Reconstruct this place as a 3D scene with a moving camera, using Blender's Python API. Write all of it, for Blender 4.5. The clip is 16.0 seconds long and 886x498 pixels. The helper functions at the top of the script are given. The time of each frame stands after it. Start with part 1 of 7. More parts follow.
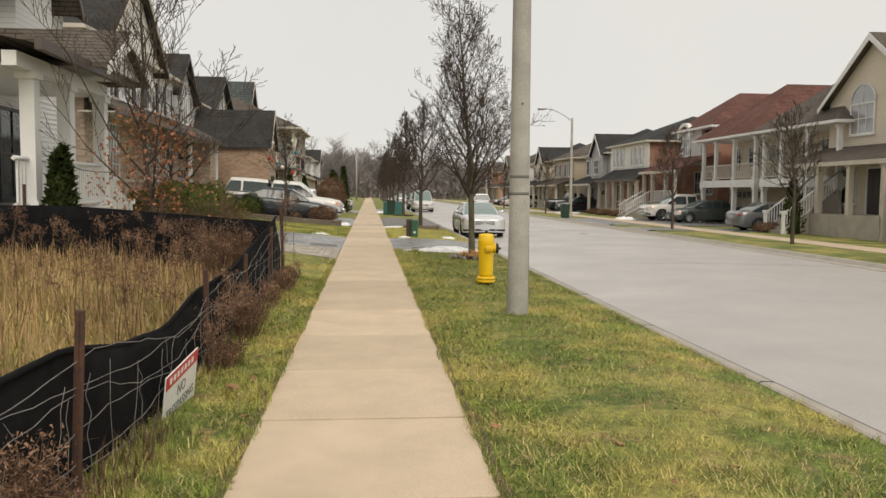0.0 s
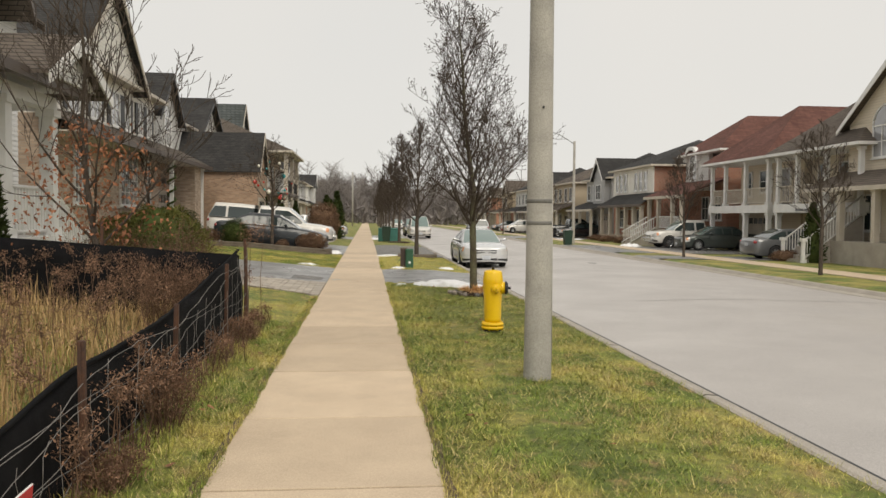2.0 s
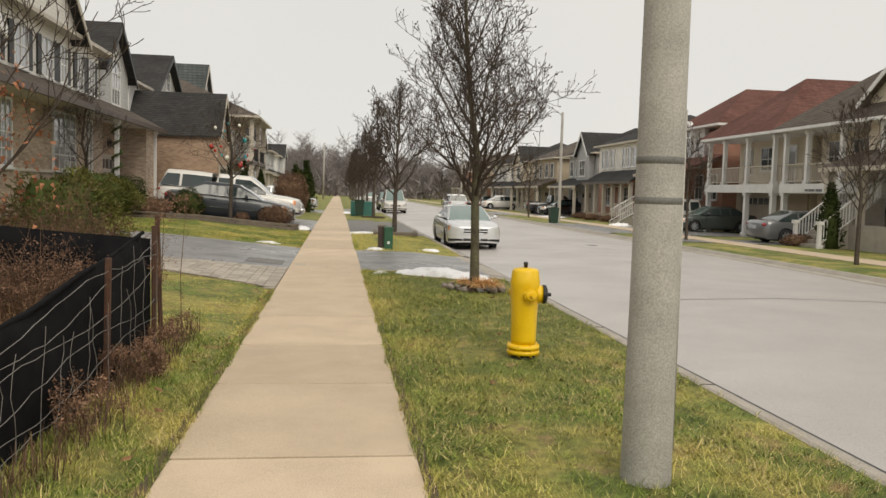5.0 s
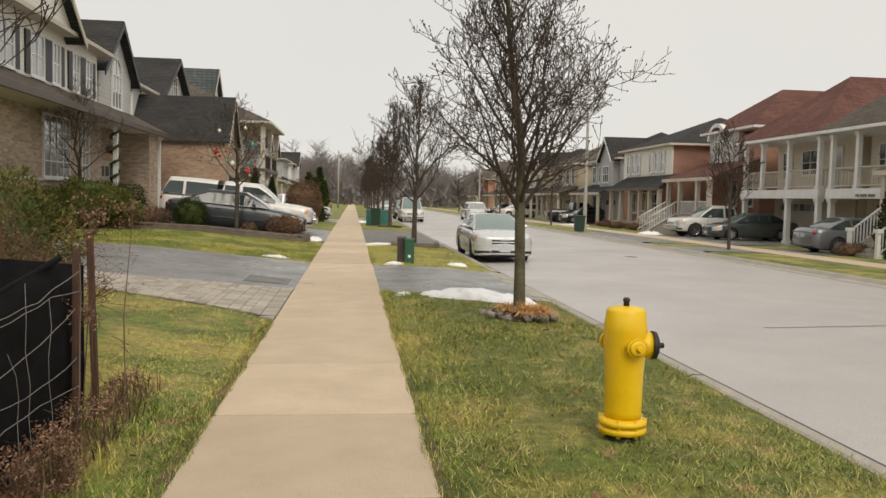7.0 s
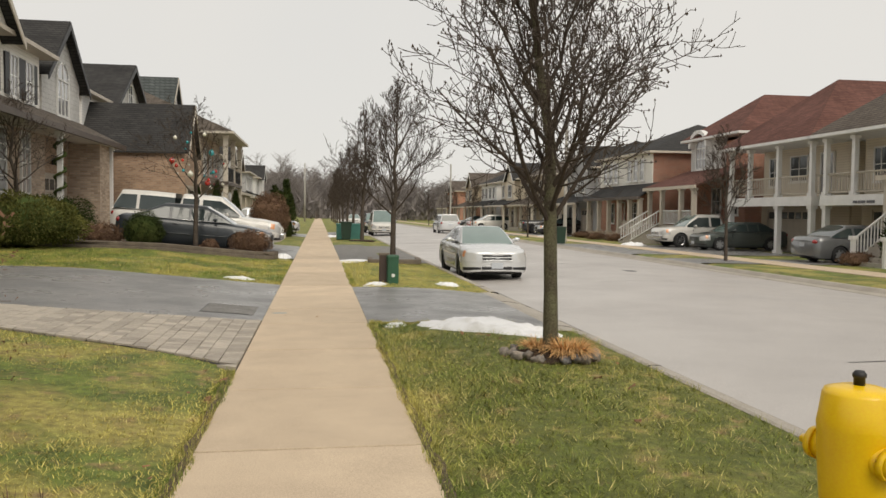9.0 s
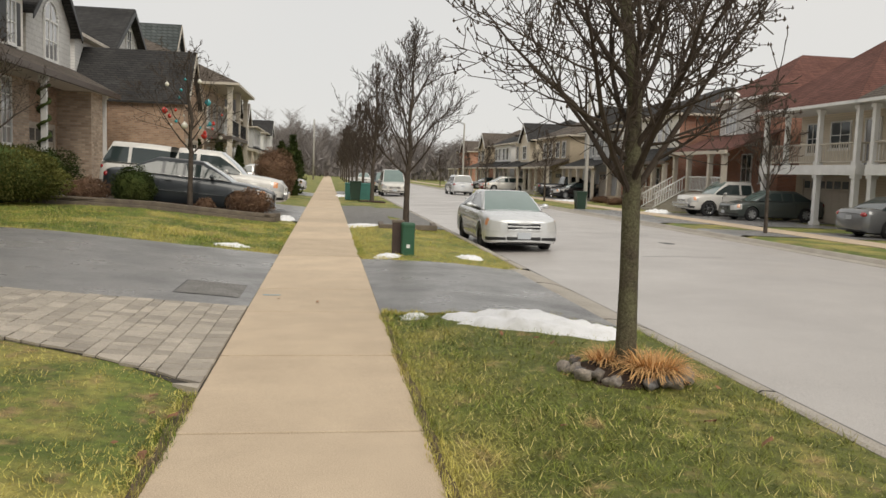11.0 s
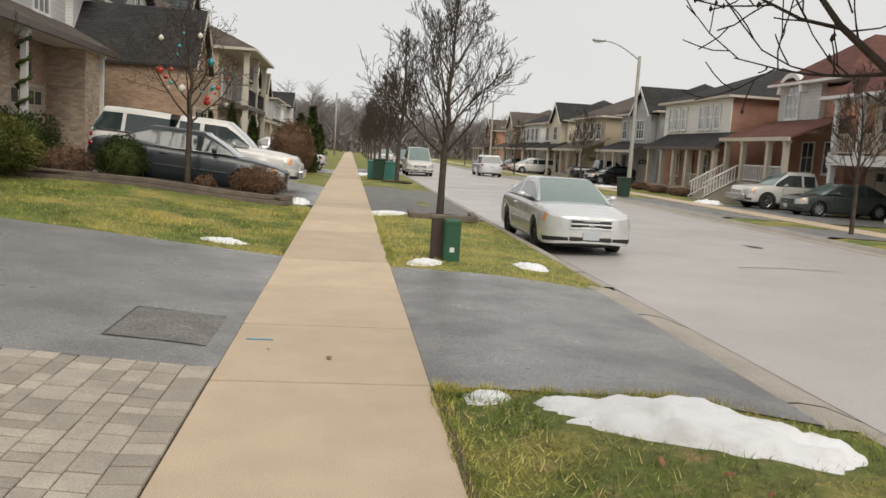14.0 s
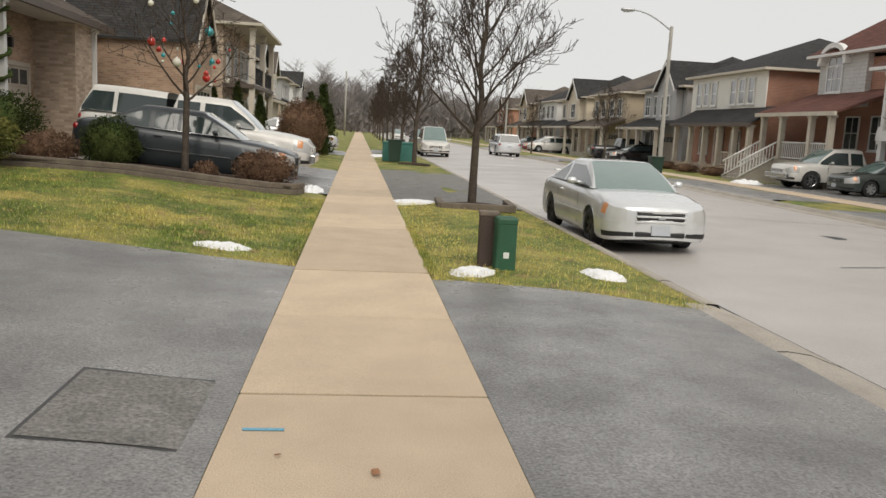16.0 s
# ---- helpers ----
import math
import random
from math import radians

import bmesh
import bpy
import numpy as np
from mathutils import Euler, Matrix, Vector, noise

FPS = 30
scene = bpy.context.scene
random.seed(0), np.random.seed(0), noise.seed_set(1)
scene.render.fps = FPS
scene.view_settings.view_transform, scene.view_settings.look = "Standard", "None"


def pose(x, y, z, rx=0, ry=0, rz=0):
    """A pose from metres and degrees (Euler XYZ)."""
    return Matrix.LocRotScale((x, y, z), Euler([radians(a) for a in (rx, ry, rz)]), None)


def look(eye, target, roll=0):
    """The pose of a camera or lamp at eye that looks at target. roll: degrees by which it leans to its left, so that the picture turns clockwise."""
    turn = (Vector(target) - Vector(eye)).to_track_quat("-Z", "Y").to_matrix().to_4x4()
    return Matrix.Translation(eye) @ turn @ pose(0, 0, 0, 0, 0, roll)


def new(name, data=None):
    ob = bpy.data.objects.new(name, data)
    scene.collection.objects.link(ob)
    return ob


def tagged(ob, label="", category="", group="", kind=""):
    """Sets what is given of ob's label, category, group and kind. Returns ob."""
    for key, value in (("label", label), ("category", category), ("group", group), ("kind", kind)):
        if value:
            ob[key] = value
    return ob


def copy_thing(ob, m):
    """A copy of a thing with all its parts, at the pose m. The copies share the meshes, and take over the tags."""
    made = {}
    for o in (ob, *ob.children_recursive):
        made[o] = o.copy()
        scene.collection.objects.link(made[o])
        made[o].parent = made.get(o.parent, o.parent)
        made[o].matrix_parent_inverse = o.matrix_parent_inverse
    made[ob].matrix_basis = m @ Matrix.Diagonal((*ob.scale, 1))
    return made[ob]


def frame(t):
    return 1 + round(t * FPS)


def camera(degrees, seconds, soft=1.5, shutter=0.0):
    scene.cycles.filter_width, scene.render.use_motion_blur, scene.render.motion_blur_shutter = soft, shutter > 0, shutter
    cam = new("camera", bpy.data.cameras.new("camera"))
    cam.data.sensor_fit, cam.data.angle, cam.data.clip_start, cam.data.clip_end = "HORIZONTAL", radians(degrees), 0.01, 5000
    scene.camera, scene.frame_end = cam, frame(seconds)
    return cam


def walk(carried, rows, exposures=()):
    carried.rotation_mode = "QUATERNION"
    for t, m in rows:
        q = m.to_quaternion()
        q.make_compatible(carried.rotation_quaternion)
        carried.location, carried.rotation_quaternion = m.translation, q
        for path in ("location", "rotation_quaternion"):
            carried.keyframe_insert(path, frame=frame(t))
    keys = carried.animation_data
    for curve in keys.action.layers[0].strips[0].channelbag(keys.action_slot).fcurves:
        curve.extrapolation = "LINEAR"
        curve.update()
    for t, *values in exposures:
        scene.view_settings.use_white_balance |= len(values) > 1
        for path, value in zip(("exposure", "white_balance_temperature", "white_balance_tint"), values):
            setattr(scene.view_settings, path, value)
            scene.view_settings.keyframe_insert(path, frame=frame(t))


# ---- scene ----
EXPO = ((0.0, 0.06, 7000, 9), (9.0, 0.04, 7000, 9), (11.5, 0.03, 6800, 9), (16.0, 0.05, 6720, 9))
SKY = 0.085
cam = camera(57.9, 16.0)
PATH = [
    (0, (0.027, 0.141, 1.593), (0.212, 2.127, 1.451), 0.5),
    (0.5, (0.086, 0.741, 1.588), (0.282, 2.728, 1.472), 0.2),
    (1, (0.139, 1.377, 1.594), (0.247, 3.371, 1.487), 0.1),
    (1.5, (0.153, 1.943, 1.62), (0.303, 3.935, 1.526), 0.4),
    (2, (0.242, 2.511, 1.63), (0.433, 4.5, 1.551), 0.5),
    (2.5, (0.225, 3.109, 1.619), (0.471, 5.091, 1.51), 2.1),
    (3, (0.275, 3.747, 1.603), (0.526, 5.729, 1.514), 0.5),
    (3.5, (0.266, 4.348, 1.601), (0.457, 6.336, 1.495), 1.4),
    (4, (0.255, 4.952, 1.621), (0.491, 6.935, 1.498), 1.3),
    (6.5, (0.188, 8.132, 1.542), (0.459, 10.108, 1.393), 1.7),
    (7, (0.236, 8.714, 1.559), (0.462, 10.697, 1.437), 1.3),
    (7.5, (0.155, 9.351, 1.556), (0.424, 11.331, 1.477), 2.3),
    (8, (0.149, 9.972, 1.546), (0.421, 11.952, 1.467), 1.5),
    (8.5, (0.056, 10.531, 1.531), (0.294, 12.515, 1.447), 1.2),
    (9, (0.043, 11.118, 1.514), (0.351, 13.093, 1.425), 0.6),
    (11.5, (0.133, 13.957, 1.552), (0.399, 15.928, 1.341), 2.8),
    (12, (0.09, 14.564, 1.537), (0.333, 16.537, 1.314), 3.8),
    (12.5, (0.077, 15.135, 1.54), (0.341, 17.104, 1.308), 2.1),
    (13, (0.08, 15.708, 1.565), (0.293, 17.682, 1.322), 3.3),
    (13.5, (0.063, 16.355, 1.567), (0.337, 18.322, 1.331), 3.8),
    (14, (0.107, 16.918, 1.57), (0.351, 18.888, 1.327), 3.6),
    (14.5, (0.045, 17.519, 1.556), (0.237, 19.492, 1.289), 4.3),
    (15, (0.039, 18.113, 1.536), (0.282, 20.08, 1.269), 3.1),
    (15.5, (-0.038, 18.697, 1.537), (0.136, 20.669, 1.251), 3.3),
    (16, (-0.1, 19.275, 1.559), (0.121, 21.24, 1.264), 3.0),
]
walk(cam, [(t, look(e, g, r)) for t, e, g, r in PATH], EXPO)

# ---------------------------------------------------------------- light
world = bpy.data.worlds.new("overcast_sky")
scene.world = world
world.use_nodes = True
wn = world.node_tree.nodes
wl = world.node_tree.links
sky = wn.new("ShaderNodeTexSky")
sky.sky_type = "NISHITA"
sky.sun_disc = False
sky.sun_elevation = radians(46)
sky.sun_rotation = radians(166)
cloud = wn.new("ShaderNodeMix")
cloud.data_type = "RGBA"
cloud.inputs["Factor"].default_value = 0.95
# soft uneven cloud, slightly cooler in its thicker parts
view = wn.new("ShaderNodeTexCoord")
drift = wn.new("ShaderNodeTexNoise")
drift.inputs["Scale"].default_value, drift.inputs["Detail"].default_value = 2.2, 3.0
wl.new(view.outputs["Generated"], drift.inputs["Vector"])
veil = wn.new("ShaderNodeMix")
veil.data_type = "RGBA"
veil.inputs["A"].default_value = (8.2, 8.42, 8.72, 1)
veil.inputs["B"].default_value = (9.35, 9.2, 9.08, 1)
wl.new(drift.outputs["Fac"], veil.inputs["Factor"])
wl.new(veil.outputs["Result"], cloud.inputs["B"])
wl.new(sky.outputs[0], cloud.inputs["A"])
wl.new(cloud.outputs["Result"], wn["Background"].inputs["Color"])
wn["Background"].inputs["Strength"].default_value = SKY

sun_data = bpy.data.lights.new("sun", "SUN")
sun_data.energy, sun_data.angle, sun_data.color = 1.7, radians(40), (1.0, 0.95, 0.87)
sun = new("sun", sun_data)
sun.rotation_euler = (radians(44), 0, radians(14))


# ---------------------------------------------------------------- materials
def node_mat(name):
    m = bpy.data.materials.new(name)
    m.use_nodes = True
    nt = m.node_tree
    return m, nt.nodes, nt.links, nt.nodes["Principled BSDF"]


def mixer(n, l, fac, a, b, mode="MIX"):
    x = n.new("ShaderNodeMix")
    x.data_type = "RGBA"
    x.blend_type = mode
    for key, value in (("Factor", fac), ("A", a), ("B", b)):
        if isinstance(value, (int, float)):
            x.inputs[key].default_value = value
        elif isinstance(value, tuple):
            x.inputs[key].default_value = (*value[:3], 1)
        else:
            l.new(value, x.inputs[key])
    return x.outputs["Result"]


def ramp(n, l, source, a, b):
    r = n.new("ShaderNodeMapRange")
    r.inputs["From Min"].default_value, r.inputs["From Max"].default_value = a, b
    l.new(source, r.inputs["Value"])
    return r.outputs[0]


def noisy(n, l, where, scale, detail=4.0, rough=0.6):
    t = n.new("ShaderNodeTexNoise")
    t.inputs["Scale"].default_value, t.inputs["Detail"].default_value = scale, detail
    t.inputs["Roughness"].default_value = rough
    l.new(where, t.inputs["Vector"])
    return t.outputs["Fac"]


def mat(name, c1, c2=None, rough=0.8, scale=2.0, fine=60.0, grain=0.25, bump=0.15, metal=0.0, spread=0.0, island=0.0,
        gloss=None, lo=0.35, hi=0.65, coat=0.0, dist=0.01):
    """Two colours in large blotches, a fine grain over them, relief, and a spread by object or by island."""
    m, n, l, b = node_mat(name)
    c2 = c2 or tuple(c * 0.8 for c in c1)
    at = n.new("ShaderNodeNewGeometry")
    where = at.outputs["Position"]
    big = noisy(n, l, where, scale)
    small = noisy(n, l, where, fine, 3.0)
    col = mixer(n, l, ramp(n, l, big, lo, hi), c1, c2)
    col = mixer(n, l, grain, col, mixer(n, l, ramp(n, l, small, 0.3, 0.7), (0.15, 0.15, 0.15), (0.85, 0.85, 0.85)), "OVERLAY")
    if spread or island:
        if spread:
            info = n.new("ShaderNodeObjectInfo").outputs["Random"]
        else:
            info = at.outputs["Random Per Island"]
        amount = spread or island
        col = mixer(n, l, 1.0, col, mixer(n, l, info, (1 - amount,) * 3, (1 + amount,) * 3), "MULTIPLY")
    l.new(col, b.inputs["Base Color"])
    b.inputs["Roughness"].default_value = rough
    if gloss:
        l.new(mixer(n, l, ramp(n, l, big, 0.35, 0.65), (gloss,) * 3, (rough,) * 3), b.inputs["Roughness"])
    b.inputs["Metallic"].default_value = metal
    b.inputs["Coat Weight"].default_value = coat
    if bump:
        u = n.new("ShaderNodeBump")
        u.inputs["Strength"].default_value, u.inputs["Distance"].default_value = bump, dist
        l.new(small, u.inputs["Height"])
        l.new(u.outputs[0], b.inputs["Normal"])
    return m


def wall_coords(n, l, zscale=1.0):
    p = n.new("ShaderNodeNewGeometry").outputs["Position"]
    s = n.new("ShaderNodeSeparateXYZ")
    l.new(p, s.inputs[0])
    add = n.new("ShaderNodeMath")
    l.new(s.outputs[0], add.inputs[0])
    l.new(s.outputs[1], add.inputs[1])
    mul = n.new("ShaderNodeMath")
    mul.operation = "MULTIPLY"
    l.new(s.outputs[2], mul.inputs[0])
    mul.inputs[1].default_value = zscale
    c = n.new("ShaderNodeCombineXYZ")
    l.new(add.outputs[0], c.inputs[0])
    l.new(mul.outputs[0], c.inputs[1])
    return p, c.outputs[0]


def coursed(name, c1, c2, joint, width, height, gap, rough=0.85, zscale=1.0, bump=0.5, blotch=0.35):
    """Brickwork or shingles: courses by height along any upright or sloping face."""
    m, n, l, b = node_mat(name)
    p, uv = wall_coords(n, l, zscale)
    t = n.new("ShaderNodeTexBrick")
    l.new(uv, t.inputs["Vector"])
    t.inputs["Scale"].default_value = 1.0
    t.inputs["Brick Width"].default_value, t.inputs["Row Height"].default_value = width, height
    t.inputs["Mortar Size"].default_value = gap
    t.inputs["Mortar Smooth"].default_value = 0.3
    for key, c in (("Color1", c1), ("Color2", c2), ("Mortar", joint)):
        t.inputs[key].default_value = (*c, 1)
    big = noisy(n, l, p, 0.7)
    fine = noisy(n, l, p, 25)
    col = mixer(n, l, blotch, t.outputs["Color"], mixer(n, l, ramp(n, l, big, 0.3, 0.7), (0.25,) * 3, (0.75,) * 3), "OVERLAY")
    col = mixer(n, l, 0.25, col, mixer(n, l, fine, (0.2,) * 3, (0.8,) * 3), "OVERLAY")
    l.new(col, b.inputs["Base Color"])
    b.inputs["Roughness"].default_value = rough
    u = n.new("ShaderNodeBump")
    u.invert = True
    u.inputs["Strength"].default_value, u.inputs["Distance"].default_value = bump, 0.02
    l.new(t.outputs["Fac"], u.inputs["Height"])
    l.new(u.outputs[0], b.inputs["Normal"])
    return m


def siding(name, c, step=0.12):
    m, n, l, b = node_mat(name)
    p, uv = wall_coords(n, l, 1 / step)
    s = n.new("ShaderNodeSeparateXYZ")
    l.new(uv, s.inputs[0])
    f = n.new("ShaderNodeMath")
    f.operation = "FRACT"
    l.new(s.outputs[1], f.inputs[0])
    big = noisy(n, l, p, 1.1)
    # each board darkens towards its lower edge: shade of the lap, painted in
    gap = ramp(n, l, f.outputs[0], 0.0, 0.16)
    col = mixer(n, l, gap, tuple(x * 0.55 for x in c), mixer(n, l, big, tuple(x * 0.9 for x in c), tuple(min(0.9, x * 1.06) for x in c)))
    l.new(col, b.inputs["Base Color"])
    b.inputs["Roughness"].default_value = 0.6
    u = n.new("ShaderNodeBump")
    u.inputs["Strength"].default_value, u.inputs["Distance"].default_value = 0.5, 0.015
    u.invert = True
    l.new(f.outputs[0], u.inputs["Height"])
    l.new(u.outputs[0], b.inputs["Normal"])
    return m


def lawn_mat(name, shade=1.0, island=0.0, dry=0.0):
    """Patchy winter turf: green, straw and brown in drifts and clumps, mossier on the strip round the street tree."""
    m, n, l, b = node_mat(name)
    at = n.new("ShaderNodeNewGeometry")
    p = at.outputs["Position"]
    big = noisy(n, l, p, 0.8, 5)
    mid = noisy(n, l, p, 3.6, 4)
    clump = noisy(n, l, p, 13, 3)
    fine = noisy(n, l, p, 75, 3)
    green, yellow, brown, moss = (0.128, 0.168, 0.026), (0.300, 0.258, 0.068), (0.25, 0.175, 0.075), (0.102, 0.114, 0.018)
    green, yellow, brown, moss = (tuple(x * shade for x in c) for c in (green, yellow, brown, moss))
    dark = noisy(n, l, p, 1.9, 4)
    col = mixer(n, l, ramp(n, l, big, 0.45 - dry, 0.62 - dry), mixer(n, l, ramp(n, l, dark, 0.42, 0.60), tuple(x * 0.68 for x in green), green), yellow)
    col = mixer(n, l, ramp(n, l, mid, 0.56, 0.70), col, brown)
    # the mossy stretch of turf between hydrant and apron
    xyz = n.new("ShaderNodeSeparateXYZ")
    l.new(p, xyz.inputs[0])
    turf = n.new("ShaderNodeMath")
    turf.operation = "MULTIPLY"
    l.new(ramp(n, l, xyz.outputs[0], 0.75, 1.5), turf.inputs[0])
    l.new(ramp(n, l, xyz.outputs[1], 12.0, 15.0), turf.inputs[1])
    end = n.new("ShaderNodeMath")
    end.operation = "MULTIPLY"
    l.new(turf.outputs[0], end.inputs[0])
    l.new(ramp(n, l, xyz.outputs[1], 23.5, 20.5), end.inputs[1])
    amount = n.new("ShaderNodeMath")
    amount.operation = "MULTIPLY"
    l.new(end.outputs[0], amount.inputs[0])
    l.new(ramp(n, l, mid, 0.66, 0.44), amount.inputs[1])
    col = mixer(n, l, amount.outputs[0], col, moss)
    col = mixer(n, l, 0.55, col, mixer(n, l, ramp(n, l, clump, 0.3, 0.7), (0.18,) * 3, (0.82,) * 3), "OVERLAY")
    col = mixer(n, l, 0.4, col, mixer(n, l, fine, (0.1,) * 3, (0.9,) * 3), "OVERLAY")
    if island:
        col = mixer(n, l, ramp(n, l, at.outputs["Random Per Island"], 0.84, 0.98), col, tuple(x * shade for x in (0.30, 0.25, 0.10)))
        col = mixer(n, l, 1.0, col, mixer(n, l, at.outputs["Random Per Island"], (1 - island,) * 3, (1 + island,) * 3), "MULTIPLY")
    l.new(col, b.inputs["Base Color"])
    b.inputs["Roughness"].default_value = 0.75
    u = n.new("ShaderNodeBump")
    u.inputs["Strength"].default_value, u.inputs["Distance"].default_value = 0.6, 0.03
    l.new(fine, u.inputs["Height"])
    l.new(u.outputs[0], b.inputs["Normal"])
    return m


LAWN = lawn_mat("lawn", 1.15)
BLADE = lawn_mat("grass_blades", 1.85, 0.5)
DORMANT = lawn_mat("dormant_blades", 2.15, 0.4, 0.25)
HAY = mat("dead_grass", (0.62, 0.50, 0.24), (0.44, 0.33, 0.15), 0.85, 2.0, 30, 0.2, 0, island=0.4)
CONCRETE = mat("sidewalk_concrete", (0.61, 0.485, 0.35), (0.50, 0.392, 0.282), 0.8, 1.6, 140, 0.4, 0.12, spread=0.09, lo=0.3, hi=0.72)
CURB = mat("curb_concrete", (0.42, 0.38, 0.33), (0.34, 0.305, 0.26), 0.8, 2.0, 70, 0.4, 0.25)
ROAD = mat("road_asphalt", (0.475, 0.445, 0.42), (0.40, 0.375, 0.357), 0.5, 0.35, 90, 0.35, 0.2, gloss=0.34)
TAR = mat("tar_seam", (0.05, 0.05, 0.05), None, 0.5)
DRIVE = mat("driveway_asphalt", (0.27, 0.263, 0.258), (0.165, 0.162, 0.16), 0.44, 0.9, 55, 0.7, 0.5, gloss=0.24)
PATCH = mat("old_asphalt", (0.150, 0.143, 0.133), (0.205, 0.196, 0.184), 0.7, 3.0, 40, 0.7, 0.6)
PAVER = mat("grey_paver", (0.42, 0.37, 0.31), (0.35, 0.31, 0.262), 0.75, 5.0, 90, 0.3, 0.2, spread=0.2)
SAND = mat("joint_sand", (0.045, 0.04, 0.033), None, 0.95)
SNOW = mat("old_snow", (0.86, 0.86, 0.87), (0.70, 0.69, 0.67), 0.6, 5, 60, 0.1, 0.5, lo=0.5, hi=0.75)
POLE = mat("pole_concrete", (0.42, 0.40, 0.36), (0.33, 0.315, 0.285), 0.8, 3, 90, 0.35, 0.15)
GALV = mat("galvanised_steel", (0.45, 0.46, 0.47), (0.38, 0.39, 0.40), 0.45, 4, 50, 0.1, 0.03, metal=0.6)
YELLOW = mat("yellow_enamel", (0.86, 0.55, 0.008), (0.78, 0.47, 0.006), 0.38, 3, 90, 0.1, 0.04, coat=0.2)
BLACK = mat("black_iron", (0.018, 0.018, 0.02), None, 0.5)
RUBBER = mat("rubber", (0.02, 0.02, 0.021), None, 0.75)
BARK = mat("grey_bark", (0.105, 0.085, 0.068), (0.065, 0.053, 0.045), 0.9, 6, 45, 0.6, 0.8)
MOSSBARK = mat("mossy_bark", (0.13, 0.125, 0.075), (0.085, 0.07, 0.052), 0.9, 5, 55, 0.6, 0.9)
TWIG = mat("twigs", (0.062, 0.049, 0.041), (0.085, 0.067, 0.053), 0.9, 3, 30, 0.2, 0)
# paler than the near twigs: distance haze is put into this colour
FARWOOD = mat("haze_paled_twigs", (0.17, 0.15, 0.14), (0.235, 0.21, 0.20), 0.95, 0.1, 3, 0.2, 0)
FABRIC = mat("black_silt_fabric", (0.006, 0.006, 0.007), (0.011, 0.011, 0.012), 0.95, 6, 160, 0.3, 0.3)
RUST = mat("rusty_steel", (0.10, 0.045, 0.025), (0.055, 0.030, 0.022), 0.8, 9, 80, 0.4, 0.3)
WIRE = mat("pale_wire", (0.25, 0.235, 0.22), None, 0.6)
DRY = mat("dry_grass", (0.54, 0.37, 0.185), (0.23, 0.15, 0.072), 0.85, 1.3, 30, 0.2, 0, island=0.4)
PLUME = mat("dry_seed_heads", (0.31, 0.185, 0.12), (0.18, 0.105, 0.07), 0.9, 3, 30, 0.2, 0, island=0.45)
STALK = mat("dry_stalks", (0.18, 0.11, 0.07), (0.10, 0.063, 0.045), 0.9, 4, 30, 0.2, 0, island=0.3)
STRAW = mat("straw_leaves", (0.70, 0.42, 0.17), (0.55, 0.31, 0.13), 0.8, 5, 30, 0.2, 0, island=0.35)
CEDAR = mat("cedar_green", (0.040, 0.062, 0.018), (0.060, 0.072, 0.022), 0.8, 2, 20, 0.2, 0, island=0.5)
JUNIPER = mat("juniper_green", (0.19, 0.185, 0.055), (0.11, 0.12, 0.036), 0.8, 1.5, 20, 0.2, 0, island=0.45)
BROWNBUSH = mat("leafless_bush", (0.25, 0.155, 0.10), (0.16, 0.10, 0.07), 0.9, 3, 20, 0.2, 0, island=0.4)
RUSTLEAF = mat("rust_leaves", (0.46, 0.20, 0.10), (0.32, 0.135, 0.07), 0.75, 3, 20, 0.2, 0, island=0.35)
STONES = mat("field_stone", (0.30, 0.25, 0.20), (0.12, 0.115, 0.115), 0.8, 6, 40, 0.5, 0.5, spread=0.45)
TIMBER = mat("weathered_timber", (0.19, 0.155, 0.12), (0.13, 0.105, 0.085), 0.85, 4, 60, 0.4, 0.4)
MULCH = mat("mulch", (0.08, 0.055, 0.04), (0.05, 0.036, 0.03), 0.95, 6, 50, 0.5, 0.8)
UTILGREEN = mat("utility_green", (0.028, 0.105, 0.055), (0.022, 0.085, 0.046), 0.55, 3, 60, 0.15, 0.05)
TEAL = mat("teal_cabinet", (0.06, 0.22, 0.19), None, 0.55)
WHITE = mat("white_paint", (0.78, 0.77, 0.75), (0.70, 0.69, 0.67), 0.55, 2, 60, 0.08, 0.04)
CREAMTRIM = mat("cream_trim", (0.58, 0.52, 0.44), (0.50, 0.45, 0.38), 0.6, 2, 60, 0.08, 0.04)
BROWNTRIM = mat("brown_gutter", (0.11, 0.085, 0.07), None, 0.5)
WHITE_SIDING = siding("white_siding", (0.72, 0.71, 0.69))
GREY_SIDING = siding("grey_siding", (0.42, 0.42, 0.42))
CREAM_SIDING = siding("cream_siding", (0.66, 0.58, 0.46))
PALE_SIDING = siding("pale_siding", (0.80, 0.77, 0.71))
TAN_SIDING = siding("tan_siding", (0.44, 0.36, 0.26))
SHAKE = coursed("white_shake", (0.62, 0.61, 0.59), (0.55, 0.54, 0.52), (0.36, 0.35, 0.34), 0.14, 0.18, 0.008, 0.7)
BRICK = coursed("tan_red_brick", (0.57, 0.44, 0.33), (0.34, 0.245, 0.18), (0.40, 0.345, 0.285), 0.26, 0.085, 0.010)
BRICK2 = coursed("buff_brick", (0.47, 0.31, 0.205), (0.30, 0.185, 0.12), (0.38, 0.31, 0.25), 0.22, 0.075, 0.010)
REDBRICK = coursed("red_brick", (0.42, 0.18, 0.11), (0.32, 0.135, 0.085), (0.38, 0.31, 0.26), 0.22, 0.075, 0.010)
SHINGLE = coursed("charcoal_shingle", (0.062, 0.060, 0.058), (0.044, 0.043, 0.043), (0.025, 0.025, 0.026), 0.33, 0.10, 0.012, 0.9)
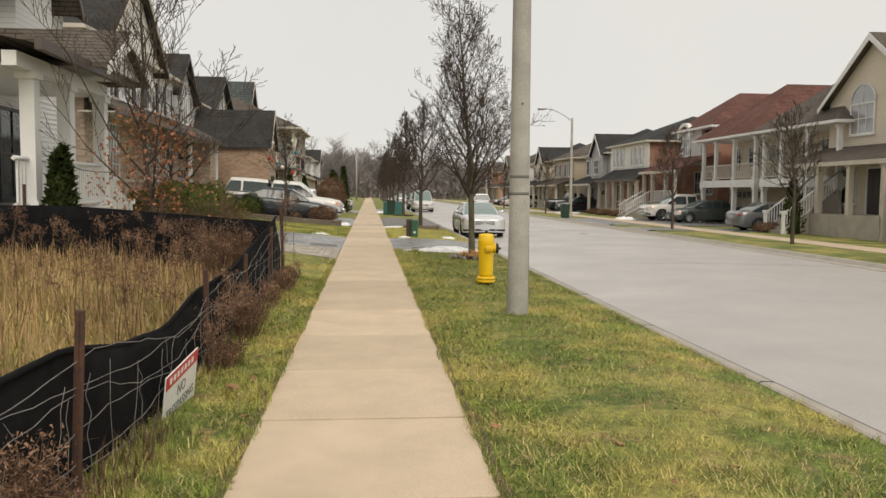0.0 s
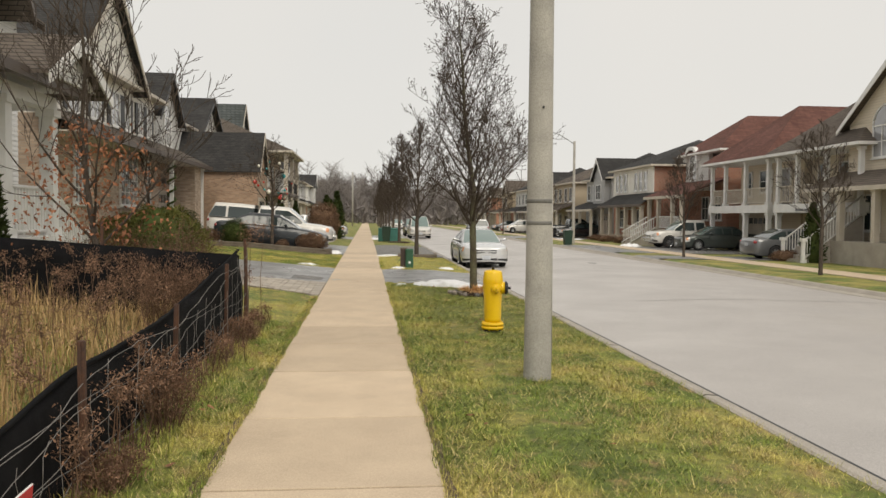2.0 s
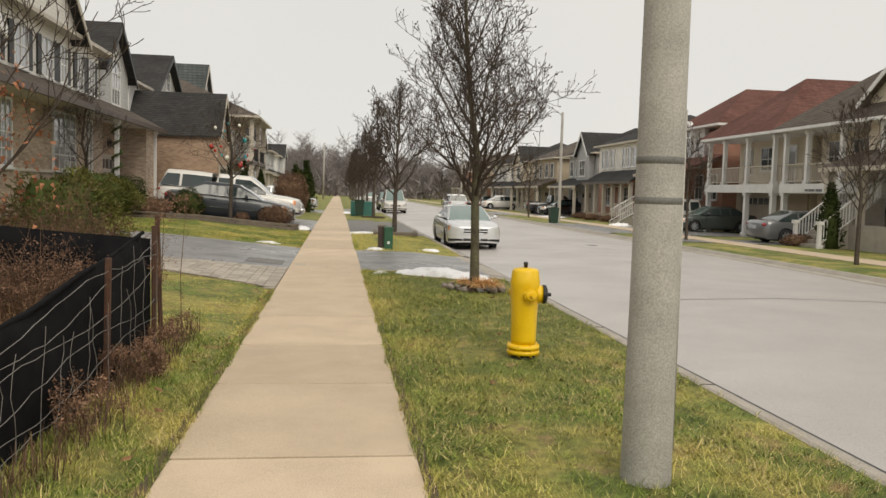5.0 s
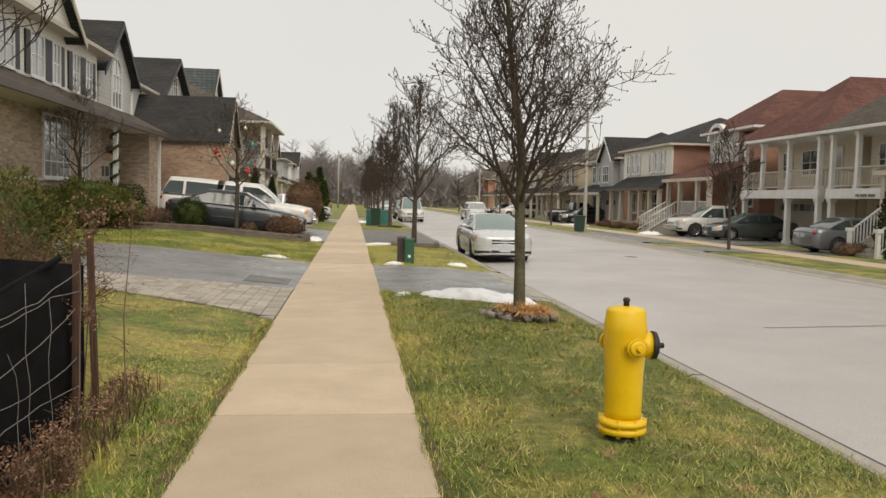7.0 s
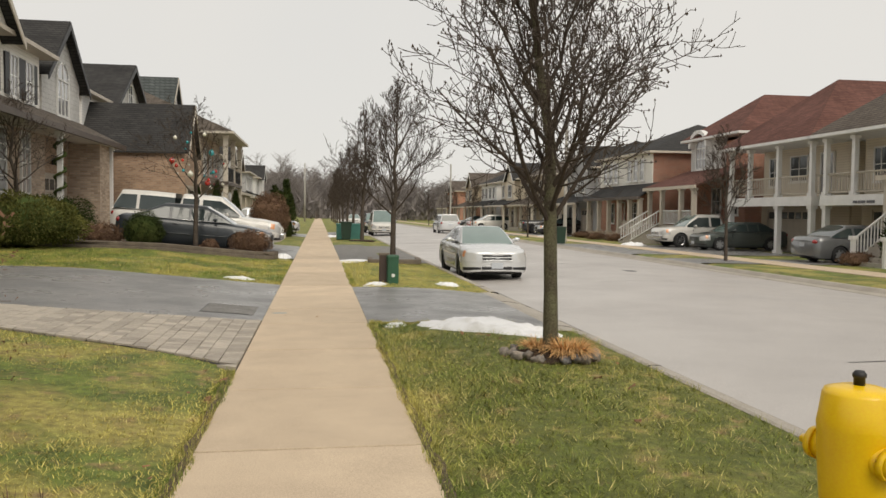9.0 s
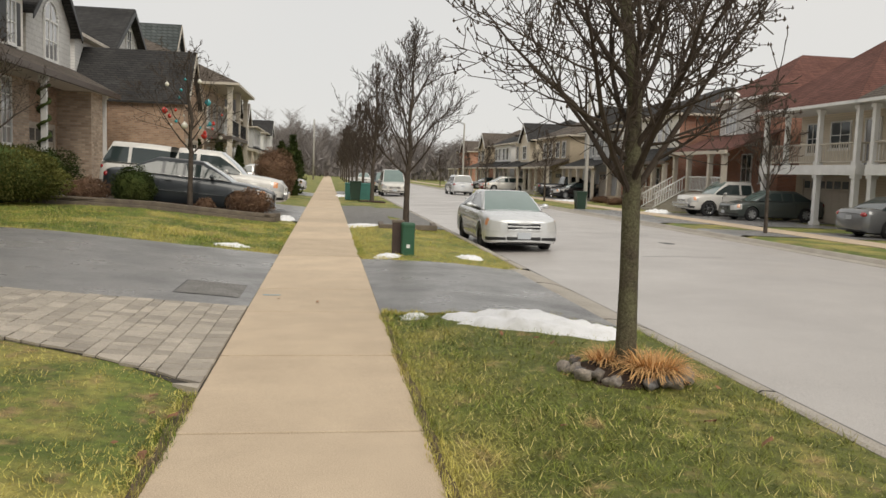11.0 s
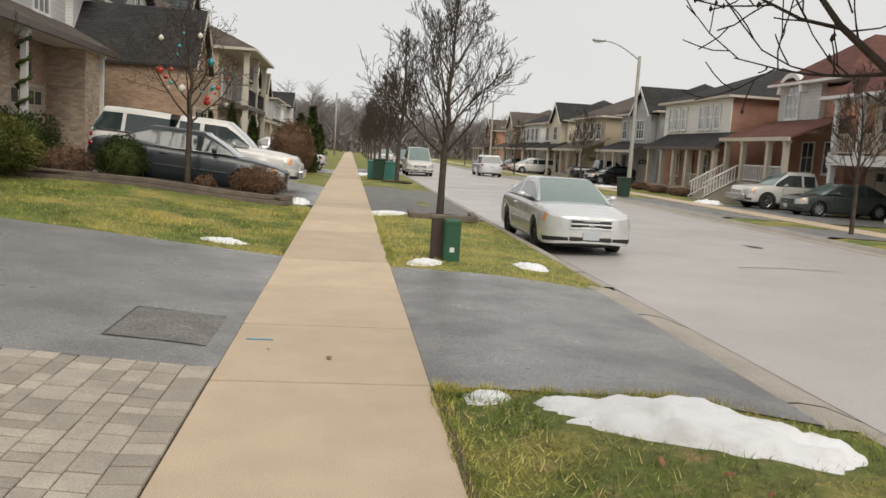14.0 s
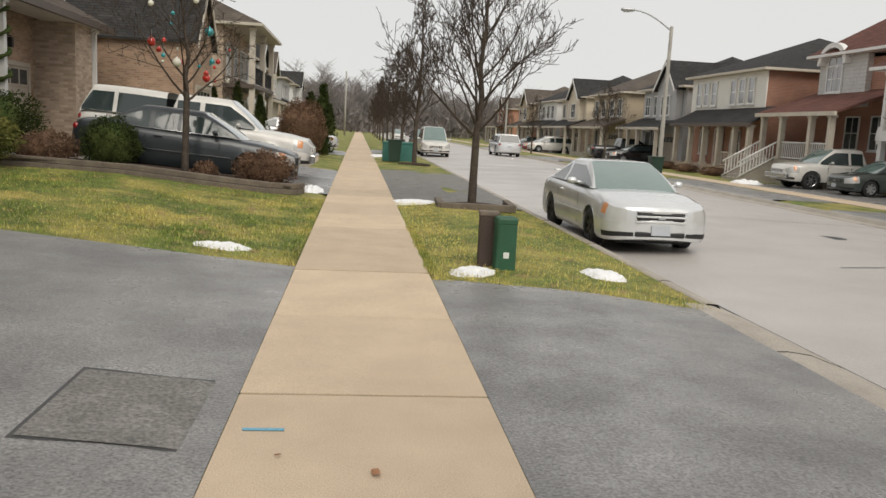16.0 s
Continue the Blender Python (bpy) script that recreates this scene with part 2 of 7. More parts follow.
SHINGLE_BROWN = coursed("brown_shingle", (0.15, 0.125, 0.105), (0.115, 0.096, 0.082), (0.045, 0.040, 0.036), 0.33, 0.10, 0.012, 0.9)
SHINGLE_RED = coursed("red_shingle", (0.175, 0.085, 0.068), (0.125, 0.062, 0.052), (0.085, 0.042, 0.036), 0.33, 0.10, 0.012, 0.9)
SHINGLE_GREEN = coursed("grey_green_shingle", (0.085, 0.098, 0.095), (0.06, 0.07, 0.07), (0.03, 0.034, 0.034), 0.33, 0.22, 0.03, 0.9)
GARAGE = mat("beige_garage_door", (0.46, 0.40, 0.33), (0.41, 0.355, 0.29), 0.55, 2, 60, 0.1, 0.04)
DARKDOOR = mat("dark_door", (0.055, 0.045, 0.042), None, 0.5)
RED = mat("red_paint", (0.35, 0.03, 0.02), None, 0.4)
SIGNWHITE = mat("sign_white", (0.80, 0.80, 0.78), (0.72, 0.72, 0.70), 0.5, 6, 50, 0.1, 0)
SIGNRED = mat("sign_red", (0.55, 0.04, 0.05), None, 0.5)
SIGNGREY = mat("sign_lettering", (0.16, 0.16, 0.17), None, 0.6)
BLUEPAINT = mat("blue_marking", (0.18, 0.45, 0.62), None, 0.7)
LEAF = mat("fallen_leaf", (0.34, 0.16, 0.08), (0.25, 0.12, 0.06), 0.8, 20, 60, 0.3, 0, spread=0.3)
# dull, fibrous surfaces that hardly shine
for dull in (FABRIC, BARK, MOSSBARK, TWIG, SHINGLE, SHINGLE_BROWN, SHINGLE_RED, MULCH, STALK, PLUME, BROWNBUSH, CEDAR, JUNIPER, DRY):
    dull.node_tree.nodes["Principled BSDF"].inputs["Specular IOR Level"].default_value = 0.12


def glossy(name, c, rough, metal=0.0, coat=0.0, transmission=0.0):
    m, n, l, b = node_mat(name)
    at = n.new("ShaderNodeNewGeometry").outputs["Position"]
    l.new(mixer(n, l, ramp(n, l, noisy(n, l, at, 2.5), 0.35, 0.65), c, tuple(x * 0.9 for x in c)), b.inputs["Base Color"])
    b.inputs["Roughness"].default_value, b.inputs["Metallic"].default_value = rough, metal
    b.inputs["Coat Weight"].default_value, b.inputs["Coat Roughness"].default_value = coat, 0.08
    return m


GLASS = glossy("window_glass", (0.05, 0.06, 0.065), 0.06)
CURTAIN = glossy("curtained_glass", (0.30, 0.30, 0.31), 0.08, 0, 1.0)
CARGLASS = glossy("car_glass", (0.035, 0.05, 0.05), 0.03, 0, 0.6)
# base lighter than the side glass: part of the sky's reflection is painted in
SHIELD = glossy("windscreen_glass", (0.17, 0.235, 0.22), 0.04, 0, 1.0)
SILVER = glossy("silver_car_paint", (0.68, 0.69, 0.70), 0.27, 0.35, 1.0)
CARWHITE = glossy("white_car_paint", (0.68, 0.66, 0.62), 0.35, 0, 0.8)
CHARCOAL = glossy("charcoal_car_paint", (0.028, 0.034, 0.040), 0.3, 0.1, 0.5)
GREYCAR = glossy("grey_car_paint", (0.16, 0.165, 0.17), 0.3, 0.4, 1.0)
GREENCAR = glossy("green_grey_car_paint", (0.075, 0.09, 0.085), 0.28, 0.4, 1.0)
BLACKCAR = glossy("black_car_paint", (0.015, 0.016, 0.018), 0.2, 0, 1.0)
REDCAR = glossy("red_car_paint", (0.22, 0.02, 0.025), 0.3, 0, 1.0)
CHROME = glossy("chrome", (0.62, 0.62, 0.63), 0.18, 0.9)
LAMPGLASS = glossy("headlight_glass", (0.56, 0.56, 0.55), 0.22, 0.1, 1.0)
AMBER = glossy("amber_lens", (0.70, 0.30, 0.13), 0.2, 0, 1.0)
TAILRED = glossy("red_lens", (0.30, 0.012, 0.015), 0.15, 0, 1.0)
PLATE = glossy("licence_plate", (0.50, 0.53, 0.57), 0.4)
BAUBLE_RED = glossy("red_bauble", (0.60, 0.035, 0.02), 0.15, 0, 1.0)
BAUBLE_WHITE = glossy("white_bauble", (0.75, 0.72, 0.62), 0.2, 0, 1.0)
BAUBLE_TEAL = glossy("teal_bauble", (0.02, 0.30, 0.33), 0.2, 0, 1.0)


# ---------------------------------------------------------------- small builders
def box(bm, x0, x1, y0, y1, z0, z1, bevel=0.0):
    v = [bm.verts.new((x, y, z)) for z in (z0, z1) for x, y in ((x0, y0), (x1, y0), (x1, y1), (x0, y1))]
    fs = [bm.faces.new([v[i] for i in q]) for q in ((3, 2, 1, 0), (4, 5, 6, 7), (0, 1, 5, 4), (1, 2, 6, 5), (2, 3, 7, 6), (3, 0, 4, 7))]
    if bevel:
        es = {e for f in fs for e in f.edges}
        bmesh.ops.bevel(bm, geom=list(es), offset=bevel, segments=2, affect="EDGES", profile=0.5)


def prism(bm, pts, a0, a1, axis="y"):
    """A closed outline of (p, z) drawn out along an axis; p is the other level axis."""
    def at(p, z, a):
        return (p, a, z) if axis == "y" else (a, p, z)
    lo = [bm.verts.new(at(p, z, a0)) for p, z in pts]
    hi = [bm.verts.new(at(p, z, a1)) for p, z in pts]
    k = len(pts)
    bm.faces.new(lo)
    bm.faces.new(hi[::-1])
    for i in range(k):
        bm.faces.new((lo[i], hi[i], hi[(i + 1) % k], lo[(i + 1) % k]))
    bmesh.ops.recalc_face_normals(bm, faces=bm.faces[:])


def tube(bm, a, b, r0, r1, sides=8, cap=True):
    a, b = Vector(a), Vector(b)
    d = (b - a).normalized()
    s = d.cross(Vector((0, 0, 1)) if abs(d.z) < 0.9 else Vector((1, 0, 0))).normalized()
    t = d.cross(s)
    rings = []
    for p, r in ((a, r0), (b, r1)):
        rings.append([bm.verts.new(p + (s * math.cos(k * math.tau / sides) + t * math.sin(k * math.tau / sides)) * r) for k in range(sides)])
    for k in range(sides):
        f = bm.faces.new((rings[0][k], rings[0][(k + 1) % sides], rings[1][(k + 1) % sides], rings[1][k]))
        f.smooth = True
    if cap:
        bm.faces.new(rings[0][::-1])
        bm.faces.new(rings[1])


def lathe(bm, profile, sides=24, centre=(0, 0)):
    rings = []
    for r, z in profile:
        rings.append([bm.verts.new((centre[0] + r * math.cos(k * math.tau / sides), centre[1] + r * math.sin(k * math.tau / sides), z)) for k in range(sides)])
    for a, b in zip(rings, rings[1:]):
        for k in range(sides):
            f = bm.faces.new((a[k], a[(k + 1) % sides], b[(k + 1) % sides], b[k]))
            f.smooth = True
    bm.faces.new(rings[0][::-1])
    bm.faces.new(rings[-1])


def blob(bm, centre, size, seed, rough=0.25, levels=2):
    r = bmesh.ops.create_icosphere(bm, subdivisions=levels, radius=1)
    for v in r["verts"]:
        k = 1 + rough * noise.noise(v.co * 1.3 + Vector((seed * 7.1, seed * 3.3, seed)))
        v.co = Vector((v.co.x * size[0] * k, v.co.y * size[1] * k, v.co.z * size[2] * k)) + Vector(centre)
    for f in bm.faces:
        f.smooth = True


def mesh_of(name, bm, material, smooth=False):
    me = bpy.data.meshes.new(name)
    if smooth:
        for f in bm.faces:
            f.smooth = True
    bm.to_mesh(me)
    bm.free()
    me.materials.append(material)
    return me


def part(name, bm, material, parent, label="", smooth=False):
    ob = new(name, mesh_of(name, bm, material, smooth))
    ob.parent = parent
    if label:
        tagged(ob, label)
    return ob


def piece(name, me, parent, m=None):
    ob = new(name, me)
    ob.parent = parent
    if m is not None:
        ob.matrix_basis = m
    return ob


def thing(name, m, label, category, group="", kind=""):
    ob = new(name)
    ob.empty_display_size = 0.2
    ob.matrix_basis = m
    return tagged(ob, label, category, group, kind)


def solo(name, bm, material, m, label, category="", group="", kind="", smooth=False):
    ob = new(name, mesh_of(name, bm, material, smooth))
    ob.matrix_basis = m
    return tagged(ob, label, category, group, kind)


def boxpart(name, d, material, parent, label="", bevel=0.0):
    bm = bmesh.new()
    box(bm, *d, bevel)
    return part(name, bm, material, parent, label)


def tri_mesh(name, verts, faces, material, smooth=False):
    me = bpy.data.meshes.new(name)
    me.from_pydata(verts, [], faces)
    me.materials.append(material)
    if smooth:
        me.shade_smooth()
    return me


# ---------------------------------------------------------------- ground
LEFT_KERB, RIGHT_KERB = 3.42, 12.35


def gz(x, y):
    """Height of the land: level at the pavement, rising to the lots on one side, falling to the road and the far lots."""
    if x < -0.9:
        k = -0.9 - x
        return 0.085 * k if k < 4.0 else min(0.34 + 0.025 * (k - 4.0), 0.46)
    if x <= 2.2:
        return 0.0
    if x <= 3.52:
        return -0.09 * (x - 2.2) / 1.32
    if x <= 12.8:
        return -0.36
    if x <= 16.0:
        return -0.15 - 0.05 * (x - 12.8) / 3.2
    return max(-0.2 - 0.01 * (x - 16.0), -0.27)


def ground_sheet():
    xs = [-1500, -500, -150, -60, -30, -20, -14, -12, -9.9, -8, -6, -4.9, -4.0, -3, -2, -1.4, -0.9, -0.73, 0.73, 1.5, 2.2, 2.8, 3.52, 3.54, 12.76, 12.8, 14, 16, 17.5, 20, 25, 35, 60, 150, 500, 1500]
    ys = [-1500, -400, -100, -30, -10] + list(range(-4, 60, 2)) + [64, 70, 80, 90, 100, 120, 150, 200, 300, 600, 1500]
    verts, faces = [], []
    for y in ys:
        for x in xs:
            z = gz(x, y)
            if -0.73 <= x <= 0.73:
                z = -0.06
            if abs(x) < 30 and not -0.95 < x < 0.95 and not 3.45 < x < 12.85:
                z += 0.025 * noise.noise(Vector((x * 0.6, y * 0.35, 0)))
            verts.append((x, y, z))
    k = len(xs)
    for j in range(len(ys) - 1):
        for i in range(k - 1):
            faces.append((j * k + i, j * k + i + 1, (j + 1) * k + i + 1, (j + 1) * k + i))
    tagged(new("ground", tri_mesh("ground", verts, faces, LAWN)), "patchy winter lawn, green and straw yellow", "lawn", kind="structure")


ground_sheet()


def strip(name, pts, material, y0, y1, label, category="", step=4.0, kind="structure"):
    """A long strip with the cross-section pts (x, z)."""
    ys = [y0]
    while ys[-1] < y1 - 1e-6:
        ys.append(min(y1, ys[-1] + step))
    verts = [(x, y, z) for y in ys for x, z in pts]
    k = len(pts)
    faces = [(j * k + i, j * k + i + 1, (j + 1) * k + i + 1, (j + 1) * k + i) for j in range(len(ys) - 1) for i in range(k - 1)]
    return tagged(new(name, tri_mesh(name, verts, faces, material)), label, category, kind=kind)


strip("road", [(3.90, -0.213), (5.5, -0.17), (8.1, -0.13), (10.8, -0.19), (12.4, -0.235)], ROAD, -120, 420, "damp grey asphalt residential road", "road")
FULL_KERB = [(3.50, -0.30), (3.50, -0.084), (3.53, -0.070), (3.64, -0.078), (3.72, -0.165), (3.92, -0.207)]
LOW_KERB = [(3.28, -0.30), (3.28, -0.072), (3.40, -0.068), (3.60, -0.095), (3.78, -0.158), (3.92, -0.205)]
for a, b, section, words in ((-120, 21.6, FULL_KERB, "pale concrete kerb beside the lawn"), (21.6, 27.0, LOW_KERB, "lowered concrete kerb across the driveway apron"), (27.0, 420, FULL_KERB, "pale concrete kerb further along the lawn")):
    strip("curb_near", section, CURB, a, b, words, "curb")
kerb_r = strip("curb_far", [(12.38, -0.229), (12.55, -0.19), (12.64, -0.10), (12.76, -0.095), (12.80, -0.30)], CURB, -120, 420, "pale concrete kerb along the far lawn", "curb")
strip("pavement_far", [(15.95, -0.30), (15.95, -0.175), (17.35, -0.185), (17.35, -0.30)], CONCRETE, -120, 420, "tan concrete sidewalk across the road", "sidewalk")


# the pavement that is walked on: single slabs with recessed joints
walkway = thing("pavement", pose(0, 0, 0), "tan concrete sidewalk of wide slabs with dark joints", "sidewalk", kind="structure")
JOINTS = [-4.0, -2.2, -0.4, 1.4, 2.9, 4.2, 5.70, 7.29, 9.0, 10.97, 12.80, 14.45, 16.26, 18.04, 20.03, 22.12, 23.80, 25.75, 27.85]
while JOINTS[-1] < 110:
    JOINTS.append(JOINTS[-1] + 1.86)
for a, b in zip(JOINTS, JOINTS[1:]):
    bm = bmesh.new()
    box(bm, -0.725, 0.725, a + 0.015, b - 0.015, -0.12, 0.0, 0.007)
    slab = part("slab", bm, CONCRETE, walkway)
    slab.matrix_basis = pose(0, 0, random.uniform(-0.002, 0.002), random.uniform(-0.006, 0.006), random.uniform(-0.08, 0.08), 0)
bm = bmesh.new()
box(bm, -0.725, 0.725, JOINTS[-1], 420, -0.12, 0.0)
part("far_slabs", bm, CONCRETE, walkway)
bm = bmesh.new()
box(bm, -0.718, 0.718, -4, 112, -0.10, -0.014)
part("joint_filler", bm, mat("joint_dirt", (0.022, 0.019, 0.016), None, 0.95), walkway)


def sheet_grid(name, outline_x, y_of, material, label, category="driveway", lift=0.012, rows=6, kind="structure"):
    """A drive laid on the land between two edges y_of(x) -> (near, far)."""
    verts, faces = [], []
    for x in outline_x:
        n, f = y_of(x)
        for j in range(rows + 1):
            y = n + (f - n) * j / rows
            z = gz(x, y) + (lift if abs(x) > 0.9 else -0.003)
            if 3.3 < x < 5:
                z = -0.07
            verts.append((x, y, z))
    k = rows + 1
    for i in range(len(outline_x) - 1):
        for j in range(rows):
            faces.append((i * k + j, (i + 1) * k + j, (i + 1) * k + j + 1, i * k + j + 1))
    me = tri_mesh(name, verts, faces, material)
    return tagged(new(name, me), label, category, kind=kind)


def span(a, b, n):
    return [a + (b - a) * i / n for i in range(n + 1)]


def drive_far(x):
    return 28.0 + 0.06 * min(4.0, -0.73 - x)


def paver_far(x):
    return 22.40 - 0.05 * (-0.73 - x)


def paver_near(x):
    k = max(0.0, -0.73 - x)
    return min(18.93 + 0.80 * k ** 0.62, paver_far(x) - 0.15)


sheet_grid("driveway", span(-0.727, -16, 20), lambda x: (paver_far(x), drive_far(x)), DRIVE, "damp dark asphalt driveway beside the sidewalk")
sheet_grid("driveway_apron", span(0.727, 3.30, 8), lambda x: (22.08 - 0.10 * max(0, x - 0.8) - 0.25 * max(0, x - 2.6), 27.72 - 0.31 * x), DRIVE, "damp asphalt apron between sidewalk and kerb")
sheet_grid("driveway_second", span(-0.727, -12, 14), lambda x: (37.3, 46.6), DRIVE, "asphalt driveway with two parked vehicles")
sheet_grid("driveway_apron_second", span(0.727, 3.50, 6), lambda x: (36.2, 48.5), PATCH, "worn asphalt apron further along")
sheet_grid("driveway_third", span(-0.727, -10, 8), lambda x: (60, 66), DRIVE, "asphalt driveway of a further house")
sheet_grid("driveway_apron_third", span(0.727, 3.50, 6), lambda x: (66, 72), DRIVE, "asphalt apron far along the kerb")
for a, b, w in ((37.8, 41.0, "hatchback"), (44.2, 56.0, "pickup truck and sedan"), (73, 83, "dark sedan"), (98, 108, "cars")):
    sheet_grid("driveway_far", span(17.35, 24, 6), lambda x: (a, b), DRIVE, "dark asphalt driveway under the parked " + w)
    sheet_grid("driveway_apron_far", span(12.80, 15.95, 4), lambda x: (a, b), DRIVE, "asphalt apron across the far lawn", lift=0.012)


# ---------------------------------------------------------------- houses
def solid(parent, name, d, material, label=""):
    return boxpart(name, d, material, parent, label)


def gable(parent, u0, u1, v0, v1, z, h, material, wall, trim, axis="v", over=0.35, name="roof", t=0.18):
    """A gable roof over u0..u1, v0..v1; the ridge runs along the axis; the gable ends are walls."""
    if axis == "v":
        c, w, a0, a1, ax = (u0 + u1) / 2, (u1 - u0) / 2, v0 - over, v1 + over, "y"
    else:
        c, w, a0, a1, ax = (v0 + v1) / 2, (v1 - v0) / 2, u0 - over, u1 + over, "x"
    k = h / w
    e = over
    bm = bmesh.new()
    prism(bm, [(c - w - e, z - e * k), (c, z + h), (c + w + e, z - e * k), (c + w + e, z - e * k + t * 0.4), (c, z + h + t), (c - w - e, z - e * k + t * 0.4)], a0, a1, ax)
    part(name, bm, material, parent)
    for s in (a0 - 0.03, a1 - 0.01):
        bm = bmesh.new()
        prism(bm, [(c - w - e, z - e * k - 0.16), (c, z + h - 0.16), (c + w + e, z - e * k - 0.16), (c + w + e, z - e * k + t * 0.3), (c, z + h + t * 0.8), (c - w - e, z - e * k + t * 0.3)], s, s + 0.04, ax)
        part("bargeboard", bm, trim, parent)
    bm = bmesh.new()
    prism(bm, [(c - w, z - 0.02), (c + w, z - 0.02), (c, z + h - 0.02)], a0 + over, a1 - over, ax)
    part("gable_wall", bm, wall, parent)


def hip(parent, u0, u1, v0, v1, z, h, material, trim, over=0.4, name="roof", ridge="u", pull=None):
    a0, a1, b0, b1 = u0 - over, u1 + over, v0 - over, v1 + over
    pull = pull if pull is not None else min(a1 - a0, b1 - b0) / 2
    bm = bmesh.new()
    lo = [bm.verts.new(p) for p in ((a0, b0, z), (a1, b0, z), (a1, b1, z), (a0, b1, z))]
    if ridge == "u":
        m = (b0 + b1) / 2
        r = [bm.verts.new((a0 + pull, m, z + h)), bm.verts.new((a1 - pull, m, z + h))]
        quads = ((lo[0], lo[1], r[1], r[0]), (lo[2], lo[3], r[0], r[1]), (lo[1], lo[2], r[1]), (lo[3], lo[0], r[0]))
    else:
        m = (a0 + a1) / 2
        r = [bm.verts.new((m, b0 + pull, z + h)), bm.verts.new((m, b1 - pull, z + h))]
        quads = ((lo[1], lo[2], r[1], r[0]), (lo[3], lo[0], r[0], r[1]), (lo[0], lo[1], r[0]), (lo[2], lo[3], r[1]))
    for q in quads:
        bm.faces.new(q)
    bm.faces.new(lo[::-1])
    part(name, bm, material, parent)
    bm = bmesh.new()
    box(bm, a0 - 0.02, a1 + 0.02, b0 - 0.02, b1 + 0.02, z - 0.14, z - 0.003)
    part("soffit", bm, trim, parent)


def pent(parent, u0, u1, v0, v1, z, h, material, trim, name="porch_roof"):
    """A lean-to roof that rises from its eaves at v0 to the wall at v1."""
    bm = bmesh.new()
    prism(bm, [(v0, z), (v1, z + h), (v1, z + h - 0.12), (v0, z - 0.10)], u0, u1, "x")
    part(name, bm, material, parent)
    boxpart("gutter", (u0 - 0.02, u1 + 0.02, v0 - 0.07, v0 + 0.06, z - 0.2, z - 0.01), trim, parent)


WINDOW_CACHE = {}


def facing(face, u, v, z):
    """The pose of a thing drawn in the plane v = 0 that looks to -v, on a front wall (f) or on a side wall (l: -u, r: +u)."""
    return pose(u, v, z, 0, 0, {"f": 0, "l": -90, "r": 90}[face])


def window(parent, u, v, z, w, h, face="f", frame_mat=None, pane_mat=None, cols=2, rows=2, arched=False, shutters=None):
    frame_mat, pane_mat = frame_mat or WHITE, pane_mat or GLASS
    key = (w, h, frame_mat.name, pane_mat.name, cols, rows, arched)
    if key not in WINDOW_CACHE:
        bm = bmesh.new()
        f = 0.07
        o = [(-w / 2 - f, -f), (w / 2 + f, -f), (w / 2 + f, h + f), (-w / 2 - f, h + f)]
        n = [(-w / 2, 0), (w / 2, 0), (w / 2, h), (-w / 2, h)]
        ring = [[bm.verts.new((x, v, z)) for x, z in pts] for pts, v in ((o, -0.06), (n, -0.06), (n, 0.01), (o, 0.01))]
        for a in range(4):
            for b in range(4):
                p, q = ring[a], ring[(a + 1) % 4]
                bm.faces.new((p[b], p[(b + 1) % 4], q[(b + 1) % 4], q[b]))
        bmesh.ops.recalc_face_normals(bm, faces=bm.faces[:])
        bars = []
        for i in range(1, cols):
            x = -w / 2 + w * i / cols
            b2 = bmesh.new()
            box(b2, x - 0.018, x + 0.018, -0.045, -0.012, 0, h)
            bars.append(mesh_of("glazing_bar", b2, frame_mat))
        for j in range(1, rows):
            y = h * j / rows
            b2 = bmesh.new()
            box(b2, -w / 2, w / 2, -0.043, -0.014, y - 0.018, y + 0.018)
            bars.append(mesh_of("glazing_bar", b2, frame_mat))
        if arched:
            k = 12
            for i in range(k):
                a, b = math.pi * i / k, math.pi * (i + 1) / k
                o = w / 2 + f
                tube(bm, (o * math.cos(a), -0.03, h + f + w / 2 * math.sin(a)), (o * math.cos(b), -0.03, h + f + w / 2 * math.sin(b)), 0.04, 0.04, 6)
            tube(bm, (0, -0.03, h + f), (0, -0.03, h + f + w / 2), 0.02, 0.02, 6)
        fm = mesh_of("window_frame", bm, frame_mat)
        bm = bmesh.new()
        box(bm, -w / 2, w / 2, -0.02, -0.008, 0, h)
        if arched:
            prism(bm, [(w / 2 * math.cos(math.pi * i / 12), h + f + w / 2 * math.sin(math.pi * i / 12)) for i in range(13)], -0.02, -0.008, "y")
        pm = mesh_of("pane", bm, pane_mat)
        bm = bmesh.new()
        box(bm, -w / 2 - 0.12, w / 2 + 0.12, -0.10, 0.01, -0.13, -0.072)
        WINDOW_CACHE[key] = (fm, pm, mesh_of("sill", bm, frame_mat), bars)
    fm, pm, sm, bars = WINDOW_CACHE[key]
    ob = piece("window", fm, parent, facing(face, u, v, z))
    piece("pane", pm, ob)
    piece("sill", sm, ob)
    for bar in bars:
        piece("glazing_bar", bar, ob)
    if shutters:
        skey = ("shutter", h, shutters.name)
        if skey not in WINDOW_CACHE:
            bm = bmesh.new()
            box(bm, -0.17, 0.17, -0.05, 0.005, -0.03, h + 0.03)
            WINDOW_CACHE[skey] = mesh_of("shutter", bm, shutters)
        for s in (-1, 1):
            piece("shutter", WINDOW_CACHE[skey], ob, pose(s * (w / 2 + 0.26), 0, 0))
    return ob


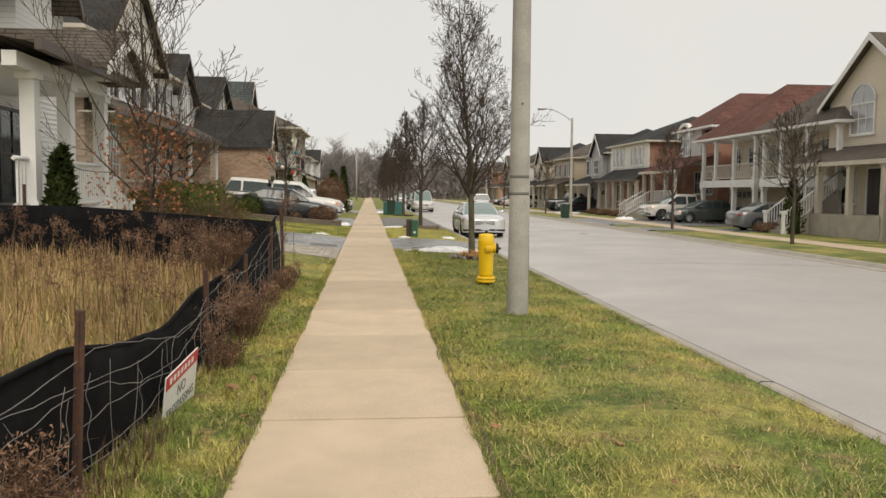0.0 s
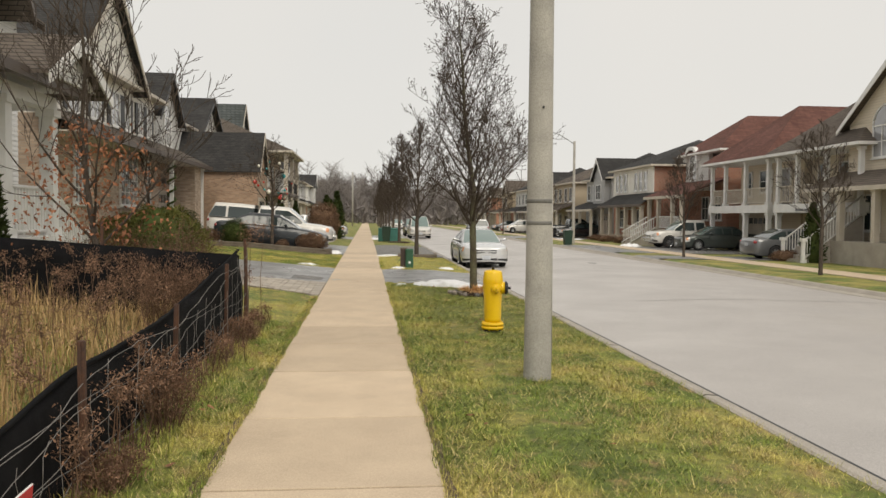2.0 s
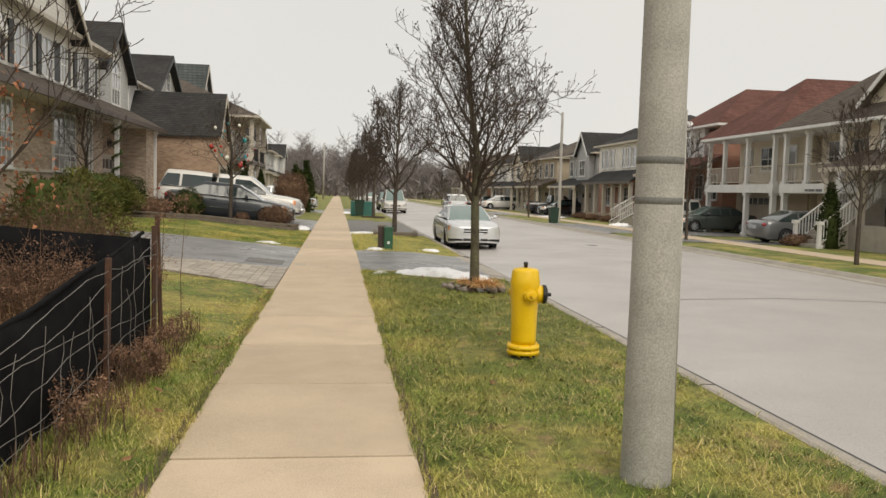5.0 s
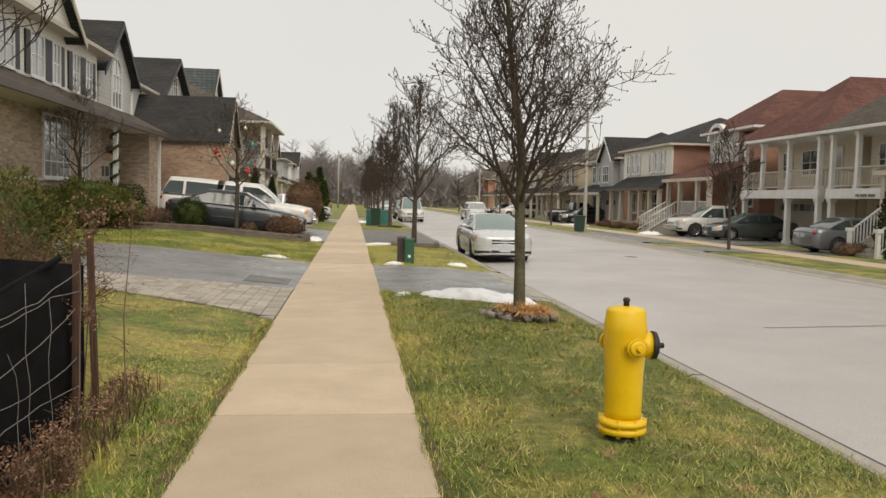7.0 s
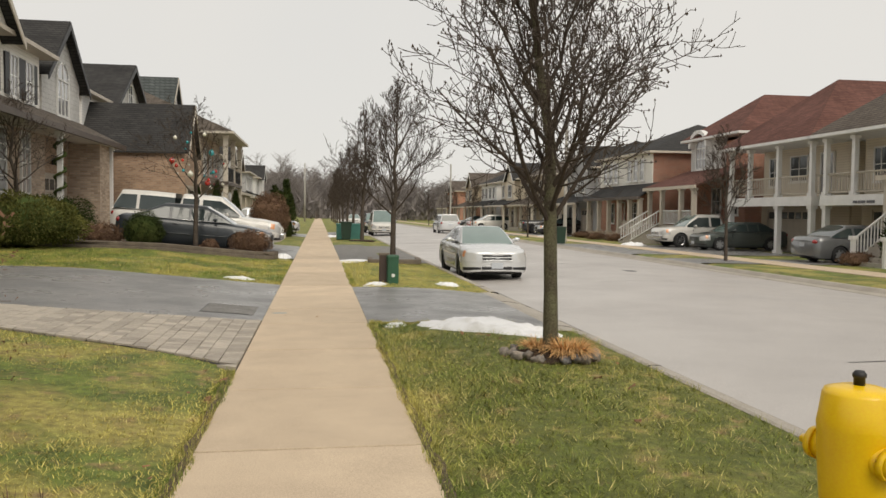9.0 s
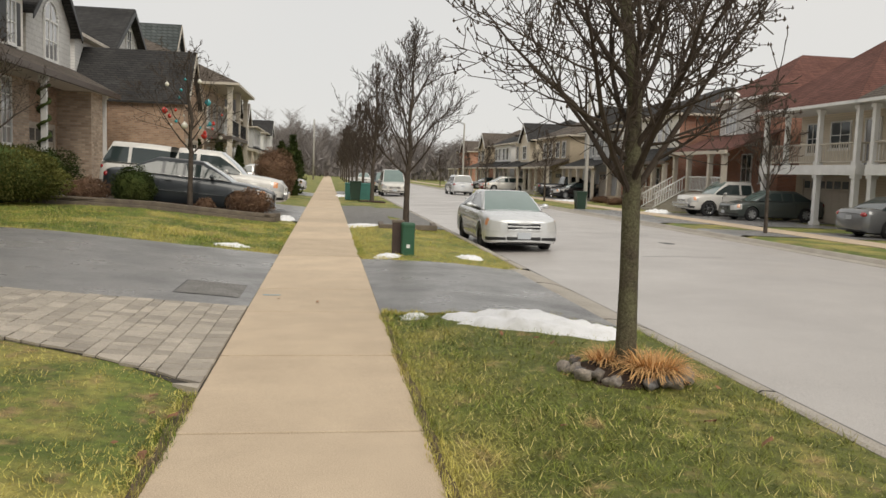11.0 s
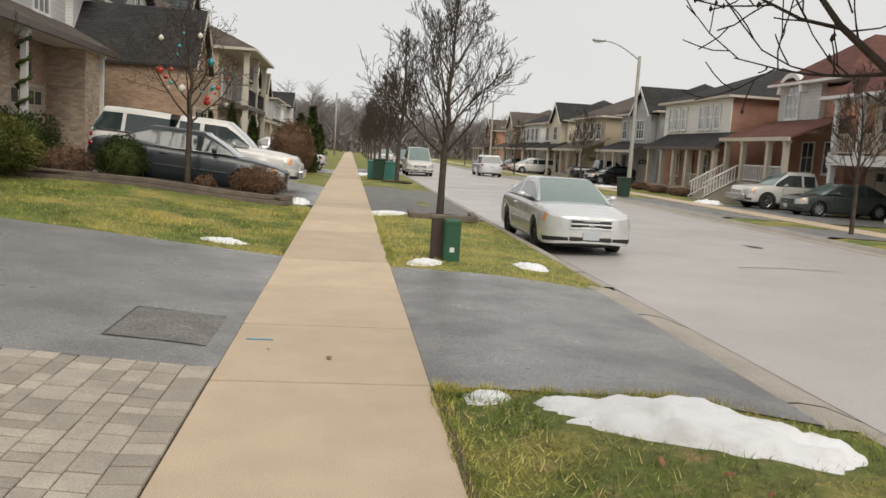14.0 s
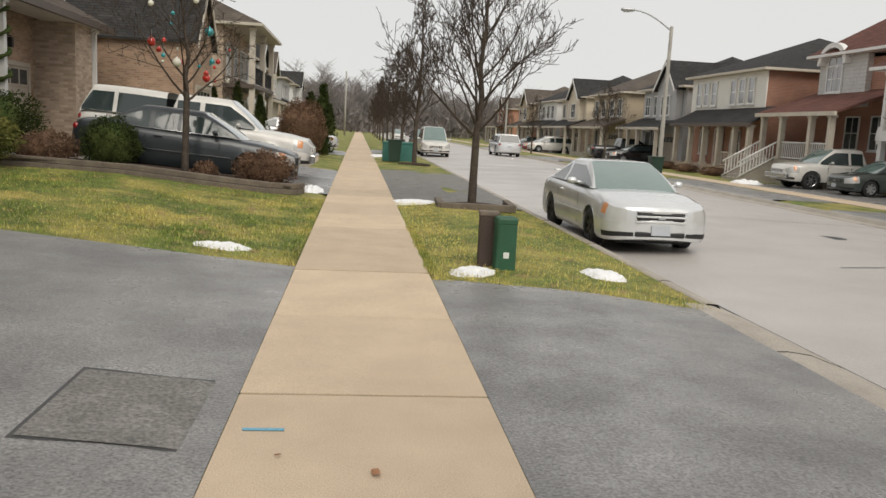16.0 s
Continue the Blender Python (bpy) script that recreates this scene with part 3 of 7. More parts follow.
def column(parent, u, v, z0, z1, size, material, label=""):
    bm = bmesh.new()
    s = size / 2
    box(bm, u - s, u + s, v - s, v + s, z0, z1)
    box(bm, u - s - 0.05, u + s + 0.05, v - s - 0.05, v + s + 0.05, z0, z0 + 0.16)
    box(bm, u - s - 0.05, u + s + 0.05, v - s - 0.05, v + s + 0.05, z1 - 0.14, z1)
    return part("column", bm, material, parent, label)


BALUSTER = {}


def railing(parent, a, b, height, material, gap=0.13, bar=0.035):
    """A railing from a to b (feet of its two ends): rails, with each baluster under them."""
    a, b = Vector(a), Vector(b)
    bm = bmesh.new()
    up = Vector((0, 0, 1))
    tube(bm, a + up * height, b + up * height, 0.045, 0.045, 4)
    rail = part("railing", bm, material, parent)
    bm = bmesh.new()
    tube(bm, a + up * 0.1, b + up * 0.1, 0.035, 0.035, 4)
    part("bottom_rail", bm, material, rail)
    key = (height, material.name, bar)
    if key not in BALUSTER:
        bm = bmesh.new()
        box(bm, -bar / 2, bar / 2, -bar / 2, bar / 2, 0.1, height)
        BALUSTER[key] = mesh_of("baluster", bm, material)
    n = max(2, int((b - a).length / gap))
    for i in range(1, n):
        p = a.lerp(b, i / n)
        piece("baluster", BALUSTER[key], rail, Matrix.Translation(p))
    return rail


def steps(parent, u0, u1, v_top, z_top, z_low, material, run=0.28):
    n = max(1, round((z_top - z_low) / 0.18))
    for i in range(n):
        z = z_top - (i + 1) * (z_top - z_low) / n
        bm = bmesh.new()
        box(bm, u0, u1, v_top - (i + 1) * run, v_top - i * run, z_low - 0.1, z + (z_top - z_low) / n * 0.0 + 0.001 + (z_top - z_low) / n)
        part("step", bm, material, parent)


def door(parent, u, v, z, w, h, material, face="f", frame_mat=None):
    frame_mat = frame_mat or WHITE
    bm = bmesh.new()
    box(bm, -w / 2 - 0.09, -w / 2, -0.07, 0.01, 0, h + 0.09)
    box(bm, w / 2, w / 2 + 0.09, -0.07, 0.01, 0, h + 0.09)
    box(bm, -w / 2, w / 2, -0.07, 0.01, h, h + 0.09)
    ob = part("door_frame", bm, frame_mat, parent)
    ob.matrix_basis = facing(face, u, v, z)
    bm = bmesh.new()
    box(bm, -w / 2, w / 2, -0.03, -0.005, 0.01, h)
    for a in (-1, 1):
        for z0, z1 in ((0.15, 0.75), (0.9, h - 0.2)):
            box(bm, a * w / 4 - w * 0.17, a * w / 4 + w * 0.17, -0.045, -0.03, z0, z1, 0.008)
    part("door", bm, material, ob)
    bm = bmesh.new()
    tube(bm, (w * 0.4, -0.03, 1.0), (w * 0.4, -0.09, 1.0), 0.025, 0.03, 8)
    part("handle", bm, CHROME, ob)
    return ob


def garage_door(parent, u, v, z, w, h, material, glazed=True, face="f"):
    bm = bmesh.new()
    box(bm, -w / 2 - 0.12, -w / 2, -0.06, 0.01, 0, h + 0.12)
    box(bm, w / 2, w / 2 + 0.12, -0.06, 0.01, 0, h + 0.12)
    box(bm, -w / 2, w / 2, -0.06, 0.01, h, h + 0.12)
    ob = part("garage_frame", bm, material, parent)
    ob.matrix_basis = facing(face, u, v, z)
    k = 4
    for j in range(k):
        bm = bmesh.new()
        z0, z1 = h * j / k + 0.006, h * (j + 1) / k - 0.006
        box(bm, -w / 2, w / 2, -0.02, -0.004, z0, z1)
        n = max(2, int(w / 0.6))
        for i in range(n):
            x0, x1 = -w / 2 + w * i / n + 0.06, -w / 2 + w * (i + 1) / n - 0.06
            if not (glazed and j == k - 1):
                box(bm, x0, x1, -0.035, -0.02, z0 + 0.07, z1 - 0.07, 0.012)
        panel = part("door_panel", bm, material, ob)
        if glazed and j == k - 1:
            for i in range(n):
                x0, x1 = -w / 2 + w * i / n + 0.06, -w / 2 + w * (i + 1) / n - 0.06
                bm = bmesh.new()
                box(bm, x0, x1, -0.027, -0.02, z0 + 0.08, z1 - 0.08)
                part("pane", bm, GLASS, panel)
    return ob


def lot(name, x, y, z, side, label):
    """A house's root. side 'left': front looks to +x and u runs with +y; 'right': front looks to -x and u runs with -y."""
    return thing(name, pose(x, y, z, 0, 0, 90 if side == "left" else -90), label, "house")


def house_porch_white():
    """White-sided house with a raised columned porch, stairs at its far end."""
    h = lot("house_white_porch", -6.0, 13.0, 0.2, "left", "white-sided house with a raised white columned porch and dark roof")
    fl = 1.0
    solid(h, "porch_floor", (1.7, 6.5, -0.15, 2.2, 0, fl), WHITE)
    solid(h, "wall", (1.7, 9.9, 2.2, 12, 0, 6.4), WHITE_SIDING)
    # clapboards that can be told apart
    bm = bmesh.new()
    prism(bm, [(2.17, 0), (2.2, 0.0), (2.2, 0.125), (2.185, 0.125)], 1.68, 9.92, "x")
    board = mesh_of("clapboard", bm, WHITE_SIDING)
    for i in range(44):
        piece("clapboard", board, h, pose(0, 0, fl + i * 0.122))
    for u in (2.45, 4.2, 6.3):
        column(h, u, 0.1, fl, 3.5, 0.26, WHITE, "square white porch column")
    solid(h, "beam", (1.7, 6.5, 0.0, 0.25, 3.5, 3.76), WHITE)
    pent(h, 1.5, 6.9, -0.45, 2.2, 3.95, 0.55, SHINGLE_BROWN, BROWNTRIM)
    solid(h, "porch_ceiling", (1.7, 6.5, 0.3, 2.2, 3.5, 3.56), WHITE)
    railing(h, (1.7, 0.1, fl), (2.3, 0.1, fl), 0.92, WHITE, 0.13, 0.04)
    railing(h, (2.6, 0.1, fl), (4.05, 0.1, fl), 0.92, WHITE, 0.13, 0.04)
    railing(h, (4.35, 0.1, fl), (6.2, 0.1, fl), 0.92, WHITE, 0.13, 0.04)
    for v in (0.1, 1.5):
        railing(h, (6.5, v, fl), (8.3, v, 0.15), 0.92, WHITE, 0.13, 0.04)
        column(h, 8.35, v, 0, 1.15, 0.16, WHITE)
    for i in range(5):
        boxpart("step", (6.5 + 0.3 * i, 6.8 + 0.3 * i, 0.15, 1.45, 0, fl - 0.18 * (i + 1) + 0.02), CURB, h)
    # small gable over the entrance
    gable(h, 4.1, 7.0, -0.6, 2.2, 3.95, 0.72, SHINGLE_BROWN, WHITE_SIDING, WHITE, over=0.25, name="entry_roof")
    door(h, 3.0, 2.15, fl, 0.95, 2.1, DARKDOOR)
    window(h, 2.1, 2.15, fl + 0.35, 0.6, 1.6, cols=2, rows=3)
    window(h, 4.3, 2.15, fl + 0.5, 1.0, 1.4, cols=3, rows=2)
    window(h, 6.5, 2.15, fl + 0.2, 1.25, 1.95, cols=2, rows=2, frame_mat=BLACK)
    window(h, 2.6, 2.15, 5.0, 0.9, 1.25, cols=2, rows=2)
    window(h, 4.6, 2.15, 5.0, 0.9, 1.25, cols=2, rows=2)
    gable(h, 1.7, 9.9, 2.2, 12, 6.4, 3.2, SHINGLE_BROWN, WHITE_SIDING, BROWNTRIM, axis="u", over=0.5)
    # a forward gable with brown shingles
    solid(h, "upper_bay", (5.6, 7.6, 1.6, 4.2, 4.4, 6.2), WHITE_SIDING)
    gable(h, 5.2, 8.0, 1.4, 6.0, 6.2, 2.4, SHINGLE_BROWN, WHITE_SIDING, BROWNTRIM, over=0.3, name="bay_roof")
    return h


def house_brick_siding():
    """Brick below, pale siding above with dark shutters, a long skirt roof, two garage doors under a small gable."""
    h = lot("house_brick_shutters", -9.4, 32.0, 0.4, "left", "brick and pale siding house with dark shutters and garage")
    solid(h, "brick_wall", (-4, 9.0, 0, 11, 0, 4.3), BRICK)
    solid(h, "stone_band", (-4.03, 9.03, -0.05, 0.1, 1.48, 1.58), CREAMTRIM)
    solid(h, "garage_wall", (9.0, 16.4, 0.3, 11, 0, 4.3), BRICK2)
    solid(h, "brick_pier", (12.6, 14.1, -0.9, 0.32, 0, 3.72), BRICK)
    column(h, 7.5, -0.95, 0, 3.7, 0.16, WHITE)
    column(h, 14.2, -0.95, 0, 3.7, 0.12, WHITE)
    solid(h, "upper_wall", (-4, 9.3, 0.25, 11, 4.3, 6.5), PALE_SIDING)
    pent(h, -4.6, 15.2, -1.25, 0.4, 3.85, 0.85, SHINGLE_BROWN, BROWNTRIM)
    solid(h, "soffit", (-4.6, 15.2, -1.2, 0.02, 3.70, 3.75), CREAMTRIM)
    for u in (-1.2, 1.0, 3.3, 4.9, 6.8, 8.2):
        wide = 1.0 if u < 4 else 0.62
        window(h, u, 0.24, 4.75, wide, 1.25, cols=2, rows=2, pane_mat=CURTAIN, shutters=BLACK)
    for u in (-1.2, 4.2):
        window(h, u + 0.0, -0.01, 1.65, 2.2 if u > 0 else 1.4, 1.9, cols=4, rows=4, pane_mat=CURTAIN)
    window(h, 7.0, -0.01, 1.65, 0.7, 1.9, cols=2, rows=4, pane_mat=CURTAIN)
    garage_door(h, 10.6, 0.29, 0, 3.0, 2.3, GARAGE)
    garage_door(h, 15.25, 0.29, 0, 1.9, 2.2, DARKDOOR, False)
    for u in (10.6, 15.2):
        bm = bmesh.new()
        box(bm, u - 0.07, u + 0.07, 0.05, 0.25, 2.75, 3.02)
        tube(bm, (u, 0.3, 3.1), (u, 0.08, 3.05), 0.02, 0.02, 6)
        part("wall_lantern", bm, BLACK, h)
    hip(h, -4, 9.3, 0.25, 11, 6.55, 2.6, SHINGLE, CREAMTRIM, over=0.5)
    gable(h, -2.2, 5.6, -0.1, 5, 6.5, 3.3, SHINGLE, PALE_SIDING, CREAMTRIM, over=0.35, name="front_gable")
    # gable with shake over the garage, arched window
    solid(h, "shake_wall", (10.0, 14.6, 0.4, 9, 4.3, 6.2), SHAKE)
    solid(h, "brick_cheek", (9.3, 10.0, 0.5, 9, 4.3, 6.3), BRICK)
    gable(h, 10.0, 14.6, 0.4, 9, 6.2, 2.0, SHINGLE, SHAKE, BLACK, over=0.35, name="garage_gable")
    window(h, 12.3, 0.38, 4.75, 1.3, 1.3, cols=3, rows=2, arched=True, pane_mat=CURTAIN)
    return h


def house_garage_forward():
    """A house whose brick garage stands forward, its side wall and dark roof towards the street's near end."""
    h = lot("house_forward_garage", -9.8, 48.6, 0.35, "left", "house with a forward brick garage and black shingle roofs")
    solid(h, "garage_wall", (0, 3.6, -3.9, 2, 0, 3.95), BRICK2)
    gable(h, 0, 3.6, -3.9, 4, 3.95, 2.0, SHINGLE, BRICK2, CREAMTRIM, over=0.22, name="garage_roof")
    garage_door(h, 1.8, -3.91, 0, 2.6, 2.2, GARAGE)
    solid(h, "upper_wall", (0.6, 12, 0.6, 10, 3.9, 6.5), WHITE_SIDING)
    solid(h, "lower_wall", (3.6, 12, 0.0, 10, 0, 3.9), BRICK)
    hip(h, 0.6, 5.0, 0.6, 8, 6.5, 1.5, SHINGLE, CREAMTRIM, over=0.4, name="side_roof")
    gable(h, 4.2, 12.2, 0.3, 11, 6.3, 2.5, SHINGLE, SHAKE, BLACK, over=0.4)
    window(h, 8.4, 0.28, 6.9, 0.9, 1.0, cols=2, rows=2)
    window(h, 9.5, -0.02, 1.0, 1.6, 1.5, cols=3, rows=3)
    window(h, 2.6, 0.58, 4.9, 0.9, 1.2, cols=2, rows=2)
    return h


def house_brown_hip():
    """Brown hip roof over a two-storey white-columned porch."""
    h = lot("house_tall_porch", -5.5, 62.2, 0.3, "left", "brown-roofed house with a tall white-columned porch")
    solid(h, "wall", (0, 9.5, 1.6, 11, 0, 6.1), BRICK)
    hip(h, 0, 9.5, 0, 11, 6.1, 2.7, SHINGLE_BROWN, CREAMTRIM, over=0.4, pull=3.2)
    for u in (0.25, 4.6, 9.2):
        column(h, u, 0.15, 0, 5.9, 0.28, CREAMTRIM)
    solid(h, "balcony", (0, 9.5, 0, 1.6, 2.85, 3.05), BROWNTRIM)
    railing(h, (0.3, 0.1, 3.05), (9.2, 0.1, 3.05), 0.9, BLACK, 0.3)
    for u in (1.5, 4.0, 6.4, 8.3):
        window(h, u, 1.58, 3.6, 0.9, 1.5, cols=2, rows=3)
        window(h, u, 1.58, 0.8, 0.9, 1.5, cols=2, rows=3)
    gable(h, 2.2, 7.6, 4.0, 12, 7.0, 2.9, SHINGLE_GREEN, WHITE_SIDING, CREAMTRIM, over=0.3, name="rear_gable")
    return h


def house_plain(x, y, z, side, wall, upper, roof, label, porch=True, width=9.5, forward_gable=True):
    h = lot("house", x, y, z, side, label)
    solid(h, "wall", (0, width, 0, 10, 0, 3.0), wall)
    solid(h, "upper_wall", (0, width, 0.05, 10, 3.0, 5.7), upper)
    hip(h, 0, width, 0, 10, 5.7, 2.6, roof, CREAMTRIM, over=0.45)
    if forward_gable:
        gable(h, width * 0.5, width * 0.92, -0.5, 4, 5.7, 1.7, roof, upper, WHITE, over=0.3, name="front_gable")
        solid(h, "bay", (width * 0.5, width * 0.92, -0.5, 0.02, 3.1, 5.7), upper)
        window(h, width * 0.71, -0.52, 3.7, 1.5, 1.3, cols=3, rows=2)
    else:
        for k in (0.6, 0.82):
            window(h, width * k, 0.03, 3.75, 1.0, 1.35, cols=2, rows=2)
    for k in (0.12, 0.34):
        window(h, width * k, 0.03, 3.75, 0.9, 1.35, cols=2, rows=2)
    garage_door(h, width * 0.72, -0.02, 0, 2.6, 2.2, GARAGE)
    if porch:
        pent(h, -0.2, width + 0.2, -2.0, 0.03, 2.75, 0.75, roof, CREAMTRIM)
        for k in (0.02, 0.25, 0.5, 0.95):
            column(h, width * k, -1.8, 0, 2.6, 0.22, CREAMTRIM)
        solid(h, "porch_floor", (0, width * 0.5, -2.0, -0.01, 0, 0.4), CURB)
    door(h, width * 0.2, -0.02, 0.4, 0.95, 2.05, DARKDOOR)
    window(h, width * 0.38, -0.02, 1.1, 0.9, 1.3, cols=2, rows=2)
    for v in (3.0, 6.5):
        for s, u in (("l", 0), ("r", width)):
            window(h, u - 0.02 if s == "l" else u + 0.02, v, 3.9, 0.8, 1.2, s, cols=2, rows=2)
    return h


def house_balcony(y, wall, roof, label, number=False, stairs=True):
    """Raised balcony over an open carport, posts to the ground, garage behind. u runs towards the near end."""
    h = lot("house_balcony", 22.1, y, -0.25, "right", label)
    w = 7.4
    solid(h, "wall", (0, w, 2.0, 11, 0, 5.35), wall)
    solid(h, "side_wing", (-1.6, 0, 3.0, 11, 0, 5.2), CREAM_SIDING)
    solid(h, "balcony_floor", (-0.1, w + 0.1, -0.1, 2.0, 2.55, 2.72), WHITE)
    solid(h, "balcony_beam", (-0.1, w + 0.1, -0.12, 0.1, 2.28, 2.55), WHITE)
    solid(h, "balcony_beam", (w - 0.1, w + 0.1, 0.1, 2.0, 2.28, 2.55), WHITE)
    for u in (0.12, 2.0, 4.6, w - 0.12):
        column(h, u, 0.05, 2.72, 5.2, 0.2, WHITE)
    for u in (0.12, 4.6, w - 0.12):
        column(h, u, 0.08, 0, 2.28, 0.24, WHITE)
    for a, b in ((0.2, 1.9), (2.1, 4.5), (4.7, w - 0.2)):
        railing(h, (a, 0.05, 2.75), (b, 0.05, 2.75), 0.9, CREAMTRIM, 0.16)
    railing(h, (w - 0.1, 0.1, 2.75), (w - 0.1, 1.95, 2.75), 0.9, CREAMTRIM, 0.16)
    window(h, 3.3, 1.98, 3.6, 1.4, 1.2, cols=2, rows=2)
    door(h, 5.6, 1.98, 2.75, 0.9, 2.05, CURTAIN)
    window(h, 1.1, 1.98, 3.4, 0.8, 1.4, cols=2, rows=2)
    solid(h, "carport_wall", (0.02, w - 0.02, 1.90, 2.0, 0, 2.54), TAN_SIDING)
    garage_door(h, 2.6, 1.88, 0, 3.6, 2.1, GARAGE)
    hip(h, -0.1, w + 0.1, -0.1, 11, 5.38, 3.3, roof, WHITE, over=0.4, ridge="v", pull=4.2)
    if number:
        bm = bmesh.new()
        for i, (a, b) in enumerate(((0.0, 0.22), (0.3, 0.75), (0.85, 1.3))):
            box(bm, 2.2 + a, 2.2 + b, -0.15, -0.125, 2.36, 2.47)
        part("house_sign", bm, SIGNGREY, h, "small dark unreadable house lettering")
    if stairs:
        steps(h, w - 1.5, w + 0.2, 0.0, 2.1, 0, CURB, 0.24)
        for u in (w - 1.5, w + 0.2):
            railing(h, (u, -0.05, 2.1), (u, -2.7, 0.1), 0.9, WHITE, 0.16)
            column(h, u, -2.75, 0, 1.1, 0.14, WHITE)
    return h


def house_arched_gable():
    h = lot("house_arched_window", 22.5, 38.0, -0.25, "right", "cream house with a tall arched window under a gable")
    solid(h, "wall", (0.2, 7.2, 0, 11, 0, 6.3), CREAM_SIDING)
    gable(h, 0.2, 7.2, 0, 11, 6.3, 2.6, SHINGLE_BROWN, CREAM_SIDING, WHITE, over=0.4)
    window(h, 2.9, -0.02, 4.7, 1.7, 1.3, cols=3, rows=2, arched=True, pane_mat=CURTAIN)
    pent(h, -0.2, 7.6, -1.9, 0.02, 3.35, 0.8, SHINGLE_BROWN, CREAMTRIM)
    for u in (0.2, 2.4, 4.8, 7.2):
        column(h, u, -1.7, 0, 3.2, 0.24, CREAMTRIM)
    solid(h, "porch_floor", (0, 7.2, -1.9, 0, 0, 1.0), CURB)
    window(h, 2.0, -0.02, 1.5, 1.2, 1.5, cols=2, rows=2)
    door(h, 4.0, -0.02, 1.0, 0.95, 2.05, DARKDOOR)
    return h


def house_round_dormer():
    """Red roof, white shake upper wall with an arched window under an eyebrow, low red porch roof."""
    h = lot("house_round_dormer", 23.8, 59.6, -0.25, "right", "white shake house with red roofs and an arched dormer window")
    solid(h, "wall", (0, 6.4, 0, 11, 0, 6.2), REDBRICK)
    solid(h, "upper_wall", (0.3, 4.2, -0.3, 0.0, 3.9, 6.6), SHAKE)
    window(h, 1.7, -0.32, 4.7, 1.2, 1.2, cols=3, rows=2, arched=True, pane_mat=CURTAIN)
    bm = bmesh.new()
    k = 14
    arch = [(1.7 + 1.22 * math.cos(math.pi * i / k), 6.0 + 1.07 * math.sin(math.pi * i / k)) for i in range(k + 1)]
    arch += [(1.7 + 0.98 * math.cos(math.pi * i / k), 6.0 + 0.83 * math.sin(math.pi * i / k)) for i in range(k, -1, -1)]
    prism(bm, arch, -0.62, -0.30, "y")
    part("eyebrow", bm, WHITE, h)
    hip(h, 0, 6.4, -0.3, 11, 6.55, 2.6, SHINGLE_RED, WHITE, over=0.4, ridge="v", pull=3.6)
    pent(h, -0.3, 6.8, -3.2, 0.0, 3.5, 1.2, SHINGLE_RED, CREAMTRIM)
    solid(h, "porch_floor", (0, 6.4, -3.1, 0, 0, 1.2), CURB)
    for u in (0.15, 2.0, 4.6, 6.2):
        column(h, u, -2.95, 1.2, 3.35, 0.24, CREAMTRIM)
    for a, b in ((2.1, 4.5), (4.7, 6.1)):
        railing(h, (a, -2.95, 1.2), (b, -2.95, 1.2), 0.85, WHITE, 0.17)
    steps(h, 0.3, 1.8, -3.1, 1.2, 0, CURB)
    railing(h, (0.2, -3.1, 1.2), (0.2, -5.0, 0.1), 0.85, WHITE, 0.17)
    railing(h, (1.9, -3.1, 1.2), (1.9, -5.0, 0.1), 0.85, WHITE, 0.17)
    window(h, 3.2, -0.02, 1.9, 1.0, 1.5, cols=2, rows=2)
    window(h, 5.2, -0.02, 1.9, 1.0, 1.5, cols=2, rows=2)
    return h


def house_brick_porch():
    """Cream siding over a columned brick porch; red brick side; charcoal hip roof."""
    h = lot("house_brick_porch", 22.0, 71.5, -0.25, "right", "cream and red brick house with a dark roofed columned porch")
    w = 9.8
    solid(h, "wall", (0, w, 0, 11, 0, 6.0), REDBRICK)
    solid(h, "upper_front", (-0.02, w + 0.02, -0.06, 0.0, 3.6, 6.0), PALE_SIDING)
    hip(h, 0, w, 0, 11, 6.05, 2.4, SHINGLE, CREAMTRIM, over=0.45)
    for u in (1.2, 2.3, 3.4, 6.0, 7.1, 8.2):
        window(h, u, -0.08, 4.2, 0.62, 1.35, cols=1, rows=2, pane_mat=CURTAIN)
    pent(h, 0.8, w + 1.8, -1.7, 0.0, 3.0, 0.95, SHINGLE, BROWNTRIM)
    solid(h, "porch_floor", (1.0, w + 1.5, -1.6, 0, 0, 0.55), BRICK)
    for u in (1.3, 3.6, 5.6, 7.6, 9.5, w + 1.4):
        column(h, u, -1.45, 0.55, 2.9, 0.26, CREAMTRIM)
    for a, b in ((7.8, 9.3), (9.7, w + 1.2)):
        railing(h, (a, -1.45, 0.55), (b, -1.45, 0.55), 0.8, CREAMTRIM, 0.17)
    door(h, 4.6, -0.07, 0.55, 1.0, 2.1, REDBRICK)
    window(h, 6.7, -0.02, 1.2, 1.1, 1.4, cols=2, rows=2)
    window(h, 2.4, -0.02, 1.2, 1.1, 1.4, cols=2, rows=2)
    window(h, w + 0.02, 4.0, 4.0, 0.8, 1.2, "r", cols=2, rows=2)
    return h


house_porch_white()
house_brick_siding()
house_garage_forward()
house_brown_hip()
house_plain(-8.0, 76.5, 0.3, "left", BRICK, WHITE_SIDING, SHINGLE, "brick house with dark roof further down the street")
house_plain(-8.5, 90.0, 0.3, "left", BRICK2, CREAM_SIDING, SHINGLE_BROWN, "buff brick house with brown roof down the street")
house_plain(-8.0, 104.0, 0.3, "left", BRICK, GREY_SIDING, SHINGLE, "grey-sided house with dark roof far down the street", forward_gable=False)
house_plain(-8.0, 118.0, 0.3, "left", REDBRICK, WHITE_SIDING, SHINGLE, "far white-sided house with dark roof")
house_arched_gable()
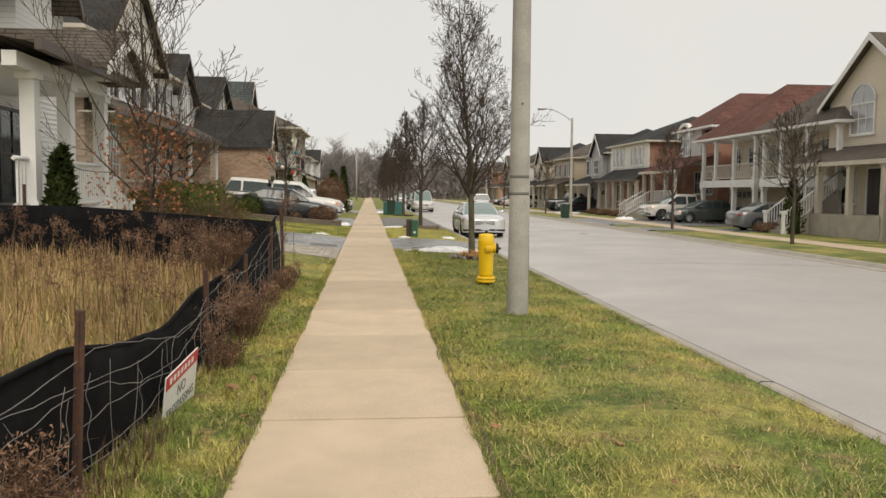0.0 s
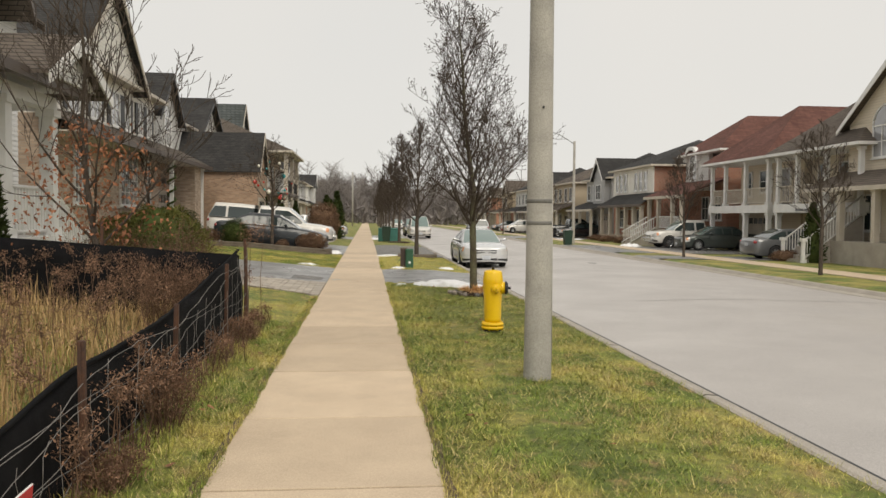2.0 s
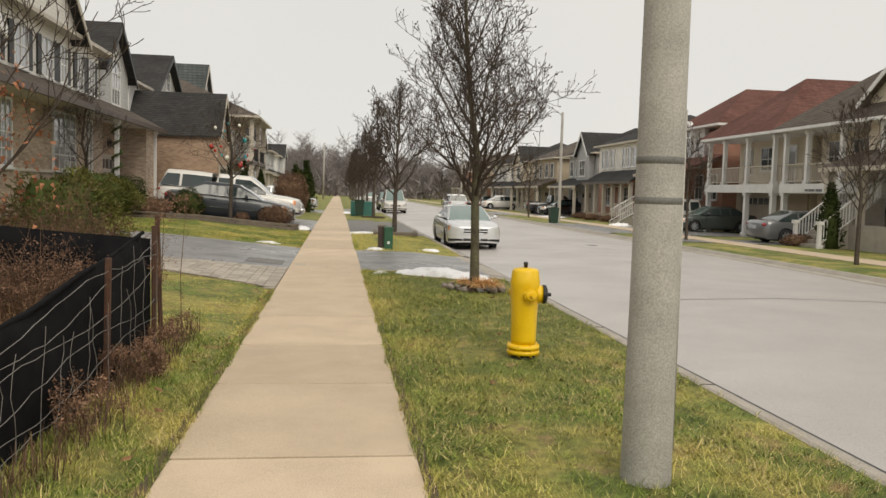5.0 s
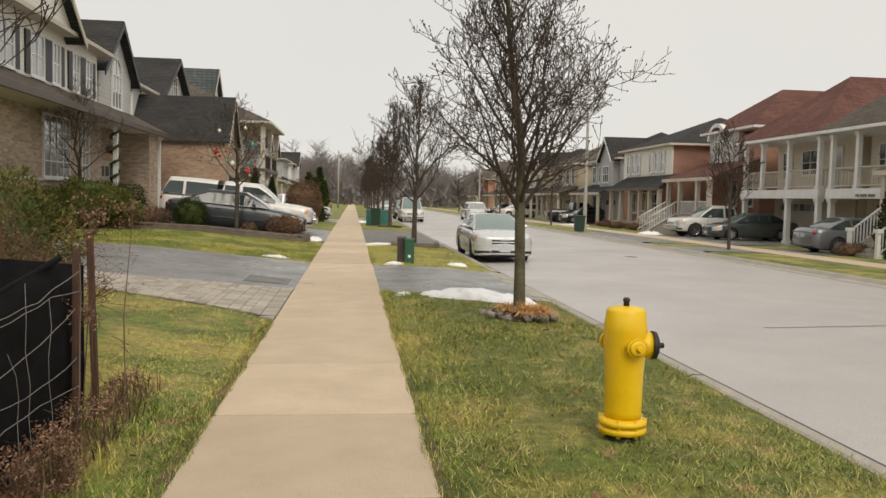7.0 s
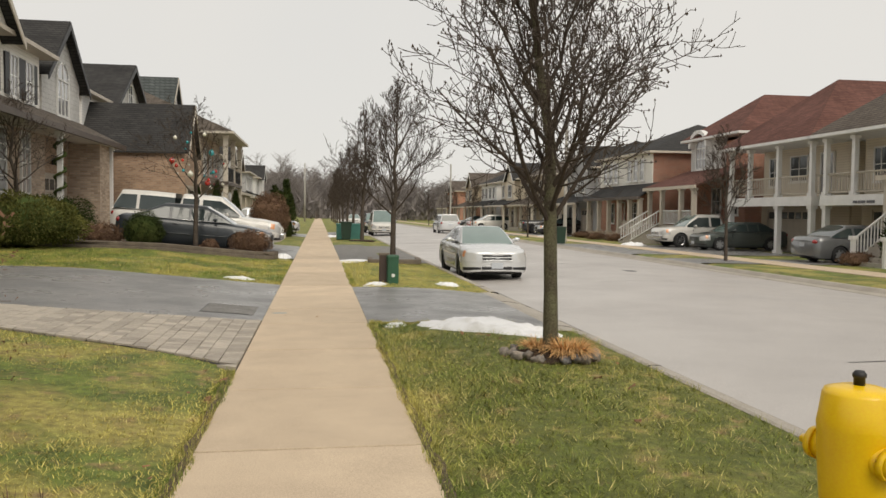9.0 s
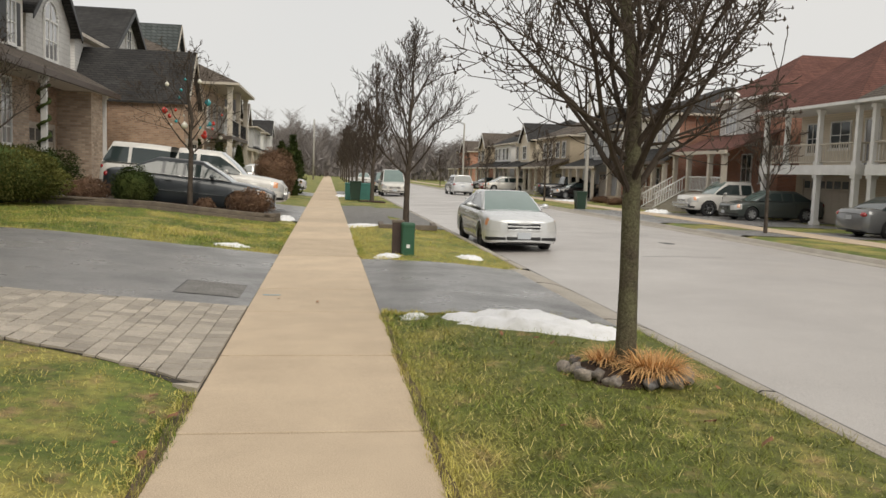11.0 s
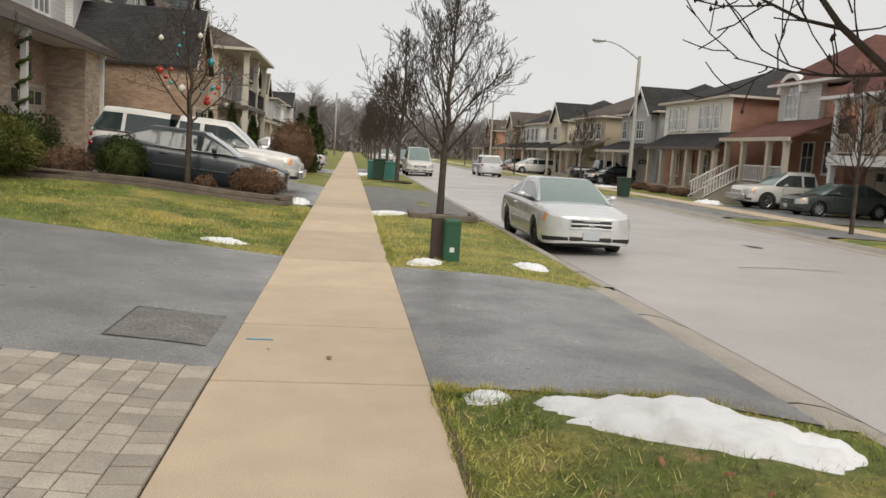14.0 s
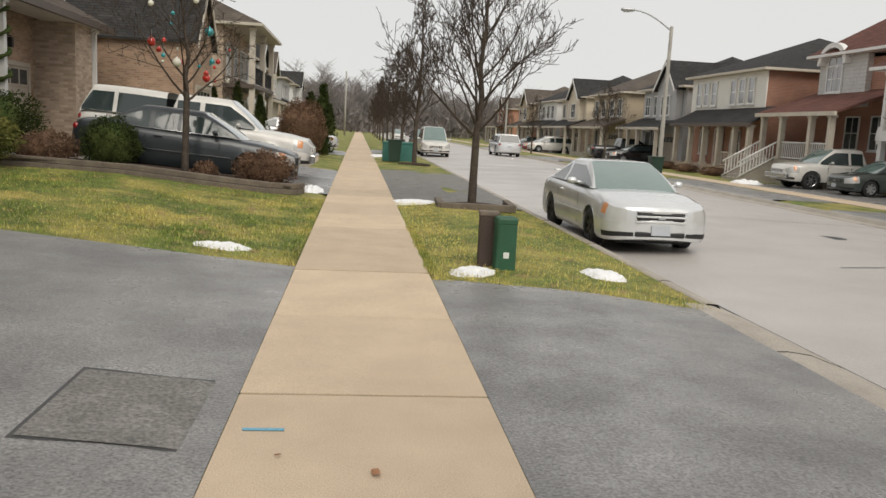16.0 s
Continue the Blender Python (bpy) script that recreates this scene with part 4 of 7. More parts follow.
house_balcony(45.3 - 1.7, CREAM_SIDING, SHINGLE_BROWN, "cream house with a white balcony over a carport, brown roof", number=True)
house_balcony(51.8, CREAM_SIDING, SHINGLE_RED, "cream house with a white balcony over a carport, red roof", stairs=False)
house_round_dormer()
house_brick_porch()
house_plain(22.5, 82.3, -0.25, "right", GREY_SIDING, GREY_SIDING, SHINGLE, "grey-sided house with a white-trimmed front gable", width=8.5)
house_plain(22.0, 94.5, -0.25, "right", TAN_SIDING, TAN_SIDING, SHINGLE_BROWN, "tan house with brown hip roof", width=9.5, forward_gable=False)
house_plain(22.0, 106.5, -0.25, "right", BRICK, CREAM_SIDING, SHINGLE, "cream and brick house with dark roof")
house_plain(22.0, 118.5, -0.25, "right", GREY_SIDING, WHITE_SIDING, SHINGLE, "white and grey house with dark roof", forward_gable=False)
house_plain(22.0, 130.5, -0.25, "right", REDBRICK, TAN_SIDING, SHINGLE_BROWN, "tan and red brick house far down the street")
house_plain(24.0, 160.0, -0.25, "right", REDBRICK, REDBRICK, SHINGLE_BROWN, "red brick house at the far end of the street", width=11)
house_plain(22.5, 29.5, -0.25, "right", CREAM_SIDING, CREAM_SIDING, SHINGLE_BROWN, "cream house with brown roof across the road", forward_gable=False)


# ---------------------------------------------------------------- vehicles
def wheel(parent, x, y, r, width, side, rim_mat, dark=False):
    """A wheel whose outer face looks to side (+1 or -1) along y."""
    bm = bmesh.new()
    k = 28
    prof = ((r * 0.62, width), (r * 0.93, width), (r, width * 0.82), (r, width * 0.18), (r * 0.93, 0), (r * 0.62, 0))
    rings = [[bm.verts.new((rr * math.cos(a * math.tau / k), side * (ww - width), rr * math.sin(a * math.tau / k))) for a in range(k)] for rr, ww in prof]
    for a, b in zip(rings, rings[1:]):
        for i in range(k):
            bm.faces.new((a[i], a[(i + 1) % k], b[(i + 1) % k], b[i])).smooth = True
    bm.faces.new(rings[-1])
    bmesh.ops.recalc_face_normals(bm, faces=bm.faces[:])
    tyre = part("wheel", bm, RUBBER, parent)
    tyre.matrix_basis = pose(x, y, r)
    bm = bmesh.new()
    for i in range(7):
        a = i * math.tau / 7
        c, s = math.cos(a), math.sin(a)
        p, q = Vector((c, 0, s)), Vector((-s, 0, c))
        vs = [bm.verts.new(p * rr + q * ww + Vector((0, side * dd, 0))) for rr, ww, dd in ((r * 0.12, 0.045, -0.03), (r * 0.60, 0.03, -0.015), (r * 0.60, -0.03, -0.015), (r * 0.12, -0.045, -0.03))]
        ws = [bm.verts.new(v.co + Vector((0, -side * 0.03, 0))) for v in vs]
        bm.faces.new(vs)
        for j in range(4):
            bm.faces.new((vs[j], vs[(j + 1) % 4], ws[(j + 1) % 4], ws[j]))
    rim = [[bm.verts.new((rr * math.cos(a * math.tau / k), side * dd, rr * math.sin(a * math.tau / k))) for a in range(k)] for rr, dd in ((r * 0.58, -0.02), (r * 0.66, -0.005), (r * 0.66, -0.05))]
    for a, b in zip(rim, rim[1:]):
        for i in range(k):
            bm.faces.new((a[i], a[(i + 1) % k], b[(i + 1) % k], b[i]))
    tube(bm, (0, -side * 0.03, 0), (0, -side * 0.012, 0), r * 0.15, r * 0.13, 12)
    bmesh.ops.recalc_face_normals(bm, faces=bm.faces[:])
    part("rim", bm, rim_mat, tyre)
    bm = bmesh.new()
    tube(bm, (0, -side * 0.09, 0), (0, -side * 0.085, 0), r * 0.62, r * 0.62, 20)
    part("brake_disc", bm, BLACK, tyre)


def curve_at(pts, x):
    for (a, za), (b, zb) in zip(pts, pts[1:]):
        if a <= x <= b:
            k = (x - a) / (b - a) if b > a else 0
            k = k * k * (3 - 2 * k) * 0.5 + k * 0.5
            return za + (zb - za) * k
    return pts[0][1] if x < pts[0][0] else pts[-1][1]


def car_body(parent, length, half, top, low, axles, r, paint, nose=0.8, tail=0.4, name="body"):
    """A shell lofted over stations along x (front at +length/2), arches cut round the wheels, lamps set flush in its corners."""
    L = length / 2
    xs = {-L, -L + 0.02, -L + 0.08, -L + 0.2}
    for i in range(1, 22):
        xs.add(-L + (length - 0.8) * i / 22)
    for k in (0, 0.004, 0.012, 0.03, 0.045, 0.06, 0.08, 0.1, 0.15, 0.2, 0.26, 0.32, 0.4, 0.5, 0.62, 0.8):
        xs.add(L - k)
    R = r * 1.13
    for a in axles:
        for k in (-1, -0.999, -0.92, -0.75, -0.5, -0.25, 0, 0.25, 0.5, 0.75, 0.92, 0.999, 1):
            xs.add(a + R * k)
    xs = sorted(xs)
    xs = [x for i, x in enumerate(xs) if i == 0 or x - xs[i - 1] > 0.0004]
    flank = ((0.94, 0.0), (0.985, 0.10), (1.0, 0.24), (1.003, 0.38), (1.0, 0.52), (0.988, 0.66), (0.965, 0.80), (0.925, 0.92), (0.87, 0.975))
    rows = []
    for x in xs:
        zt = curve_at(top, x)
        zl = low
        for a in axles:
            d = abs(x - a)
            if d < R:
                zl = max(low, r + math.sqrt(max(0, R * R - d * d)))
        e = max(0.0, (x - (L - nose)) / nose)
        f = max(0.0, ((-L + tail) - x) / tail)
        w = half * (max(0.22, (1 - e ** 6) ** 0.4545) if e < 1 else 0.22) * (1 - 0.20 * f ** 3)
        lift = 0.06 * e ** 6 + 0.10 * f ** 3
        zl = min(max(zl, low + lift), zt - 0.06)
        arched = zl > low + lift + 1e-4
        sec = [(0, zl)] + [(w * a, (max(zl, low + (zt - low) * g) if arched else zl + (zt - zl) * g)) for a, g in flank]
        sec += [(w * 0.78, zt), (w * 0.4, zt + 0.02), (0, zt + 0.025)]
        rows.append([Vector((x, y, z)) for y, z in sec] + [Vector((x, -y, z)) for y, z in sec[-2:0:-1]])
    k = len(rows[0])
    groups = {}
    for i in range(len(rows) - 1):
        c = (xs[i] + xs[i + 1]) / 2
        for j in range(k):
            v = j if j < k / 2 else k - 1 - j
            what = "body"
            if 5 <= v <= 7 and L - 0.52 < c < L - 0.058:
                what = "headlight"
                if v >= 6 and L - 0.40 < c < L - 0.27:
                    what = "turn_signal"
            elif v == 2 and L - 0.34 < c < L - 0.03:
                what = "fog_recess"
            groups.setdefault((what, 0 if what == "body" or j < k / 2 else 1), []).append((i, j))
    body = None
    for (what, side), cells in sorted(groups.items()):
        bm = bmesh.new()
        made = {}
        for i, j in cells:
            quad = []
            for a, b in ((i, j), (i + 1, j), (i + 1, (j + 1) % k), (i, (j + 1) % k)):
                if (a, b) not in made:
                    made[(a, b)] = bm.verts.new(rows[a][b])
                quad.append(made[(a, b)])
            bm.faces.new(quad).smooth = True
        if what == "body":
            for a, turn in ((0, 1), (len(rows) - 1, -1)):
                bm.faces.new([made.get((a, b)) or bm.verts.new(rows[a][b]) for b in range(k)][::turn])
        bmesh.ops.remove_doubles(bm, verts=bm.verts[:], dist=0.0003)
        bmesh.ops.recalc_face_normals(bm, faces=bm.faces[:])
        ob = part(name if what == "body" else what, bm, {"body": paint, "headlight": LAMPGLASS, "turn_signal": AMBER, "fog_recess": BLACK}[what], parent)
        if what == "body":
            ob.data.set_sharp_from_angle(angle=radians(38))
            body = ob
    return body


def cabin(parent, base, roof, half_base, half_roof, z_base, z_roof, paint, pillars, glass, shield):
    """A smoothly lofted upper body: base (rear x, front x) at the belt, roof (rear x, front x); glazing between painted pillars."""
    high = z_roof - z_base
    crown = 0.045
    front, rear = base[1] - roof[1], roof[0] - base[0]
    xs = {base[0], base[1]}
    for i in range(15):
        xs.add(base[0] + rear * i / 14)
        xs.add(roof[1] + front * i / 14)
    for i in range(1, 12):
        xs.add(roof[0] + (roof[1] - roof[0]) * i / 12)
    posts = []
    for k, wide in pillars:
        if 0.04 < k < 0.96:
            c = (base[0] + roof[0]) / 2 * (1 - k) + (base[1] + roof[1]) / 2 * k
            posts.append((c - wide, c + wide))
            xs.update(posts[-1])
    xs = sorted(xs)
    xs = [x for i, x in enumerate(xs) if i == 0 or x - xs[i - 1] > 0.003]
    inset = (half_base - half_roof) / half_base

    def rise(x):
        if x > roof[1]:
            t = (base[1] - x) / front
        elif x < roof[0]:
            t = (x - base[0]) / max(rear, 1e-3)
        else:
            return 1.0
        t = min(1.0, max(0.0, t))
        return t * (1 + 0.32 * (1 - t)) if t < 0.86 else 1 - (1 - t * (1 + 0.32 * (1 - t))) * (1 - t) / 0.14

    side = ((0.0, 0.0), (0.06, 0.05), (0.5, 0.42), (0.80, 0.76), (1.0, 0.90))
    over = ((0.93, 0.965), (0.78, 0.99), (0.5, 1.0), (0.0, 1.005))
    rows = []
    for x in xs:
        h = rise(x)
        tall = high * h + crown * h * (1 - ((x - (roof[0] + roof[1]) / 2) / (base[1] - base[0]) * 1.6) ** 2)
        e = max(0.0, (x - roof[1]) / front)
        wide = half_base * (1 - 0.05 * e * e)
        half = [(wide * (1 - inset * h * a), z_base + tall * g) for a, g in side]
        edge = half[-1][0]
        half += [(edge * a, z_base + tall * g) for a, g in over]
        bow = 0.10 * e
        rows.append([Vector((x + bow * (1 - (y / wide) ** 2), y, z)) for y, z in half] + [Vector((x + bow * (1 - (y / wide) ** 2), -y, z)) for y, z in half[-2::-1]])
    count = len(rows[0])
    faces = {"roof": [], "side_glass": [], "other_side_glass": [], "windscreen": [], "rear_window": []}
    for i in range(len(rows) - 1):
        c = (xs[i] + xs[i + 1]) / 2
        for j in range(count - 1):
            v = min(j, count - 2 - j)
            what = "roof"
            if 1 <= v <= 2:
                if not any(a - 1e-4 < c < b + 1e-4 for a, b in posts) and rise(c) > 0.22 and not (rear < 0.2 and c < roof[0] + 0.04):
                    what = "side_glass" if j < count // 2 else "other_side_glass"
            elif v >= 5:
                if c > roof[1] + 0.04:
                    what = "windscreen"
                elif c < roof[0] - 0.04:
                    what = "rear_window"
            faces[what].append((i, j))
    for what, cells in faces.items():
        if not cells:
            continue
        bm = bmesh.new()
        made = {}
        for i, j in cells:
            quad = []
            for a, b in ((i, j), (i + 1, j), (i + 1, j + 1), (i, j + 1)):
                if (a, b) not in made:
                    made[(a, b)] = bm.verts.new(rows[a][b])
                quad.append(made[(a, b)])
            bm.faces.new(quad).smooth = True
        bmesh.ops.recalc_face_normals(bm, faces=bm.faces[:])
        part(what.replace("other_", ""), bm, {"roof": paint, "windscreen": shield}.get(what, glass), parent)
    for s in (-1, 1):
        bm = bmesh.new()
        tube(bm, (base[0] + 0.1, s * (half_base + 0.004), z_base + 0.02), (base[1] - 0.15, s * (half_base - 0.005), z_base + 0.02), 0.012, 0.012, 6)
        part("window_trim", bm, BLACK if paint is not CHARCOAL else CHROME, parent)


def lens(parent, name, x, y, z, sx, sy, sz, material):
    bm = bmesh.new()
    blob(bm, (0, 0, 0), (sx, sy, sz), 1.0, 0.0, 2)
    ob = part(name, bm, material, parent)
    ob.matrix_basis = pose(x, y, z)
    return ob


def vehicle(name, m, label, category, paint, length, half, top, low, axles, r, rim, cab, glass=None, shield=None, grille="bars", lamps="tall", rear=True, group=""):
    v = thing(name, m, label, category, group)
    L = length / 2
    car_body(v, length, half, top, low, axles, r, paint)
    boxpart("underbody", (-L + 0.35, L - 0.35, -half * 0.68, half * 0.68, low - 0.05, low + 0.3), RUBBER, v)
    for a in axles:
        for s in (-1, 1):
            wheel(v, a, s * (half - 0.02), r, 0.2, s, rim)
            boxpart("wheel_well", (a - r * 1.05, a + r * 1.05, s * half * 0.55 - 0.02, s * half * 0.55 + 0.02, 0.12, 2 * r), RUBBER, v)
    for c in cab:
        cabin(v, paint=paint, glass=glass or CARGLASS, shield=shield or SHIELD, **c)
    zt = curve_at(top, L - 0.06)
    fw = half * 0.82
    # front: lamps, grille, lower intakes, plate
    bm = bmesh.new()
    box(bm, L - 0.1, L + 0.004, -fw * 0.54, fw * 0.54, zt - 0.19, zt - 0.05, 0.03)
    g = part("grille", bm, BLACK, v)
    bm = bmesh.new()
    for k in ((0.0, 0.5, 1.0) if grille == "bars" else (0.2, 0.4, 0.6, 0.8)):
        z = zt - 0.20 + 0.16 * k
        box(bm, L - 0.02, L + 0.012, -fw * 0.56, fw * 0.56, z - 0.015, z + 0.015, 0.004)
    part("grille_bar", bm, CHROME if grille != "bars" else paint, g)
    bm = bmesh.new()
    box(bm, L - 0.1, L + 0.006, -fw * 0.56, fw * 0.56, low + 0.09, low + 0.17, 0.02)
    part("air_intake", bm, BLACK, v)
    boxpart("licence_plate", (L + 0.009, L + 0.024, -0.15, 0.15, low + 0.12, low + 0.27), PLATE, v, "white and blue licence plate")
    # rear: lamps and plate
    zr = curve_at(top, -L + 0.1)
    for s in (-1, 1):
        lens(v, "tail_light", -L + 0.09, s * half * 0.74, zr - 0.16, 0.10, 0.16, 0.10, TAILRED)
    boxpart("rear_plate", (-L - 0.015, -L + 0.01, -0.15, 0.15, zr - 0.35, zr - 0.2), PLATE, v)
    # mirrors, handles, sills
    c = cab[-1]
    for s in (-1, 1):
        bm = bmesh.new()
        blob(bm, (c["base"][1] - 0.52, s * (half + 0.09), c["z_base"] + 0.09), (0.06, 0.095, 0.06), 2, 0.1, 2)
        tube(bm, (c["base"][1] - 0.5, s * (half - 0.1), c["z_base"] + 0.05), (c["base"][1] - 0.5, s * (half + 0.05), c["z_base"] + 0.08), 0.03, 0.03, 6)
        part("mirror", bm, paint, v)
        bm = bmesh.new()
        xh = c["base"][0] + (c["base"][1] - c["base"][0]) * 0.42
        box(bm, xh - 0.09, xh + 0.09, s * (half * 0.99) - 0.03, s * (half * 0.99) + 0.03, c["z_base"] - 0.14, c["z_base"] - 0.11, 0.008)
        part("door_handle", bm, paint, v)
    for s in (-1, 1):
        # side moulding and the dark gaps round the doors
        bm = bmesh.new()
        box(bm, axles[0] + r * 1.25, axles[1] - r * 1.25, s * half - 0.02, s * half + 0.008, low + 0.30, low + 0.335, 0.006)
        part("side_moulding", bm, paint, v)
        for xg in (c["base"][0] + (c["base"][1] - c["base"][0]) * 0.33, c["base"][1] - 0.42):
            bm = bmesh.new()
            box(bm, xg - 0.005, xg + 0.005, s * half * 0.97 - 0.02, s * half + 0.0025, low + 0.10, c["z_base"] - 0.10)
            part("door_gap", bm, BLACK, v)
    bm = bmesh.new()
    box(bm, L + 0.008, L + 0.024, -0.055, 0.055, zt - 0.155, zt - 0.12, 0.004)
    part("badge", bm, GALV, g)
    return v


def sedan(name, m, label, paint, rim, coupe=False, group=""):
    if coupe:
        top = [(-2.29, 0.80), (-2.2, 0.93), (-1.75, 0.99), (-1.1, 0.98), (0.75, 0.93), (1.35, 0.90), (1.95, 0.82), (2.2, 0.75), (2.29, 0.66)]
        cab = [dict(base=(-1.72, 1.02), roof=(-0.78, 0.12), half_base=0.78, half_roof=0.57, z_base=0.92, z_roof=1.33, pillars=((0.0, 0.10), (0.30, 0.06), (1.0, 0.035)))]
        v = vehicle(name, m, label, "car", paint, 4.58, 0.86, top, 0.20, (-1.33, 1.30), 0.315, rim, cab, group=group)
        bm = bmesh.new()
        box(bm, -2.26, -2.04, -0.62, 0.62, 1.06, 1.09, 0.012)
        for s in (-0.45, 0.45):
            box(bm, -2.2, -2.1, s - 0.03, s + 0.03, 0.95, 1.07)
        part("spoiler", bm, paint, v)
        return v
    top = [(-2.42, 0.85), (-2.3, 1.0), (-1.8, 1.03), (-1.2, 1.0), (0.85, 0.96), (1.45, 0.92), (2.1, 0.83), (2.32, 0.76), (2.42, 0.66)]
    cab = [dict(base=(-1.85, 1.15), roof=(-0.95, 0.25), half_base=0.82, half_roof=0.60, z_base=0.95, z_roof=1.42, pillars=((0.0, 0.09), (0.30, 0.05), (0.58, 0.04), (1.0, 0.035)))]
    return vehicle(name, m, label, "car", paint, 4.84, 0.90, top, 0.20, (-1.40, 1.40), 0.33, rim, cab, group=group)


def pickup(name, m, label, paint, cap=True, group=""):
    top = [(-2.95, 1.12), (-2.8, 1.15), (-0.6, 1.17), (1.0, 1.17), (1.4, 1.16), (2.2, 1.12), (2.75, 1.05), (2.95, 0.85)]
    cab = [dict(base=(-0.72, 1.55), roof=(-0.55, 0.72), half_base=0.90, half_roof=0.70, z_base=1.12, z_roof=1.80, pillars=((0.02, 0.08), (0.40, 0.06), (1.0, 0.045)))]
    if cap:
        cab.insert(0, dict(base=(-2.88, -0.80), roof=(-2.62, -0.82), half_base=0.90, half_roof=0.72, z_base=1.14, z_roof=1.80, pillars=((0.02, 0.06), (0.36, 0.05), (0.98, 0.07))))
    v = vehicle(name, m, label, "pickup truck", paint, 5.9, 0.99, top, 0.34, (-1.85, 1.85), 0.40, CHROME, cab, grille="slats", group=group)
    boxpart("bumper", (2.88, 3.04, -0.92, 0.92, 0.46, 0.68), CHROME, v, bevel=0.03)
    if not cap:
        boxpart("bed_well", (-2.8, -0.8, -0.8, 0.8, 1.13, 1.215), BLACK, v)
    return v


def suv(name, m, label, paint, group="", tall=1.62):
    top = [(-2.3, 0.95), (-2.2, 1.05), (-1.5, 1.06), (0.9, 1.05), (1.5, 1.0), (2.1, 0.9), (2.3, 0.7)]
    cab = [dict(base=(-2.2, 1.25), roof=(-1.9, 0.45), half_base=0.84, half_roof=0.66, z_base=1.02, z_roof=tall, pillars=((0.0, 0.08), (0.25, 0.06), (0.6, 0.04), (1.0, 0.04)))]
    return vehicle(name, m, label, "car", paint, 4.6, 0.92, top, 0.26, (-1.35, 1.35), 0.35, GALV, cab, group=group)


P = "parked cars"
sedan("coupe", pose(4.55, 33.3, -0.20, 0, 0, -90), "silver two-door coupe parked at the kerb", SILVER, BLACK, True, P)
sedan("sedan", pose(-3.9, 38.3, 0.235, 0, 4.4, 0), "charcoal sedan parked on the driveway", CHARCOAL, GALV, False, P)
pickup("pickup_truck", pose(-4.25, 41.35, 0.25, 0, 4.0, 0), "white pickup truck with a windowed bed cap on the driveway", CARWHITE, True, P)
sedan("hatchback", pose(20.9, 39.5, -0.24, 0, 0, 0), "grey hatchback parked beside stairs, tail to the street", GREYCAR, GALV, False, P)
sedan("sedan", pose(21.6, 50.0, -0.24, 0, 0, 180), "green-grey sedan parked on the far driveway", GREENCAR, GALV, False, P)
pickup("pickup_truck", pose(21.6, 53.6, -0.24, 0, 0, 180), "white pickup truck parked on the far driveway", CARWHITE, False, P)
sedan("sedan", pose(21.0, 78.5, -0.24, 0, 0, 180), "black sedan parked on a far driveway", BLACKCAR, GALV, False, P)
pickup("pickup_truck", pose(21.0, 81.4, -0.24, 0, 0, 0), "black pickup truck parked on a far driveway", BLACKCAR, False, P)
suv("suv", pose(11.1, 80.5, -0.21, 0, 0, 90), "silver suv parked at the far kerb", SILVER, P)
suv("suv", pose(19.5, 100.5, -0.24, 0, 0, 180), "white suv on a distant driveway", CARWHITE, P)
sedan("sedan", pose(19.8, 104.5, -0.24, 0, 0, 180), "dark red sedan on a distant driveway", REDCAR, GALV, False, P)
suv("van", pose(4.8, 72.0, -0.195, 0, 0, -90), "white van with dark windows parked at the kerb", CARWHITE, P, 1.85)
suv("suv", pose(4.8, 81.0, -0.195, 0, 0, -90), "dark suv parked behind the van", CHARCOAL, P)
sedan("sedan", pose(-3.6, 63.0, 0.23, 0, 4.2, 0), "pale car on a further driveway", SILVER, GALV, False, P)
sedan("sedan", pose(4.8, 120.0, -0.195, 0, 0, -90), "white sedan parked far along the kerb", CARWHITE, GALV, False, P)
sedan("sedan", pose(20.0, 113.0, -0.24, 0, 0, 180), "dark blue sedan on a distant driveway", CHARCOAL, GALV, False, P)


# ---------------------------------------------------------------- trees
class Twigs:
    """Collects tapered branch tubes into one mesh."""

    def __init__(self):
        self.v, self.f = [], []

    def tube(self, pts, radii, sides):
        rows = []
        for i, p in enumerate(pts):
            d = (pts[min(i + 1, len(pts) - 1)] - pts[max(i - 1, 0)]).normalized()
            s = d.cross(Vector((0.31, 0.17, 0.94)) if abs(d.z) < 0.95 else Vector((1, 0, 0))).normalized()
            t = d.cross(s)
            row = []
            for k in range(sides):
                a = k * math.tau / sides
                row.append(len(self.v))
                self.v.append(tuple(p + (s * math.cos(a) + t * math.sin(a)) * radii[i]))
            rows.append(row)
        for a, b in zip(rows, rows[1:]):
            for k in range(sides):
                self.f.append((a[k], a[(k + 1) % sides], b[(k + 1) % sides], b[k]))

    def bud(self, p, r):
        n = len(self.v)
        self.v += [(p.x + r, p.y, p.z), (p.x - r * 0.5, p.y + r * 0.8, p.z), (p.x - r * 0.5, p.y - r * 0.8, p.z), (p.x, p.y, p.z + r * 1.8), (p.x, p.y, p.z - r)]
        self.f += [(n, n + 1, n + 3), (n + 1, n + 2, n + 3), (n + 2, n, n + 3), (n + 1, n, n + 4), (n + 2, n + 1, n + 4), (n, n + 2, n + 4)]


